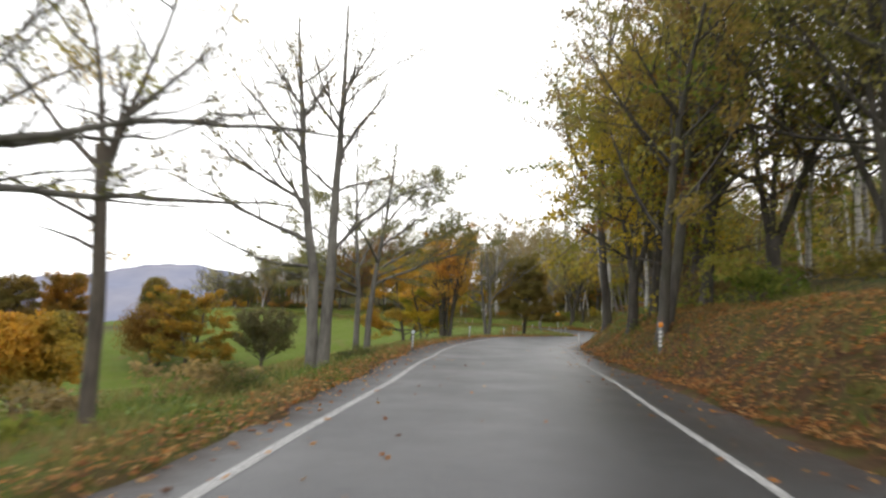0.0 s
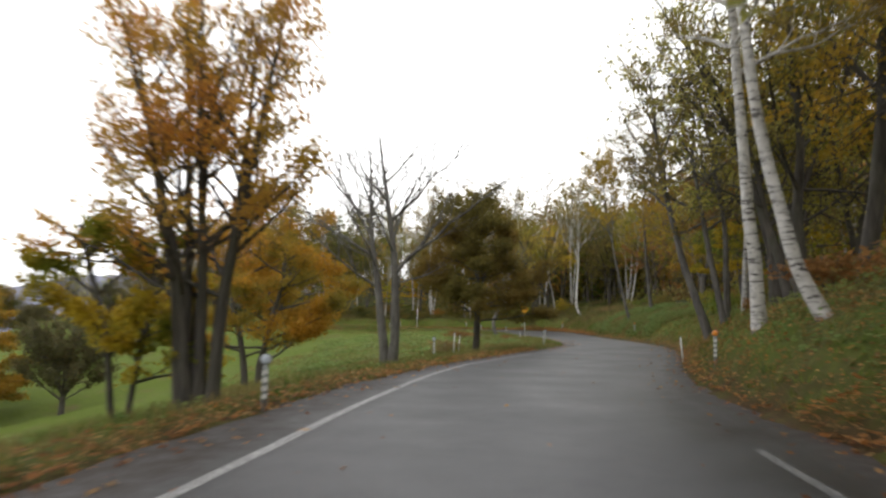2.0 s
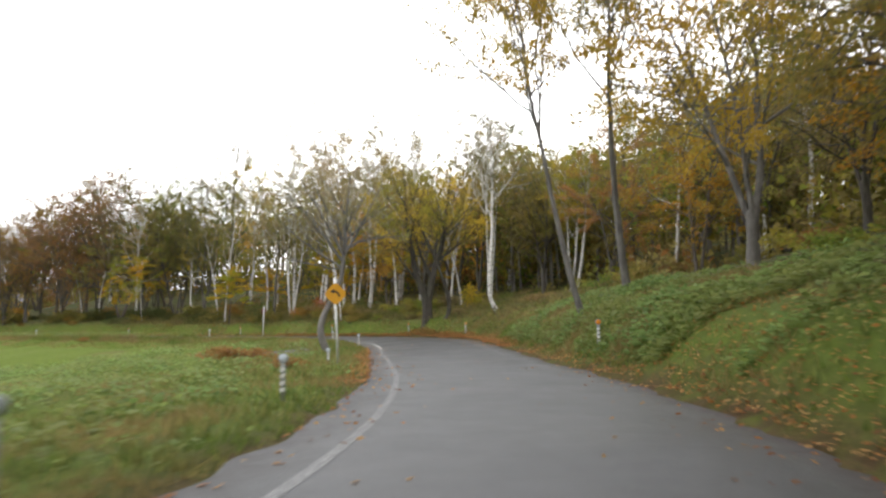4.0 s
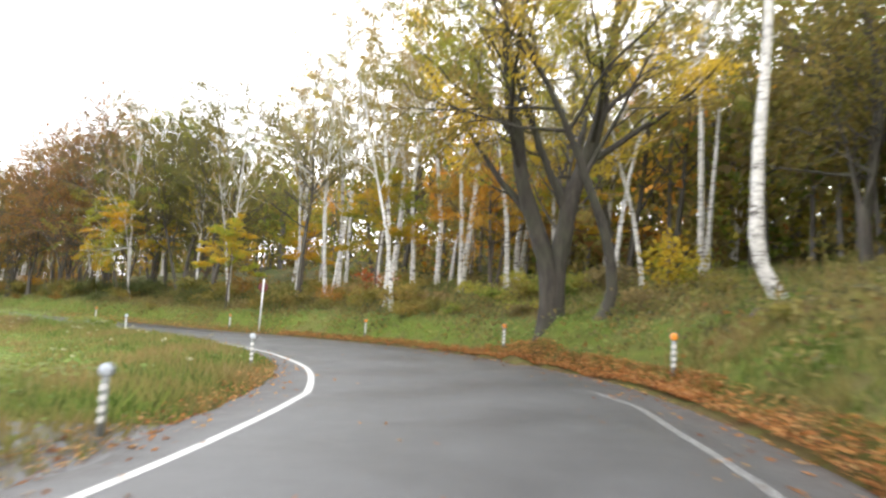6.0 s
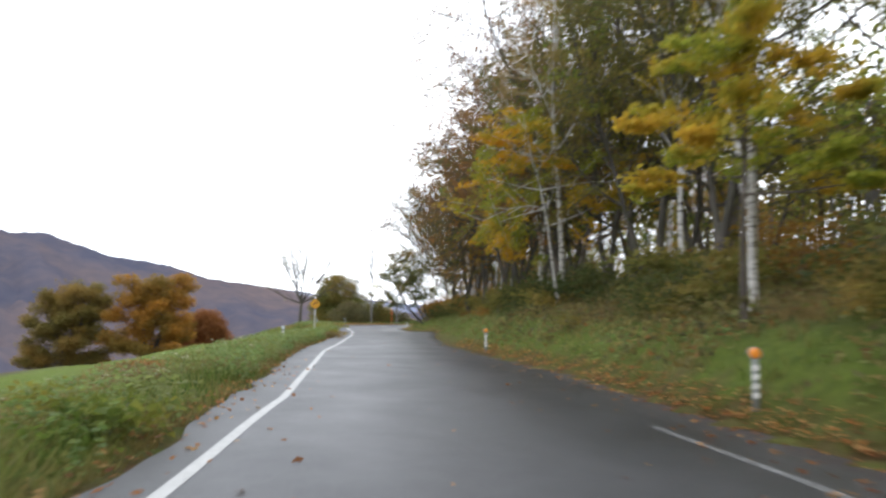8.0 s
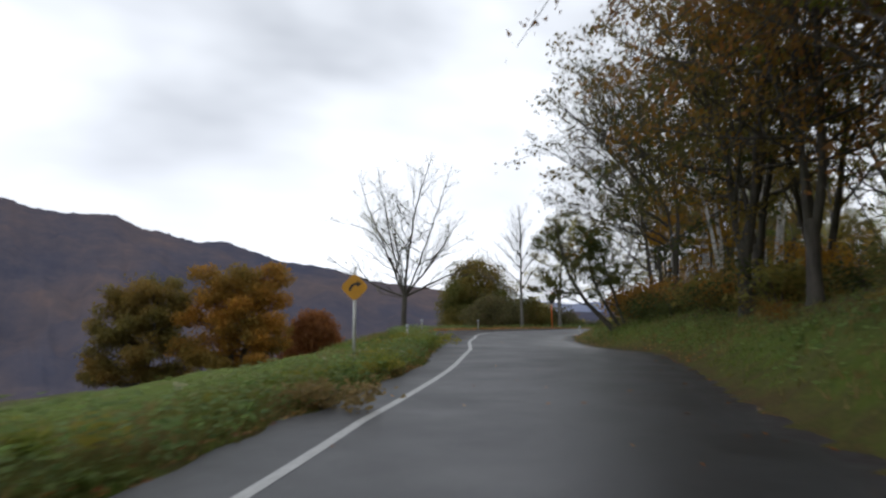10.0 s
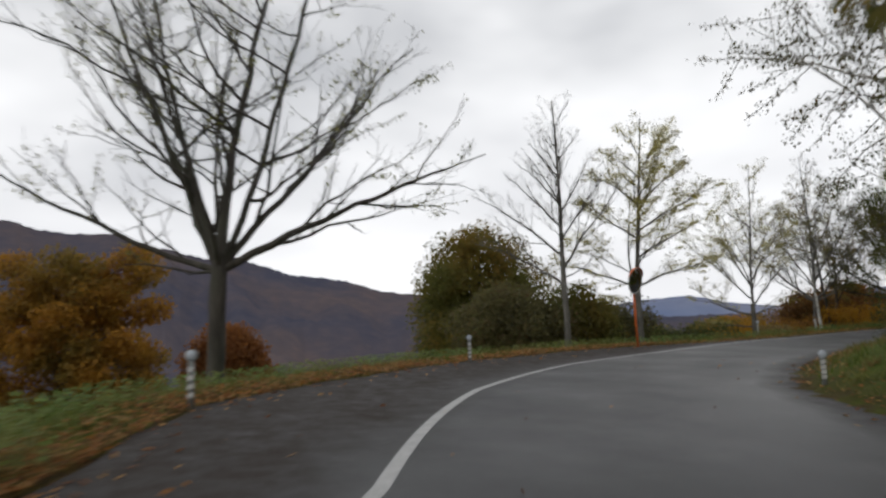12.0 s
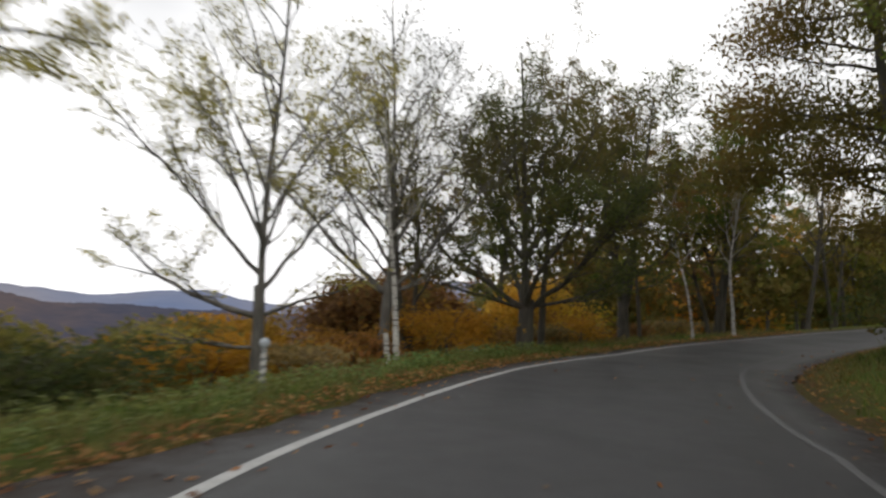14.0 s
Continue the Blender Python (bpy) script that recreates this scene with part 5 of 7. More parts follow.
limbed_tree("spreading_tree", "dark spreading tree with long limbs over the road", (-27.6, 156.0), BARK_DARK, "dull", .08, 57, 150,
            [(0, .19, [(2.6, 0, 3), (2.4, 180, 8)]), (.12, .1, [(4.4, 0, 3), (6.4, 180, 6)])],
            [(0, .62, 182, 26, 5.8, -6, .055), (0, .7, 200, 14, 6.2, -2, .05), (0, .8, 176, 38, 7.8, -4, .075), (0, .92, 184, 50, 7.8, -8, .075), (0, 1, 172, 62, 7.4, -6, .07), (0, 1, 215, 46, 7.0, -6, .06), (0, .98, 140, 44, 6.0, -6, .06), (0, .7, 20, 28, 5.0, 4, .05),
             (0, .9, 0, 50, 5.4, 0, .06), (1, .5, 190, 46, 7.0, -6, .05), (1, .6, 200, 58, 6.0, -4, .05), (1, .55, 165, 54, 6.4, -4, .05), (1, .68, 10, 50, 4.6, 0), (1, .75, 270, 50, 4.2, 0), (1, .8, 90, 55, 3.8, 0), (1, .88, 180, 60, 3.0, 0), (1, .7, 182, 36, 5.6, -4)],
            leaves=26000, bare=.1, spread_by=.32, pad=.35, slim=.6, sag=6)
limbed_tree("young_maple", "spreading orange-brown maple in flat layers at the end of the wood", (-28.6, 160.2), BARK_BROWN, "autumn", .1, 571, 150,
            [(0, .07, [(2.0, 180, 4), (4.0, 0, 4)])], fan(571, 14, .5, .98, 2, 2.9, -4), leaves=9000, spread_by=.3, pad=.3, slim=.8, levels=3)
tree("birch_tree", "white birch with thin grey-green crown inside the bend", (-36.9, 162.8), BIRCH, "dull", .065, seed=105, height=9.4, radius=.13, stems=2, stem_angle=7, fork=1.5, first=.25, ratio=.44, angle=54,
     limbs=14, twigs=9, leaves=11000, leaf_spread=.24, bare=.2, lift=.05)
_x, _y, _ = along(216.5, -7.8)
tree("spreading_tree", "spreading tree with thin dark leaves inside the bend", (float(_x), float(_y)), BARK_DARK, "dull", .075, seed=104, height=8.8, radius=.16, stems=3, stem_angle=14, fork=1.8, lean=(-.06, -.02), first=.2, ratio=.48,
     angle=58, limbs=12, twigs=9, leaves=10000, leaf_spread=.26, lift=.04, bare=.2)
tree("young_maple", "small bright yellow-orange maple with white stem", (-1.1, 133.9), BIRCH, "flame", .115, seed=58, height=6.4, radius=.06, first=.5, ratio=.55, angle=74, limbs=10, twigs=7, leaves=9500,
     leaf_spread=.3, lift=.0, flat=.3, pad=.45)
for place, leaf, seed, high, wide, count, words in (((17.6, 120.0), "flame", 591, 6.4, 2.6, 7000, "slender understorey maple with bright yellow-orange sprays"), ((8.5, 125.3), "lime", 592, 5.2, 2.0, 7000, "small yellow-green maple in flat leafy sprays"),
                                                    ((22.4, 125.4), "orange", 593, 7.4, 3.2, 9000, "orange maple among the birches up the bank"), ((26.6, 119.6), "flame", 594, 7.0, 3.2, 9000, "yellow maple in leafy layers up the bank"),
                                                    ((12.0, 128.6), "flame", 595, 4.6, 2.0, 4500, "small gold maple under the birches")):
    limbed_tree("young_maple", words, place, BARK_BROWN, leaf, .11, seed, 110, [(0, .06, [(1.6, 40 * seed, 5), (high - 1.6, 0, 3)])],
                fan(seed, 12, .48, .97, 2, wide, -4), leaves=count, spread_by=.28, pad=.3, slim=.8, levels=3)
limbed_tree("dark_tree", "slim dark tree with low spreading limbs and thin olive leaves", (12.73, 124.6), BARK_DARK, "olive", .085, 59, 120,
            [(0, .15, [(3.4, 0, 3), (3.0, 0, 5), (4.6, 180, 3)])],
            [(0, .42, 184, 18, 4.6, 8, .05), (0, .5, 176, 34, 4.4, 6, .05), (0, .34, 10, 40, 3.2, 0, .05), (0, .56, 0, 44, 4.0, 0, .06), (0, .6, 182, 46, 4.2, 0, .05), (0, .52, 90, 34, 3.6, 0), (0, .55, 270, 30, 3.6, 0), (0, .68, 200, 46, 3.4, 0),
             (0, .7, 20, 48, 3.2, 0), (0, .78, 140, 50, 2.8, 0), (0, .84, 300, 50, 2.4, 0)],
            leaves=9000, bare=.15, spread_by=.3, pad=.35, slim=.6)

_x, _y, _ = along(247.0, -4.9)
limbed_tree("overhanging_tree", "dense dark green and brown tree hanging over the road", (float(_x), float(_y)), BARK_DARK, "moss", .105, 116, 112,
            [(-.15, .2, [(3.0, 180, 4), (4.6, 180, 6), (5.4, 180, 2)]), (.2, .18, [(3.0, 0, 4), (4.6, 0, 8), (4.6, 180, 2)])],
            fan(1161, 28, .34, .98, 6, 4.2, 2, 0) + fan(1162, 18, .24, .97, 6, 3.6, 4, 1, 50), leaves=64000, spread_by=.95, pad=.7, slim=.8, gap=1.1, levels=3)

# Broad trees that close the wood towards the road
for s, d, leaf, h, seed, lab in ((28, -9.6, "light", 12.5, 108, "broad yellow-green tree over the bank"), (36, -9.0, "light", 13.0, 109, "broad tree with pale green leaves over the bank"),
                                 (40, -7.8, "green", 13.0, 61, "broad green tree with dark trunk on the bank"), (44.6, -6.8, "rust", 13, 62, "broad tree with red-brown leaves on the bank"),
                                 (43.4, -4.5, "golden", 9.8, 63, "broad tree with gold and green leaves on the bank"), (55.5, -7.6, "light", 11.5, 64, "broad tree with yellow-green leaves on the bank"),
                                 (60, -6.4, "golden", 11, 123, "broad golden tree on the bank"), (66.5, -7.6, "amber", 12, 124, "broad gold-brown tree on the bank"), (74, -5.2, "light", 12.5, 65, "broad tree with olive-gold leaves in the wood"), (83, -7.0, "brown", 12, 125, "broad brown-leaved tree in the wood"), (93, -8.0, "olive", 10.5, 126, "broad olive tree above the bank"), (77, -8.0, "golden", 10.5, 66, "broad gold-leaved tree in the wood"), (88.5, -6.0, "green", 9, 67, "broad green tree above the bank"),
                                 (97, -12, "olive", 10.5, 118, "broad olive tree above the green bank"), (105, -14.5, "brown", 12, 119, "broad brown-leaved tree above the green bank"),
                                 (124, -15.8, "golden", 11.5, 110, "broad gold and green tree up the bank"), (129, -15.0, "olive", 11, 111, "broad olive tree up the bank"), (119.5, -18, "brown", 12.5, 112, "broad brown-leaved tree up the bank"),
                                 (114, -16.5, "light", 11.5, 113, "broad yellow-green tree up the bank"),
                                 (165, -10.2, "bottle", 13.5, 114, "tall olive-leaved tree in the wood"), (169, -8.6, "bottle", 16.0, 68, "tall green tree at the wood's edge"),
                                 (172.5, -10.8, "bottle", 16.5, 121, "tall green tree in the wood"), (176, -8.4, "rust", 17, 69, "tall rust-brown tree at the wood's edge"),
                                 (179, -10.4, "rust", 17.0, 122, "tall rust-topped tree in the wood"), (182, -8.2, "rust", 15.5, 101, "tall rust-topped tree at the wood's edge"), (180.5, -6.9, "rust", 15.0, 127, "tall rust-brown tree leaning out from the wood's edge"), (190, -7.0, "moss", 14, 131, "tall dark-limbed tree at the wood's edge"), (187, -7.4, "copper", 14.5, 115, "tall copper-leaved tree at the wood's edge"),
                                 (192, -8.2, "dark", 12.5, 102, "dark tree at the wood's edge"), 
                                 (160, -8.8, "bottle", 15, 130, "tall deep green tree at the wood's edge"),
                                 (226, -7.6, "dark", 10.5, 105, "dark tree with overhanging crown inside the bend"), (236, -7.6, "dull", 10, 106, "dull brown tree inside the bend"),
                                 (253.5, -5.8, "olive", 12, 117, "olive-leaved tree overhanging the road")):
    x, y, _ = along(s, d)
    tree("broad_tree", lab, (x, y), BARK_DARK, leaf, .12 if s < 200 else .095, seed=seed, height=h, radius=.17 + .006 * (seed % 7), stems=2 + seed % 2, stem_angle=13, fork=1.2 + .25 * (seed % 4), first=.1, ratio=.46, angle=58,
         limbs=15, twigs=8, leaves=11000 if s < 38 or seed == 65 else (14000 if s < 41 else (14000 if s < 220 and d < -9.5 else (17000 if s < 220 else 22000))), leaf_spread=.48, lift=.05, bend=.06)
tree("broad_tree", "broad tree with rust and gold leaves above the bend", (27.9, 73.8), BARK_GREY, "amber", .14, seed=128, height=12.2, radius=.19, stems=3, stem_angle=13, fork=1.6, first=.15, ratio=.44, angle=56,
     limbs=14, twigs=8, leaves=13000, leaf_spread=.42, lift=.05, bend=.06)

# The wood on the bank: a few kinds, each built once and then copied
PROTOTYPES = []


def prototype(weight, name, label, **kw):
    PROTOTYPES.append((weight, tree(name, label, (48.0, -20.0), group="trees of the wood", **kw)))


for k, (h, leafy, lab) in enumerate(((12.5, "olive", "white birch with thin olive leaves"), (13.5, "brown", "white birch with sparse brown leaves"), (11.0, "yellow", "white birch with thin yellow leaves"),
                                     (14.0, "olive", "tall white birch, thin at the top"), (12.0, "brown", "slightly leaning brown-leaved white birch"))):
    prototype(2.4, "birch_tree", lab, bark=BIRCH, leaf=leafy, size=.085, seed=70 + k, height=h, radius=.105 + .01 * k, stems=1 + (k == 3), stem_angle=5, lean=(.04 * (k - 2), .03 * (k % 2)),
              first=.42, ratio=.27, angle=44, limbs=12, twigs=4, leaves=4600, leaf_spread=.28, bend=.03)
for k, (h, leafy, lab) in enumerate(((13.5, "green", "dark-trunked tree with green leaves"), (12.0, "olive", "dark-trunked tree with olive leaves"), (14.5, "brown", "dark-trunked tree with brown leaves"))):
    prototype(2.4, "dark_tree", lab, bark=BARK_DARK, leaf=leafy, size=.105, seed=80 + k, height=h, radius=.15 + .02 * k, stems=1 + k % 2, stem_angle=8, first=.3, ratio=.34, angle=50, limbs=14, twigs=4,
              leaves=8600, leaf_spread=.4, bend=.045)
for k, (h, leafy, lab) in enumerate(((6.0, "yellow", "understorey maple with yellow leaves"), (8.5, "autumn", "dull orange maple in the wood"), (11.0, "rust", "rust-coloured broadleaf tree in the wood"), (9.5, "green", "green broadleaf tree in the wood"))):
    prototype((1.6, .9, 1.4, 1.0)[k], "maple_tree", lab, bark=BARK_BROWN, leaf=leafy, size=.1, seed=90 + k, height=h, radius=.08 + .02 * k, stems=1 + k % 2, stem_angle=9, first=.25, ratio=.42, angle=60, limbs=13, twigs=4,
              leaves=(5000, 6600, 8200, 8000)[k], leaf_spread=.34, lift=.04, flat=.55)
prototype(.8, "bare_tree", "thin bare grey tree in the wood", bark=BARK_GREY, leaf=None, seed=97, height=12, radius=.12, first=.4, ratio=.36, limbs=14, twigs=5)

# (station, distance from the centre line, kind, scale): trunks that stand out along the bank
FIRST_ROW = [
    (27, -12.5, 0, 1), (29.5, -14, 1, 1), (31, -12.6, 3, 1), (33, -13.8, 0, 1), (35.5, -12.4, 1, 1), (38, -13.4, 4, 1), (40, -12.2, 0, 1), (43, -11.6, 3, 1), (45.5, -10.6, 1, 1), (49, -10.4, 0, 1),
    (38, -4.4, 6, .95), (41, -6.2, 7, 1), (44, -5.2, 5, 1), (47, -7.0, 10, 1), (53.7, -6.8, 3, .95), (54.2, -6.0, 0, .95), (55, -6.2, 8, 1), (58.5, -6.5, 1, 1), (51.9, -4.2, 7, 1.05),
    (60, -7.5, 3, 1), (69, -6.4, 7, 1), (73, -5.6, 6, 1), (76.5, -3.9, 12, .9), (77.6, -4.5, 0, .9), (79, -6.6, 10, 1), (82, -6.8, 12, 1), (85, -5.6, 5, .95),
    (88, -8.0, 1, 1), (92, -7.4, 7, .9), (96, -9.5, 9, 1), (112, -12.0, 9, 1.0), (117, -11.0, 10, .8), (126, -14.1, 2, .9), (136, -21, 4, 1),
    (141.3, -6.5, 0, 1.05), (142.8, -7.4, 1, 1.15), (146.0, -10.2, 0, 1.25), (148.2, -9.1, 3, 1), (149.3, -10.8, 1, 1.32), (142.9, -12.4, 4, 1.32), (142.2, -11.6, 0, 1.19), (140.6, -12.8, 1, 1.32), (139.5, -14.5, 0, 1.32), (141.8, -15.2, 3, 1.32), (144.8, -13.2, 1, 1.32), (147.6, -13.4, 4, 1.25), (150.8, -12.6, 0, 1.32), (138.4, -16.4, 1, 1.32), (136.2, -13.6, 0, 1.25), (134, -15.5, 3, 1.25), (152.8, -12, 1, 0.9), (145.8, -16, 0, 1.32), (125.7, -14.0, 3, 0.9), (128.3, -22.4, 0, 0.9), (136.5, -22.1, 1, 1.25), (131.5, -9.5, 0, 0.8), (141.5, -13.0, 9, 1.1), (152, -9.6, 1, 0.95),
    (154.9, -6.8, 0, .9), (167.7, -6.5, 1, .9), (180.5, -9.6, 0, .85), (157.5, -8.3, 0, .9), (161.5, -8.4, 2, .8), (164, -8.4, 6, .95), (167.5, -9.2, 5, 1), (172, -7.8, 11, .95), (175, -7.4, 1, .85), (179, -8.8, 10, 1.05), (183, -8.2, 5, .9),
    (187, -9.4, 5, 1.0), (191, -9.6, 6, .8), (197.5, -10.4, 0, .95), (199, -9.4, 0, .9), (200.5, -11.6, 3, .9), (202.6, -10.2, 1, .9), (204.5, -12.0, 1, .9), (206, -13.5, 0, .9), (207, -11.5, 0, .85), (212, -7.8, 6, .8), (217, -7.6, 7, .75), (223, -8.2, 9, .8), (229, -8.6, 5, .8),
    (235, -8.4, 6, .8), (241, -8.0, 10, .7), (248, -8.6, 9, .8),
]


def plant(kind, x, y, scale, rng):
    source = PROTOTYPES[kind][1]
    place = (x, y, float(land(x, y)) - .05)
    m = pose(*place, rng.normal(0, 1.5), rng.normal(0, 1.5), rng.uniform(0, 360))
    made = copy_thing(source, m)
    made.scale = (scale * rng.uniform(.9, 1.1),) * 2 + (scale,)
    return made


def plant_wood():
    rng = np.random.RandomState(7)
    stood = []
    for s, d, kind, scale in FIRST_ROW:
        x, y, _ = along(s, d)
        plant(kind, x, y, scale, rng)
        stood.append((x, y))
    taken = [(11.06, 40.7), (10.4, 37.6), (14.6, 48.9), (19.2, 55.6), (24.05, 105.3), (25.0, 104.0), (27.9, 99.3), (23.9, 77.2), (26.2, 78.4), (-30.5, 155.8), (-27.6, 156.0), (-28.6, 160.2), (-1.1, 133.9), (12.73, 124.6), (8.5, 125.3), (17.6, 120.0), (22.4, 125.4), (26.6, 119.6), (12.0, 128.6)]
    stood += taken
    weights = np.array([p[0] for p in PROTOTYPES])
    made = 0
    for _ in range(20000):
        if made >= 50:
            break
        x, y = rng.uniform(-62, 62), rng.uniform(-6, 235)
        s, d = (float(q[0]) for q in road_place([x], [y]))
        out = float(table(EDGE_RIGHT, s)) - d
        if not 24 < s < 262 or not 3.2 < out < 27 or rng.uniform() > 1.15 - out / 34 or (98 < s < 120 and d > -10):
            continue
        if min((x - a) ** 2 + (y - b) ** 2 for a, b in stood) < 2.4 ** 2:
            continue
        w = weights.copy()
        if s < 50:
            w[5:8] *= 2
        if s > 168:
            w[5:8] *= 2.5
            w[:5] *= .6
        kind = rng.choice(len(PROTOTYPES), p=w / w.sum())
        plant(kind, x, y, rng.uniform(.75, 1.12) * (.8 if s > 195 else (1.35 if s > 158 else 1)), rng)
        stood.append((x, y))
        made += 1


plant_wood()
_r = np.random.RandomState(77)
for s, d, kind, scale in ((243, 7.5, 6, .72), (247, 5.5, 7, .66), (250, 8.5, 5, .72), (254, 6, 10, .8), (258, 5, 6, .8), (262, 7, 5, .78), (266, 5, 7, .75), (270, 6, 6, .85), (275, 4.5, 5, .8), (280, 6, 10, .9),
                          (252, 12, 7, .8), (259, 11, 5, .8), (266, 11, 6, .8), (274, 11, 7, .85), (254, 3.6, 0, .55), (257, 3.4, 4, .55), (263, -6, 6, .85), (270, -6, 5, .85), (277, -6, 10, .9), (284, 0, 6, 1.0), (287, 4, 5, 1.0), (286, -4, 7, .9)):
    x, y, _z = along(s, d)
    plant(kind, x, y, scale, _r)
for x, y, kind, scale in ((-30.4, 163.4, 0, .95), (-31.9, 164.4, 1, .95), (-30.0, 165.8, 3, .9), (-32.8, 162.8, 0, .9), (-33.4, 166.2, 4, .95), (-28.6, 164.4, 1, 1.0)):
    plant(kind, x, y, scale, _r)
for k, (_, ob) in enumerate(PROTOTYPES):
    x, y, _z = along(60 + 13 * k, -17.0 - k % 3)
    ob.location = (x, y, float(land(x, y)) - .05)


def far_wood():
    """The woods further off, up the slope and across the meadow."""
    rng = np.random.RandomState(17)
    stems, crowns = Buffer(), {k: Buffer() for k in ("olive", "brown", "rust", "green", "orange", "straw")}
    spots = []
    while len(spots) < 470:
        x, y = rng.uniform(-60, 125), rng.uniform(-20, 260)
        s, d = (float(q[0]) for q in road_place([x], [y]))
        if 15 < s < 270 and -80 < d < -26 and rng.uniform() < 1.25 + d / 90:
            spots.append((x, y, rng.uniform(9, 14)))
    while len(spots) < 590:
        x, y, _ = along(rng.uniform(88, 150), rng.uniform(-30, -18))
        spots.append((x, y, rng.uniform(8, 12)))
    for x, y, h in spots:
        s, d = road_place([x], [y])
        if -17.5 < d[0] < 24:
            continue
        z = float(land(x, y))
        stems.tube([(x, y, z - .3), (x + rng.normal(0, .2), y, z + h * .5), (x + rng.normal(0, .4), y + rng.normal(0, .4), z + h * .85)], [.13, .1, .04], 4)
        key = rng.choice(list(crowns), p=[.36, .14, .06, .20, .02, .22])
        n = 400
        lobe = rng.normal(size=(7, 3)) * np.array([h * .15, h * .15, h * .2]) + np.array([x, y, z + h * .6])
        at = lobe[rng.randint(0, 7, n)] + rng.normal(size=(n, 3)) * h * .085
        crowns[key].leaves(at, .46, rng, .2, .85, 3)
    for _ in range(1500):
        x, y = rng.uniform(-60, 100), rng.uniform(-10, 245)
        s, d = (float(q[0]) for q in road_place([x], [y]))
        if not -62 < d < (-11 if s < 160 else -24):
            continue
        n, r = 90, rng.uniform(.7, 1.6)
        at = np.array([x, y, float(land(x, y)) + r * .5]) + rng.normal(size=(n, 3)) * np.array([r * .8, r * .8, r * .45])
        crowns[rng.choice(list(crowns), p=[.22, .14, .08, .1, .02, .44])].leaves(at, .36, rng, .1, .8, 3)
    for _ in range(150):
        x, y = rng.uniform(-62, -14), rng.uniform(203, 250)
        s, d = (float(q[0]) for q in road_place([x], [y]))
        if abs(d) < 7 or (d > 0 and y < 214 - (x + 60) * .2):
            continue
        h, z = rng.uniform(6, 9.5), float(land(x, y))
        stems.tube([(x, y, z - .3), (x + rng.normal(0, .2), y, z + h * .5), (x + rng.normal(0, .4), y + rng.normal(0, .4), z + h * .85)], [.12, .09, .03], 5)
        lobe = rng.normal(size=(9, 3)) * np.array([h * .17, h * .17, h * .2]) + np.array([x, y, z + h * .55])
        at = lobe[rng.randint(0, 9, 1100)] + rng.normal(size=(1100, 3)) * h * .085
        crowns[rng.choice(list(crowns), p=[.38, .22, .14, .2, .06, 0])].leaves(at, .36, rng, .2, .9, 3)
    for _ in range(900):
        x, y = rng.uniform(-40, 110), rng.uniform(-10, 230)
        s, d = (float(q[0]) for q in road_place([x], [y]))
        if not (30 < s < 265 and -48 < d < (-15 if s < 160 else -24)):
            continue
        n, r = 150, rng.uniform(1.6, 3.2)
        at = np.array([x, y, float(land(x, y)) + r * .9]) + rng.normal(size=(n, 3)) * np.array([r * .6, r * .6, r * .6])
        crowns[rng.choice(list(crowns), p=[.26, .14, .05, .1, .02, .43])].leaves(at, .36, rng, .1, .85, 3)
    trunks = stems.build("distant_trunks", BARK_GREY)
    tagged(trunks, "grey trunks of the woods further off", "trees", kind="stuff")
    for key, buf in crowns.items():
        if buf.n:
            tagged(buf.build("distant_foliage", LEAF[key]), f"{key} autumn foliage of the woods further off", "trees", kind="stuff")


far_wood()


# ---- signs, posts and the mirror ----
def rod(bm, a, b, r, sides=14, r2=None):
    a, b = Vector(a), Vector(b)
    m = Matrix.Translation((a + b) / 2) @ (b - a).to_track_quat("Z", "Y").to_matrix().to_4x4()
    bmesh.ops.create_cone(bm, cap_ends=True, segments=sides, radius1=r, radius2=r if r2 is None else r2, depth=(b - a).length, matrix=m)


def slab(outline, depth, bevel=.0):
    """A plate in the xz plane, thickened along y, from its outline."""
    bm = bmesh.new()
    f = bm.faces.new([bm.verts.new((x, 0, z)) for x, z in outline])
    r = bmesh.ops.extrude_face_region(bm, geom=[f])
    bmesh.ops.translate(bm, verts=[v for v in r["geom"] if isinstance(v, bmesh.types.BMVert)], vec=(0, depth, 0))
    if bevel:
        bmesh.ops.bevel(bm, geom=list(bm.edges), offset=bevel, segments=1, affect="EDGES")
    bmesh.ops.recalc_face_normals(bm, faces=list(bm.faces))
    return bm


def facing(x, y, tx, ty):
    """The turn about z that points a thing's -y side from one place at another."""
    return math.atan2(ty - y, tx - x) + math.pi / 2


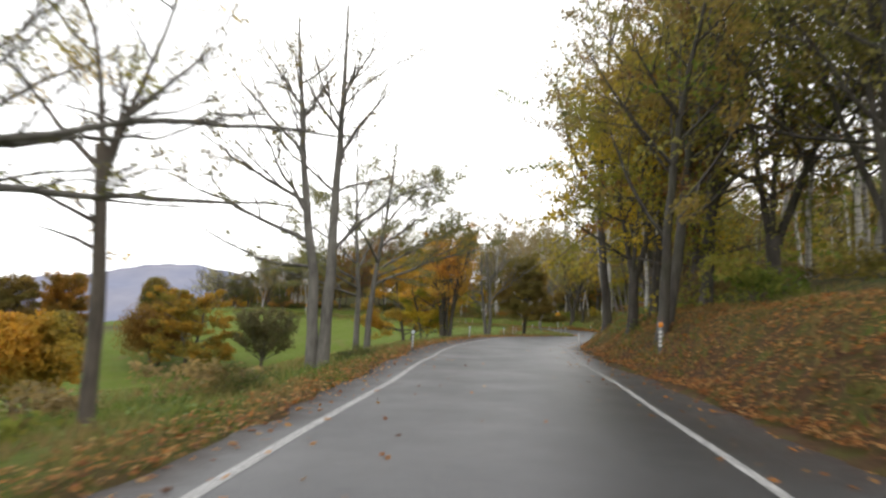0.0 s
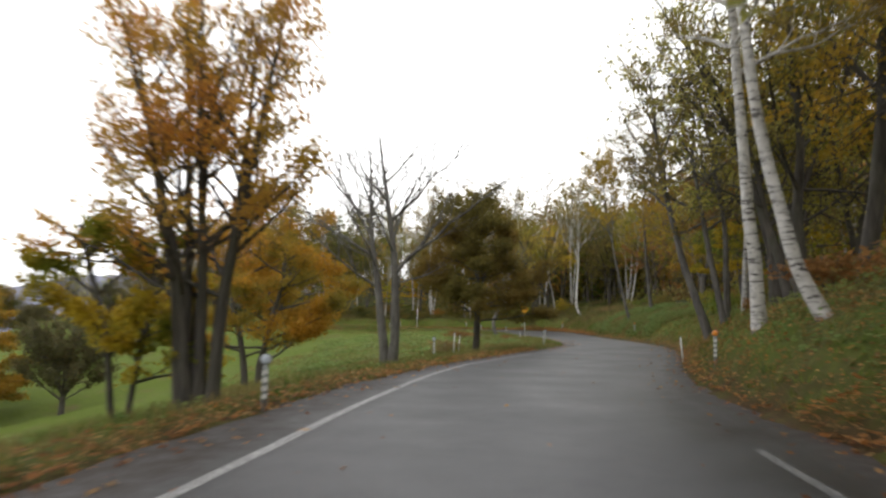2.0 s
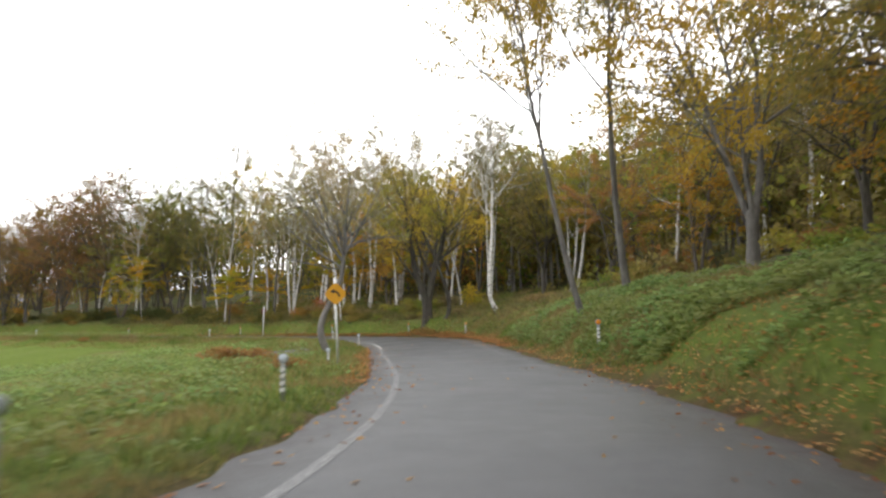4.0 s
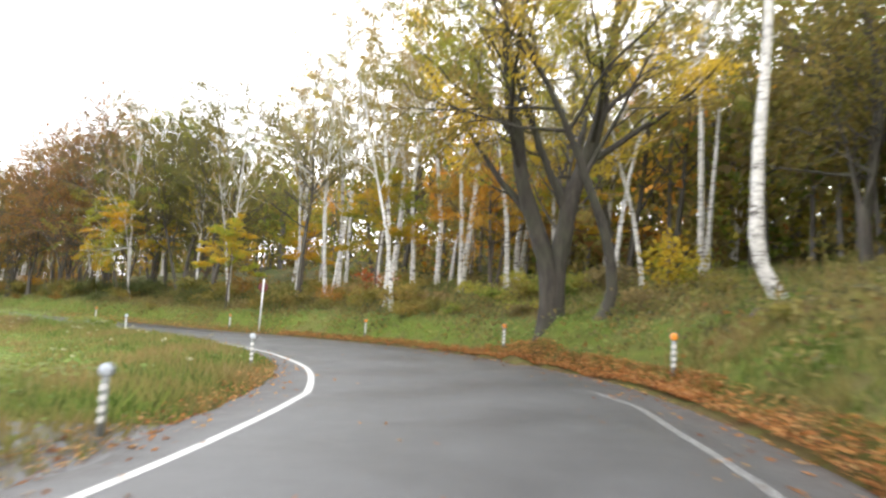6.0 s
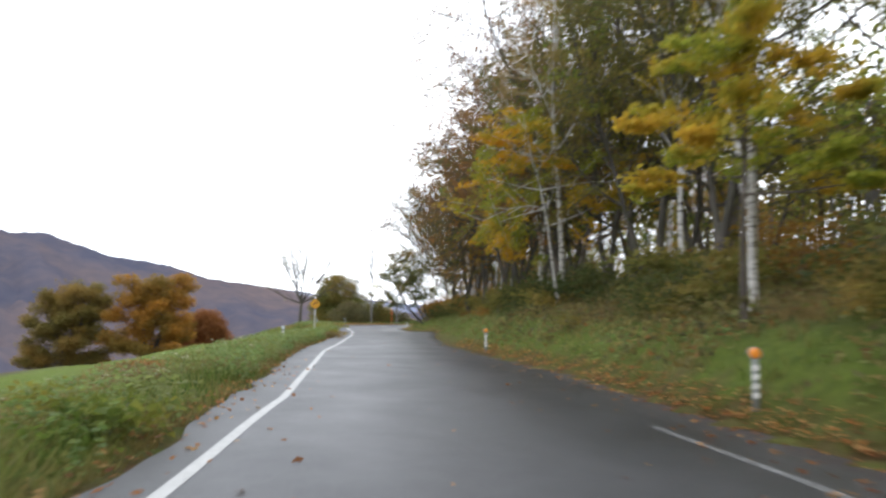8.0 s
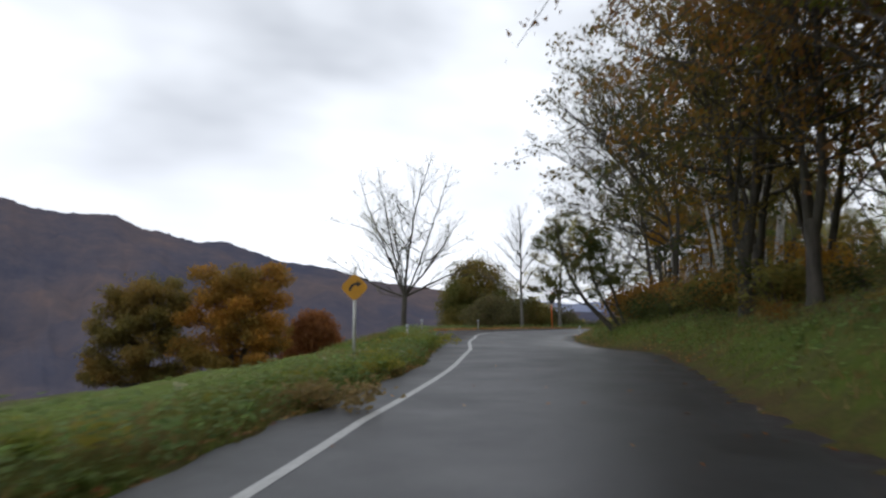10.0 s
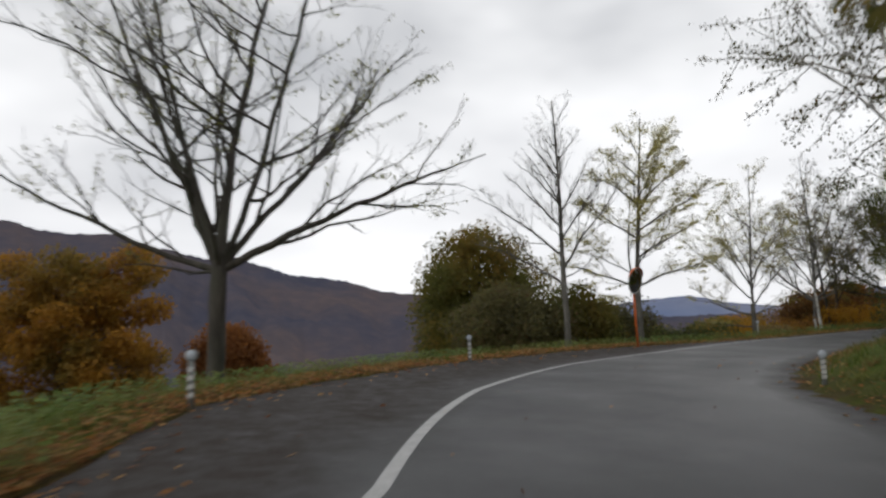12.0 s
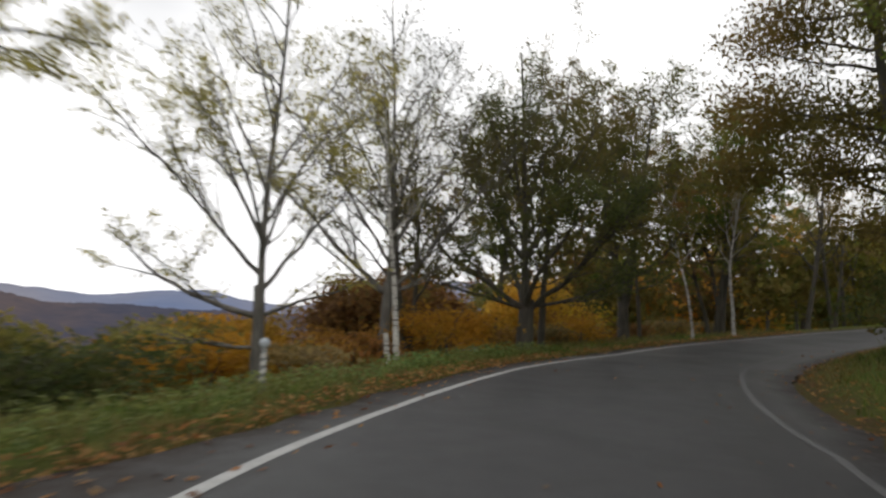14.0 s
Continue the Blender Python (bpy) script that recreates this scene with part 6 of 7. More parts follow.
def delineator(x, y, towards, label, height=.78, orange=False, lean=(0, 0)):
    ob = empty_thing("delineator_post", (x, y, float(land(x, y)) - .12), label, "delineator", "roadside delineators")
    ob.rotation_euler = (radians(lean[0]), radians(lean[1]), facing(x, y, *towards))
    bm = bmesh.new()
    rod(bm, (0, 0, 0), (0, 0, height - .05), .04, 16, .037)
    part("post", bm, GREY, ob, smooth=True)
    for k in range(4):
        z0 = height * (.36 + .135 * k)
        bm = slab([(-.036, z0), (.036, z0 + .018), (.036, z0 + .075), (-.036, z0 + .057)], .006)
        dash = part("dash", bm, WHITE, ob, "white reflective dash on the post")
        dash.location = (0, -.043, 0)
    bm = bmesh.new()
    rod(bm, (0, -.025, height + .02), (0, .035, height + .02), .075, 20)
    part("housing", bm, GREY, ob, smooth=False)
    bm = bmesh.new()
    bmesh.ops.create_uvsphere(bm, u_segments=16, v_segments=8, radius=.066, matrix=Matrix.Translation((0, -.022, height + .02)) @ Matrix.Diagonal((1, .35, 1, 1)))
    part("reflector", bm, REFLECT if orange else GLASSY, ob, "orange round reflector" if orange else "pale round reflector", smooth=True)
    return ob


def stake(x, y, height, lean, label="thin leaning white marker stake"):
    ob = empty_thing("marker_stake", (x, y, float(land(x, y)) - .1), label, "marker", "white marker stakes")
    ob.rotation_euler = (radians(lean[0]), radians(lean[1]), 0)
    bm = bmesh.new()
    rod(bm, (0, 0, 0), (0, 0, height), .028, 10, .024)
    part("stake", bm, WHITE, ob, smooth=True)
    bm = bmesh.new()
    rod(bm, (0, 0, height), (0, 0, height + .03), .03, 10, .012)
    part("cap", bm, GREY, ob)


def curve_sign(x, y, towards, label, centre=2.2, side=.52, left=True, lean=0.0):
    """A yellow diamond with a black bent arrow on a white pole."""
    ob = empty_thing("curve_warning_sign", (x, y, float(land(x, y)) - .1), label, "road sign")
    ob.rotation_euler = (0, radians(lean), facing(x, y, *towards))
    h = side / math.sqrt(2)
    bm = bmesh.new()
    rod(bm, (0, 0, 0), (0, 0, centre + h + .1), .038, 16)
    pole = part("pole", bm, STEEL, ob, smooth=True)
    bm = bmesh.new()
    rod(bm, (0, 0, centre + h + .09), (0, 0, centre + h + .14), .04, 16, .02)
    part("cap", bm, WHITE, pole)
    c, r = h, .12
    outline = []
    for cx, cz, a in ((0, h - r * 1.41, 45), (-(h - r * 1.41), 0, 135), (0, -(h - r * 1.41), 225), (h - r * 1.41, 0, 315)):
        outline += [(cx + r * math.cos(radians(a + q)), centre + cz + r * math.sin(radians(a + q))) for q in (0, 22, 45, 68, 90)]
    plate = part("plate", slab([(px, pz) for px, pz in outline], .012), YELLOW, ob)
    plate.location = (0, -.06, 0)
    sign = -1 if left else 1
    arc = [radians(q) for q in range(0, 91, 10)]
    r1, r0, ox, oz = .2, .145, sign * .0, centre - .09
    arrow = [(ox - sign * (r1 * math.cos(a) - .06), oz + r1 * math.sin(a)) for a in arc] + [(ox - sign * (r0 * math.cos(a) - .06), oz + r0 * math.sin(a)) for a in reversed(arc)]
    face = part("arrow", slab(arrow, .004), BLACK, plate, "black bent arrow")
    face.location = (0, -.005, 0)
    tip = ox + sign * .055
    head = [(tip, oz + .172 + .075), (tip + sign * .12, oz + .165), (tip, oz + .172 - .075)]
    point = part("arrow_head", slab(head, .004), BLACK, plate, "black arrow head")
    point.location = (0, -.0055, 0)
    for dz in (-.12, .12):
        bm = bmesh.new()
        bmesh.ops.create_cube(bm, size=1, matrix=Matrix.Translation((0, -.015, centre + dz)) @ Matrix.Diagonal((.13, .07, .03, 1)))
        part("clamp", bm, STEEL, ob)


def traffic_mirror(x, y, az, centre=2.56, r=.46):
    ob = empty_thing("traffic_mirror", (x, y, float(land(x, y)) - .1), "round convex traffic mirror on an orange pole at the bend", "traffic mirror")
    ob.rotation_euler = (0, radians(-2.0), az)
    bm = bmesh.new()
    rod(bm, (0, .10, 0), (0, .10, centre + r * .8), .045, 18)
    pole = part("pole", bm, ORANGE, ob, "orange painted steel pole", smooth=True)
    bm = bmesh.new()
    rod(bm, (0, .10, centre + r * .8), (0, .10, centre + r * .8 + .03), .047, 18, .03)
    part("cap", bm, ORANGE, pole)
    tilt = Matrix.Translation((0, 0, centre)) @ Euler((radians(8), 0, 0)).to_matrix().to_4x4()
    bm = bmesh.new()
    rings, sides, curve = 9, 40, 1.35
    rows = []
    for k in range(rings + 1):
        q = r * k / rings
        yy = -(math.sqrt(curve**2 - q**2) - math.sqrt(curve**2 - r**2))
        rows.append([bm.verts.new((q * math.cos(a * 2 * math.pi / sides), yy, q * math.sin(a * 2 * math.pi / sides))) for a in range(sides)] if k else [bm.verts.new((0, yy, 0))])
    for a in range(sides):
        bm.faces.new((rows[0][0], rows[1][(a + 1) % sides], rows[1][a]))
        for k in range(1, rings):
            bm.faces.new((rows[k][a], rows[k][(a + 1) % sides], rows[k + 1][(a + 1) % sides], rows[k + 1][a]))
    bm.transform(tilt)
    bmesh.ops.recalc_face_normals(bm, faces=list(bm.faces))
    glass = part("mirror", bm, MIRROR, ob, "convex mirror face", smooth=True)
    bm = bmesh.new()
    rod(bm, (0, .005, 0), (0, .05, 0), r + .012, 40, r * .8)
    bm.transform(tilt)
    part("back_shell", bm, ORANGE, ob)
    bm = bmesh.new()
    inner = []
    for k in range(41):
        a = 2 * math.pi * k / 40
        inner.append([(math.cos(a) * q, yy, math.sin(a) * q) for q, yy in ((r - .012, -.012), (r + .022, -.012), (r + .022, .02), (r - .012, .02))])
    vs = [[bm.verts.new(p) for p in ring] for ring in inner[:-1]]
    for k in range(40):
        for c in range(4):
            bm.faces.new((vs[k][c], vs[(k + 1) % 40][c], vs[(k + 1) % 40][(c + 1) % 4], vs[k][(c + 1) % 4]))
    bm.transform(tilt)
    bmesh.ops.recalc_face_normals(bm, faces=list(bm.faces))
    part("rim", bm, WHITE, glass, "pale rim")
    bm = bmesh.new()
    hood = []
    for k in range(25):
        a = radians(15 + 150 * k / 24)
        deep = -.11 * math.sin((a - radians(15)) / radians(150) * math.pi) ** .5
        hood.append([bm.verts.new((math.cos(a) * q, yy, math.sin(a) * q)) for q, yy in ((r + .024, .02), (r + .05, deep), (r + .056, deep), (r + .032, .02))])
    for k in range(24):
        for c in range(4):
            bm.faces.new((hood[k][c], hood[k + 1][c], hood[k + 1][(c + 1) % 4], hood[k][(c + 1) % 4]))
    bm.transform(tilt)
    bmesh.ops.recalc_face_normals(bm, faces=list(bm.faces))
    part("hood", bm, ORANGE, ob, "orange visor over the mirror", smooth=True)
    for dz in (-.13, .13):
        bm = bmesh.new()
        bmesh.ops.create_cube(bm, size=1, matrix=Matrix.Translation((0, .075, centre + dz)) @ Matrix.Diagonal((.12, .1, .035, 1)))
        part("bracket", bm, ORANGE, ob)


def snow_pole(x, y, height=2.75):
    ob = empty_thing("snow_pole", (x, y, float(land(x, y)) - .1), "tall white snow pole with a dark red disc behind it", "snow pole")
    ob.rotation_euler = (0, radians(1.2), facing(x, y, 20, 100))
    bm = bmesh.new()
    rod(bm, (0, 0, 0), (0, 0, height), .042, 14)
    part("pole", bm, STEEL, ob, smooth=True)
    bm = bmesh.new()
    rod(bm, (0, .045, height - .42), (0, .06, height - .42), .24, 24)
    part("disc", bm, RED_DARK, ob, "dark red disc")
    bm = bmesh.new()
    bmesh.ops.create_cube(bm, size=1, matrix=Matrix.Translation((0, .03, height - .42)) @ Matrix.Diagonal((.1, .05, .04, 1)))
    part("clamp", bm, GREY, ob)


curve_sign(15.77, 77.52, (18.5, 62), "yellow diamond curve sign with black arrow on a white pole", 2.25, .54, True, -3)
curve_sign(-23.06, 138.92, (4, 121), "yellow diamond curve sign above the meadow verge", 2.05, .5, False, 0)
traffic_mirror(-49.3, 168.3, math.atan2(.237, .972) + math.pi / 2)
snow_pole(11.9, 120.3)
PALE, AMBER = "grey roadside post with white dashes and a pale round reflector", "grey roadside post with white dashes and an orange reflector"
for x, y, tx, ty in ((-1.72, 21.4, -1, 0), (1.68, 37.1, 1, 10), (5.9, 53.0, 4, 30), (12.4, 61.0, 6, 38), (14.2, 66.9, 8, 40), (17.9, 93.0, 20, 70), (17.02, 101.2, 20, 80), (7.9, 114.6, 20, 100),
                     (-9.2, 127.9, 8, 116), (-32.2, 145.5, -10, 133), (-40.4, 151.0, -20, 141), (-46.4, 159.0, -30, 148), (-51.6, 178.6, -44, 165), (-51.3, 195.0, -46, 175)):
    delineator(x, y, (tx, ty), PALE)
for x, y, tx, ty in ((4.0, 13.1, 0, -5), (10.8, 42.0, 4, 30), (22.0, 72.2, 19, 60), (25.15, 98.0, 20.5, 80), (22.96, 106.7, 20, 90), (17.8, 115.2, 21, 100), (9.8, 122.2, 17, 110), (-1.63, 130.6, 10, 118)):
    delineator(x, y, (tx, ty), AMBER, orange=True)
delineator(15.48, 77.95, (18, 60), "short weathered roadside post beside the sign", .52)
delineator(-38.0, 160.4, (-28, 147), "short white roadside post on the inside of the bend", .6)
stake(5.6, 26.9, .85, (4, -6))
stake(12.8, 47.4, .85, (2, -6))
stake(6.7, 53.5, .9, (0, 3), "thin white marker stake in the grass")
stake(7.9, 59.8, .9, (3, 4), "thin white marker stake in the grass")


def side_track():
    """A short paved track that leaves the road in the bend."""
    a, b = along(116.5, 2.4), along(121.5, 2.2)
    out = np.array([-.96, -.28])
    rows = []
    for k in range(15):
        u = k * .5
        width = 1 if u > 1.5 else 1.25 - u * .16
        mid = (a[:2] + b[:2]) / 2 + out * (u - .6)
        half = (b[:2] - a[:2]) / 2 * (.62 if u > 2 else 1.0 - .19 * u) * width
        for q in (-1, -.5, 0, .5, 1):
            p = mid + half * q
            rows.append((*p, max(float(land(*p)) + .035, -.16 if u < 1 else -9)))
    faces = [(k * 5 + j, k * 5 + j + 1, k * 5 + j + 6, k * 5 + j + 5) for k in range(14) for j in range(4)]
    tagged(mesh_object("side_track", rows, faces, ASPHALT, smooth=True), "short grey paved track leaving the road in the bend", "track", kind="structure")


side_track()



# ---- undergrowth, grass, weeds and fallen leaves ----
SHRUBS = []


def shrub(label, leaf, height, width, seed, count, size):
    rng = np.random.RandomState(seed)
    ob = empty_thing("shrub", (48, -20, 0), label, "shrub", "shrubs on the banks")
    b = Buffer()
    for k in range(4):
        a, w = rng.uniform(0, 6.28), rng.uniform(.2, .8) * width / 2
        top = np.array([math.cos(a) * w, math.sin(a) * w, height * rng.uniform(.6, .95)])
        b.tube([(0, 0, -.1), top * np.array([.35, .35, .5]), top], [.018, .013, .005], 4)
    b.build("stem", BARK_BROWN, ob)
    lobes = np.stack([rng.normal(0, width * .26, 12), rng.normal(0, width * .26, 12), rng.uniform(.2, .85, 12) * height], 1)
    at = lobes[rng.randint(0, 12, count)] + rng.normal(size=(count, 3)) * np.array([width * .13, width * .13, height * .13])
    at[:, 2] = np.abs(at[:, 2])
    c = Buffer()
    c.leaves(at, size * .85, rng, .1, .7, 3)
    c.build("foliage", LEAF[leaf], ob)
    SHRUBS.append(ob)
    return ob


shrub("low brown shrub at the foot of the wood", "brown", .9, 1.7, 201, 640, .16)
shrub("low olive shrub at the foot of the wood", "olive", 1.0, 1.9, 202, 680, .16)
shrub("low rust-red shrub at the foot of the wood", "rust", .8, 1.5, 203, 620, .15)
shrub("leafy green shrub on the bank", "green", .9, 2.0, 204, 680, .17)
shrub("taller yellow-green shrub in the wood", "yellow", 1.7, 2.0, 205, 700, .18)

shrub("flame-red shrub up the slope", "red", 1.5, 2.0, 206, 900, .15)
shrub("dark green shrub by the bend", "dark", 1.0, 1.9, 207, 1300, .1)
shrub("dull orange shrub below the verge", "copper", 1.2, 1.8, 208, 1100, .11)
shrub("bright orange shrub below the verge", "autumn", 1.5, 2.0, 209, 1500, .11)


def plant_shrubs():
    rng = np.random.RandomState(23)
    for k in range(170):
        s = rng.uniform(24, 258) if k < 105 else rng.uniform(132, 206)
        out = 1.5 + 6 * rng.uniform() ** 1.4 if k < 105 else rng.uniform(2.3, 4.6)
        d = float(table(EDGE_RIGHT, s)) - out
        if 90 < s < 117:
            out += 4.5
            d -= 4.5
            kind = rng.choice([0, 3, 1])
        elif s < 60:
            kind = rng.choice([0, 1, 2, 3], p=[.35, .3, .15, .2])
        else:
            kind = rng.choice(5, p=[.26, .3, .18, .18, .08]) if k < 105 else rng.choice(4, p=[.3, .4, .08, .22])
        x, y, _ = along(s, d)
        ns, nd = road_place([x], [y])
        if nd[0] > float(table(EDGE_RIGHT, ns[0])) - 1.4:
            continue
        z = rng.uniform(.6, 1.25) * (1 if out > 2.6 else .6) * (1 if k < 105 or s < 146 else 1.4)
        if s > 146:
            kind, z = ((6, 1, 7, 6, 6) if s < 196 else (6, 7, 6, 6, 6))[kind], z * .8
        made = copy_thing(SHRUBS[kind], pose(x, y, float(land(x, y)) - .04, 0, 0, rng.uniform(0, 360)))
        made.scale = (z * rng.uniform(.9, 1.3),) * 2 + (z,)
    for x, y, kind, z in ((40.1, 127.3, 5, 1.0), (43.1, 113.8, 4, 1.3), (41.6, 114.8, 4, 1.1), (-3.0, 120.4, 2, .5), (-56.0, 182.8, 8, 1.15), (-55.6, 183.8, 8, .95), (-54.2, 186.2, 7, 1.0), (-53.0, 189.6, 8, 1.05), (-52.6, 188.9, 8, .9), (-49.9, 195.4, 8, .7), (-51.6, 200.2, 7, 1.4), (-55.2, 178.3, 6, 1.4), (-54.8, 177.4, 6, 1.2), (-56.4, 179.4, 6, 1.5), (-34.2, 160.6, 7, 1.2), (-33.0, 158.9, 7, 1.3), (-31.4, 157.8, 7, 1.4), (-33.2, 161.8, 6, 1.6), (-31.4, 159.8, 7, 1.5), (-29.6, 156.6, 7, 1.3), (-28.4, 155.6, 6, 1.3), (-26.6, 154.9, 7, 1.2), (11.9, 84.6, 2, .8), (12.8, 85.9, 2, .7), (14.2, 77.0, 2, .5), (7.5, 60.2, 0, .7), (1.2, 118.6, 0, .5), (6.0, 116.4, 3, .55), (-3.5, 16.5, 6, .4), (-4.6, 8.9, 6, .5), (-5.2, 9.4, 0, .7), (-6.6, 4.6, 3, .7),
                          (-7.4, 8.0, 0, .8), (-3.2, 18.2, 6, .4), (-24.5, 140.4, 3, .6), (-20.6, 138.4, 3, .55), (-16.6, 135.4, 0, .5), (-27.4, 143.2, 3, .6), (-30, 145.2, 3, .6), (-53.0, 163.2, 6, .6), (-54.0, 166.0, 6, .7),
                          (-55.6, 171, 6, .9), (-55.6, 178.6, 0, .8), (-56.2, 184.2, 7, 1.0), (-54.6, 189.6, 7, 1.1), (-53.2, 195.4, 7, 1.1), (-50.6, 201.0, 4, 1.0), (-57.6, 181, 7, 1.2), (-56, 192, 4, 1.1), (-54.4, 186.6, 2, 1.2), (-53.9, 183.2, 0, 1.0), (-52.6, 198.2, 2, 1.2), (-51.2, 197.4, 0, 1.1), (-48.8, 203.6, 2, 1.2), (-47.2, 206.6, 0, 1.2), (-56.8, 176.4, 1, 1.2), (-56.2, 169.2, 6, 1.2), (-55.2, 165.0, 6, .9)):
        made = copy_thing(SHRUBS[kind], pose(x, y, float(land(x, y)) - .04, 0, 0, rng.uniform(0, 360)))
        made.scale = (z * 1.3, z * 1.3, z)
    for k in range(38):
        s = rng.uniform(150, 204) if k < 18 else rng.uniform(232, 258)
        d = float(table(EDGE_LEFT, s)) + rng.uniform(.75, 1.3) if k < 18 else float(table(EDGE_RIGHT, s)) - rng.uniform(2.0, 6.0)
        x, y, _ = along(s, d)
        z = rng.uniform(.3, .5) if k < 18 else rng.uniform(1.2, 2.0)
        made = copy_thing(SHRUBS[3 if k < 18 else rng.choice([6, 6, 6, 1])], pose(x, y, float(land(x, y)) - .04, 0, 0, rng.uniform(0, 360)))
        made.scale = (z * .95, z * .95, z)
    for k, ob in enumerate(SHRUBS):
        x, y, _ = along(70 + 15 * k, -9.0)
        ob.location = (x, y, float(land(x, y)) - .04)


plant_shrubs()


def scattered(rng, n, s0, s1, side, near, far, power=1.5):
    """Places beyond the road's left (+1) or right (-1) edge, thicker near it."""
    s = rng.uniform(s0, s1, n)
    out = near + (far - near) * rng.uniform(0, 1, n) ** power
    d = table(EDGE_LEFT, s) + out if side > 0 else table(EDGE_RIGHT, s) - out
    p = along(s, d)
    ns, nd = road_place(p[:, 0], p[:, 1])
    keep = np.where(nd > 0, nd - table(EDGE_LEFT, ns), table(EDGE_RIGHT, ns) - nd) > near * .8
    p = p[keep]
    p[:, 2] = land(p[:, 0], p[:, 1])
    return p, s[keep], out[keep]


def grass():
    rng = np.random.RandomState(31)
    blades = []
    for side, n, s0, s1, near, far, tall, power in ((1, 24000, 20, 262, .12, 5.5, 1.0, 1.5), (1, 11000, 112, 205, .1, 3.0, 1.35, 1.2), (-1, 11000, 20, 262, .25, 4.0, .9, 1.2), (-1, 7000, 96, 125, .3, 4.5, 1.2, 1.0),
                                                   (1, 10000, 20, 110, 3, 22, .7, 1.0), (-1, 7000, 116, 165, 2.2, 12, 2.2, 1.0)):
        p, s, out = scattered(rng, n, s0, s1, side, near, far, power)
        for _ in range(4):
            m = len(p)
            base = p + np.c_[rng.normal(0, .05, (m, 2)), np.full(m, -.02)]
            h = tall * rng.uniform(.07, .27, m) * np.clip(.35 + out * .9, .3, 1)
            a = rng.uniform(0, 6.28, m)
            w = rng.uniform(.010, .022, m) * (1 + out * .06)
            side_v = np.stack([np.cos(a) * w, np.sin(a) * w, np.zeros(m)], 1)
            lean = np.c_[rng.normal(0, .45, (m, 2)) * h[:, None], h]
            blades.append(np.stack([base - side_v, base + side_v, base + lean], 1))
    v = np.vstack(blades).reshape(-1, 3)
    f = np.arange(len(v)).reshape(-1, 3)
    tagged(mesh_object("verge_grass", v, f.tolist(), GRASS), "rough green and straw-coloured verge grass", "grass", kind="stuff")


def weeds():
    rng = np.random.RandomState(37)
    b = Buffer()
    for side, n, s0, s1, near, far, size, tall in ((-1, 18000, 91, 113, .5, 5.0, .18, .36), (-1, 8000, 42, 95, .9, 4.5, .13, .3), (-1, 8000, 126, 205, .5, 4.5, .13, .3), (1, 24000, 148, 204, .15, 1.7, .10, .55),
                                                  (1, 4500, 112, 150, .6, 9, .11, .22), (1, 2500, 20, 112, .4, 3, .11, .2), (1, 15000, 202, 246, .6, 2.0, .085, .3), (1, 15000, 88, 126, 2.2, 18, .19, .28)):
        p, s, out = scattered(rng, n, s0, s1, side, near, far, 1.1)
        clump = np.sin(p[:, 0] * 1.7) + np.sin(p[:, 1] * 1.3 + 1) + np.sin((p[:, 0] + p[:, 1]) * .7)
        p = p[clump > -.7]
        p = p + np.c_[rng.normal(0, .06, (len(p), 2)), rng.uniform(.02, 1, len(p)) ** 1.4 * tall]
        b.leaves(p, size, rng, 0, .7, 4, True)
    tagged(b.build("verge_weeds", WEED), "broad-leaved green weeds on the verges", "weeds", kind="stuff")


def undergrowth():
    """Dull, half-dry plants on the bank under the wood's edge."""
    rng = np.random.RandomState(39)
    for key, n, words in (("dull", 15000, "dull green undergrowth on the wooded bank"), ("straw", 13000, "half-dry pale undergrowth on the wooded bank"), ("rust", 4000, "brown dead leaves in the undergrowth of the bank")):
        b = Buffer()
        p, s, out = scattered(rng, n, 112, 168, -1, .6, 8.0, 1.0)
        phase = len(key)
        clump = np.sin(p[:, 0] * 1.3 + phase) + np.sin(p[:, 1] * 1.6 + 2 * phase) + .8 * np.sin((p[:, 0] - p[:, 1]) * .6 + phase)
        p = p[clump > -.5]
        p = p + np.c_[rng.normal(0, .1, (len(p), 2)), rng.uniform(.03, 1, len(p)) ** 1.3 * (.5 if key != "rust" else .2)]
        b.leaves(p, .13, rng, .1, .6, 3)
        tagged(b.build("bank_undergrowth", LEAF[key]), words, "undergrowth", kind="stuff")


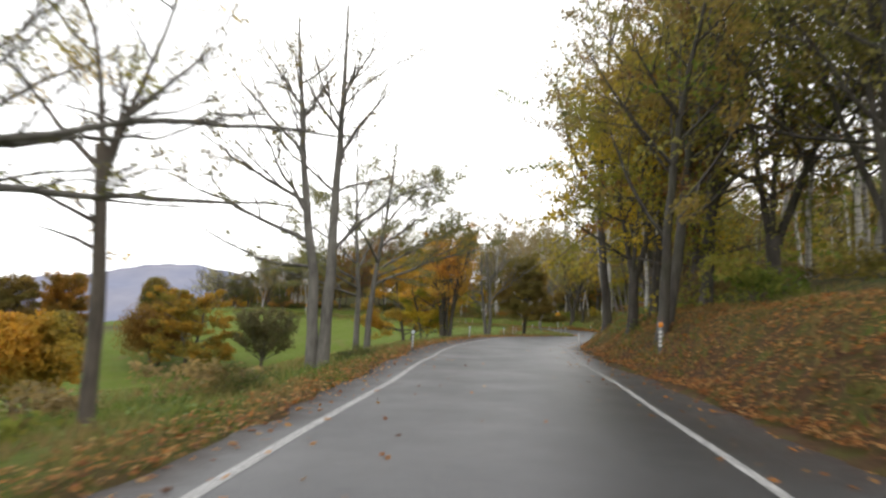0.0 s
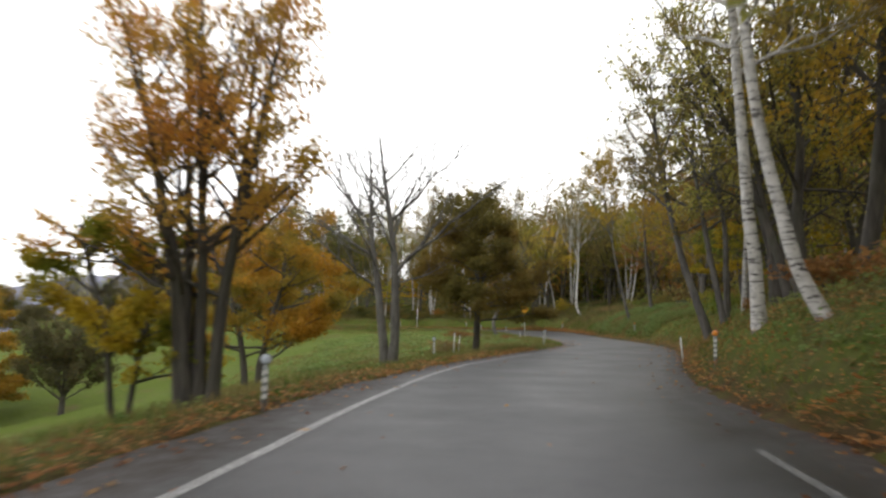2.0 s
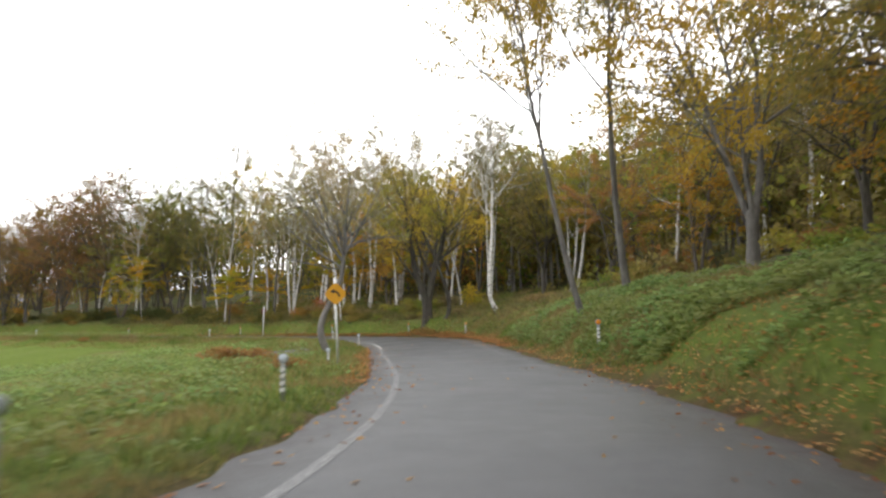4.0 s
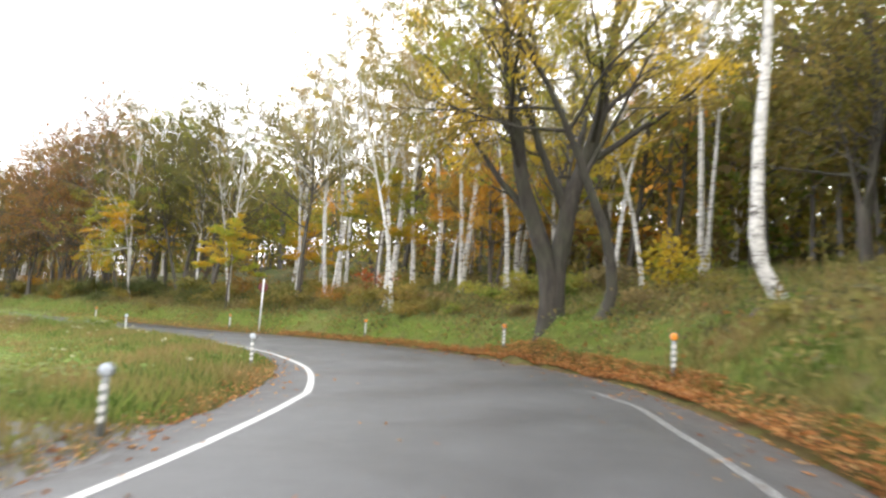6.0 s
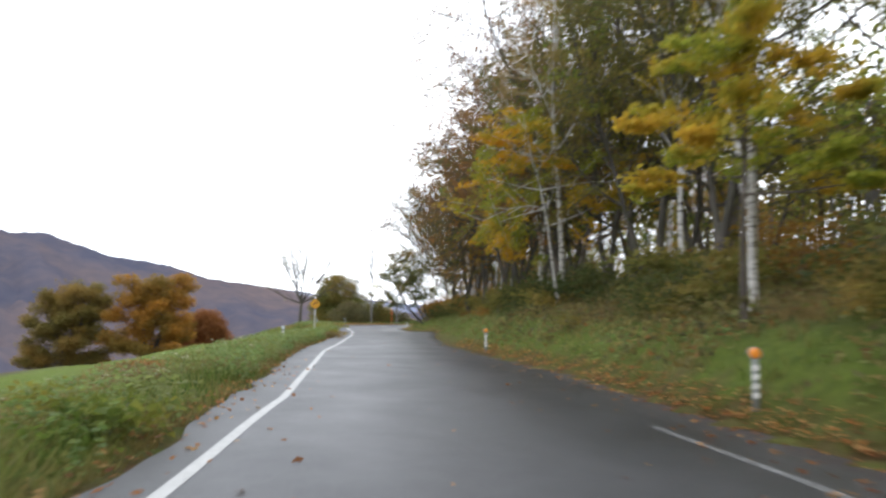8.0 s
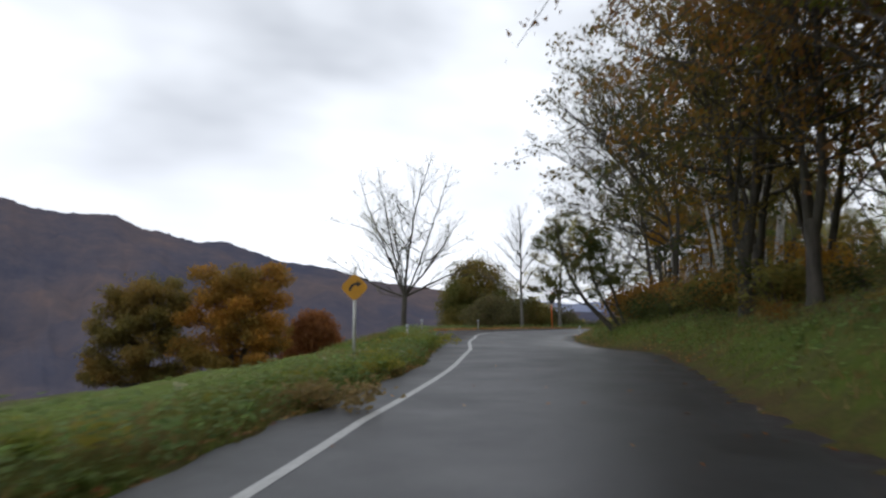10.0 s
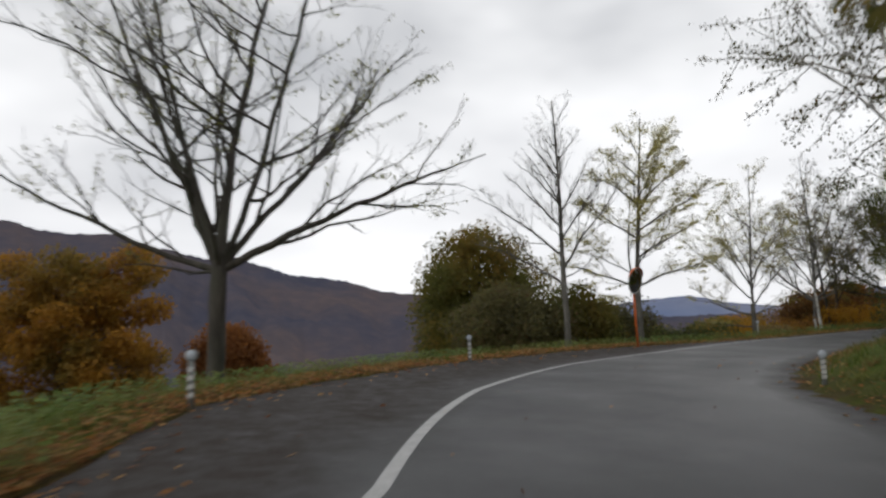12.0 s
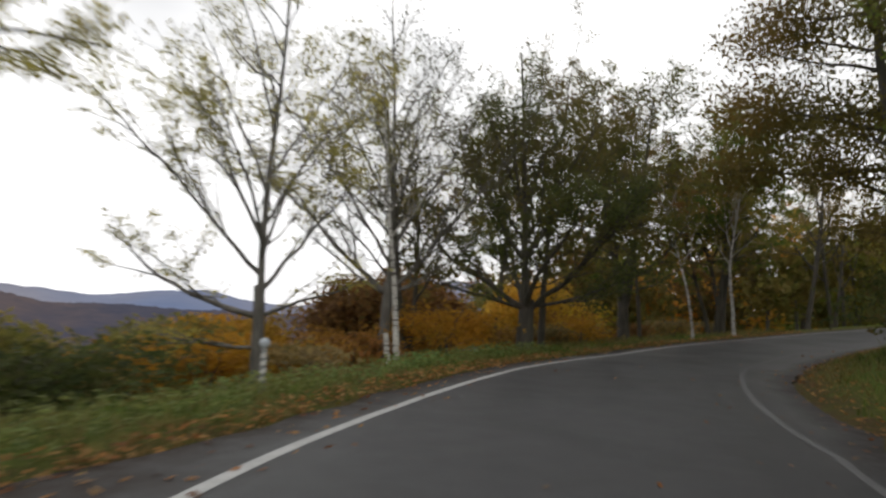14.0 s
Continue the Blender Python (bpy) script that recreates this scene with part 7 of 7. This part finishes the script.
def litter():
    rng = np.random.RandomState(41)
    b = Buffer()

    def lay(p, size):
        n = len(p)
        a, sz = rng.uniform(0, 6.28, n), size * rng.uniform(.6, 1.4, n)
        u = np.stack([np.cos(a), np.sin(a), rng.normal(0, .22, n)], 1) * sz[:, None] * .5
        w = np.stack([-np.sin(a), np.cos(a), rng.normal(0, .25, n)], 1) * sz[:, None] * .32
        b.add(np.stack([p - u, p + w, p + u, p - w], 1).reshape(-1, 3), np.arange(4 * n).reshape(-1, 4))

    for side, n, s0, s1, near, far, lift in ((-1, 15000, 20, 46, .0, 2.8, .04), (-1, 5000, 44, 60, .0, 2.6, .05), (-1, 9000, 56, 95, .0, 2.4, .05), (-1, 1800, 95, 118, 0, .5, .04), (-1, 4000, 110, 124, 0, .55, .05), (-1, 7000, 122, 133, 0, .6, .05), (-1, 4500, 133, 146, 0, .4, .05), (-1, 2600, 146, 170, 0, .55, .04), (-1, 2200, 186, 262, 0, .9, .04),
                                            (1, 8500, 20, 80, 0, 1.0, .05), (1, 2600, 95, 128, 0, .6, .04), (1, 1500, 128, 200, 0, .4, .04), (1, 6500, 202, 226, 0, .9, .05), (1, 3500, 226, 262, 0, .5, .05)):
        p, s, out = scattered(rng, n, s0, s1, side, near, far, 1.3)
        p[:, 2] += lift + rng.uniform(0, .05, len(p))
        lay(p, .075)
    for side, n, s0, s1 in ((1, 900, 20, 100), (-1, 800, 20, 100), (-1, 900, 112, 160), (1, 500, 100, 160), (1, 700, 200, 262), (-1, 350, 160, 262)):
        s = rng.uniform(s0, s1, n)
        edge = table(EDGE_LEFT, s) if side > 0 else table(EDGE_RIGHT, s)
        d = edge - side * rng.exponential(.35, n)
        p = along(s, d, .012)
        lay(p, .08)
    s = rng.uniform(20, 255, 260)
    lay(along(s, rng.uniform(-2.4, 2.2, 260), .012), .07)
    tagged(b.build("fallen_leaves", LITTER), "brown and orange fallen leaves along the road's edges", "fallen leaves", kind="stuff")


def seed_heads():
    """Pale flower and seed heads on thin stalks along the meadow side of the road."""
    rng = np.random.RandomState(43)
    stalks, heads = Buffer(), Buffer()
    for n, s0, s1, near, far in ((90, 140, 172, .9, 3.2), (45, 172, 206, .5, 1.8), (16, 112, 134, .8, 6)):
        p, s, out = scattered(rng, n, s0, s1, 1, near, far, 1.0)
        clump = np.sin(p[:, 0] * 1.1) + np.sin(p[:, 1] * .9 + 2)
        for q in p[clump > -.2]:
            top = q + np.array([rng.normal(0, .08), rng.normal(0, .08), rng.uniform(.25, .5)])
            stalks.tube([q, (q + top) / 2 + np.array([rng.normal(0, .02), rng.normal(0, .02), 0]), top], [.005, .004, .003], 3)
            heads.leaves(top + ball(rng, 12) * np.array([.07, .07, .03]), .035, rng, 0, .8, 3)
    tagged(stalks.build("weed_stalks", BARK_BROWN), "thin dry stalks of verge weeds", "weeds", kind="stuff")
    tagged(heads.build("seed_heads", PALE_SEED), "pale flower and seed heads of verge weeds", "weeds", kind="stuff")


def brush_pile(x, y, length, seed, label):
    rng = np.random.RandomState(seed)
    ob = empty_thing("brush_pile", (x, y, float(land(x, y))), label, "dead branches")
    for k in range(30):
        a, w = rng.normal(.4, .6), rng.uniform(.35, 1) * length
        c = np.array([rng.normal(0, length * .3), rng.normal(0, .2), rng.uniform(.0, .16)])
        u = np.array([math.cos(a), math.sin(a), rng.normal(0, .12)]) * w / 2
        pts = [c - u, c + np.array([0, 0, rng.uniform(0, .12)]), c + u]
        pts = [(px, py, pz + float(land(x + px, y + py)) - float(land(x, y))) for px, py, pz in pts]
        r = rng.uniform(.008, .022)
        b = Buffer()
        b.tube(pts, [r, r * .85, r * .4], 6)
        b.build("stick", BARK_BROWN, ob, smooth=True)


grass()
weeds()
undergrowth()
litter()
seed_heads()
brush_pile(27.3, 98.2, 1.1, 45, "heap of dead brown branches by the birch")
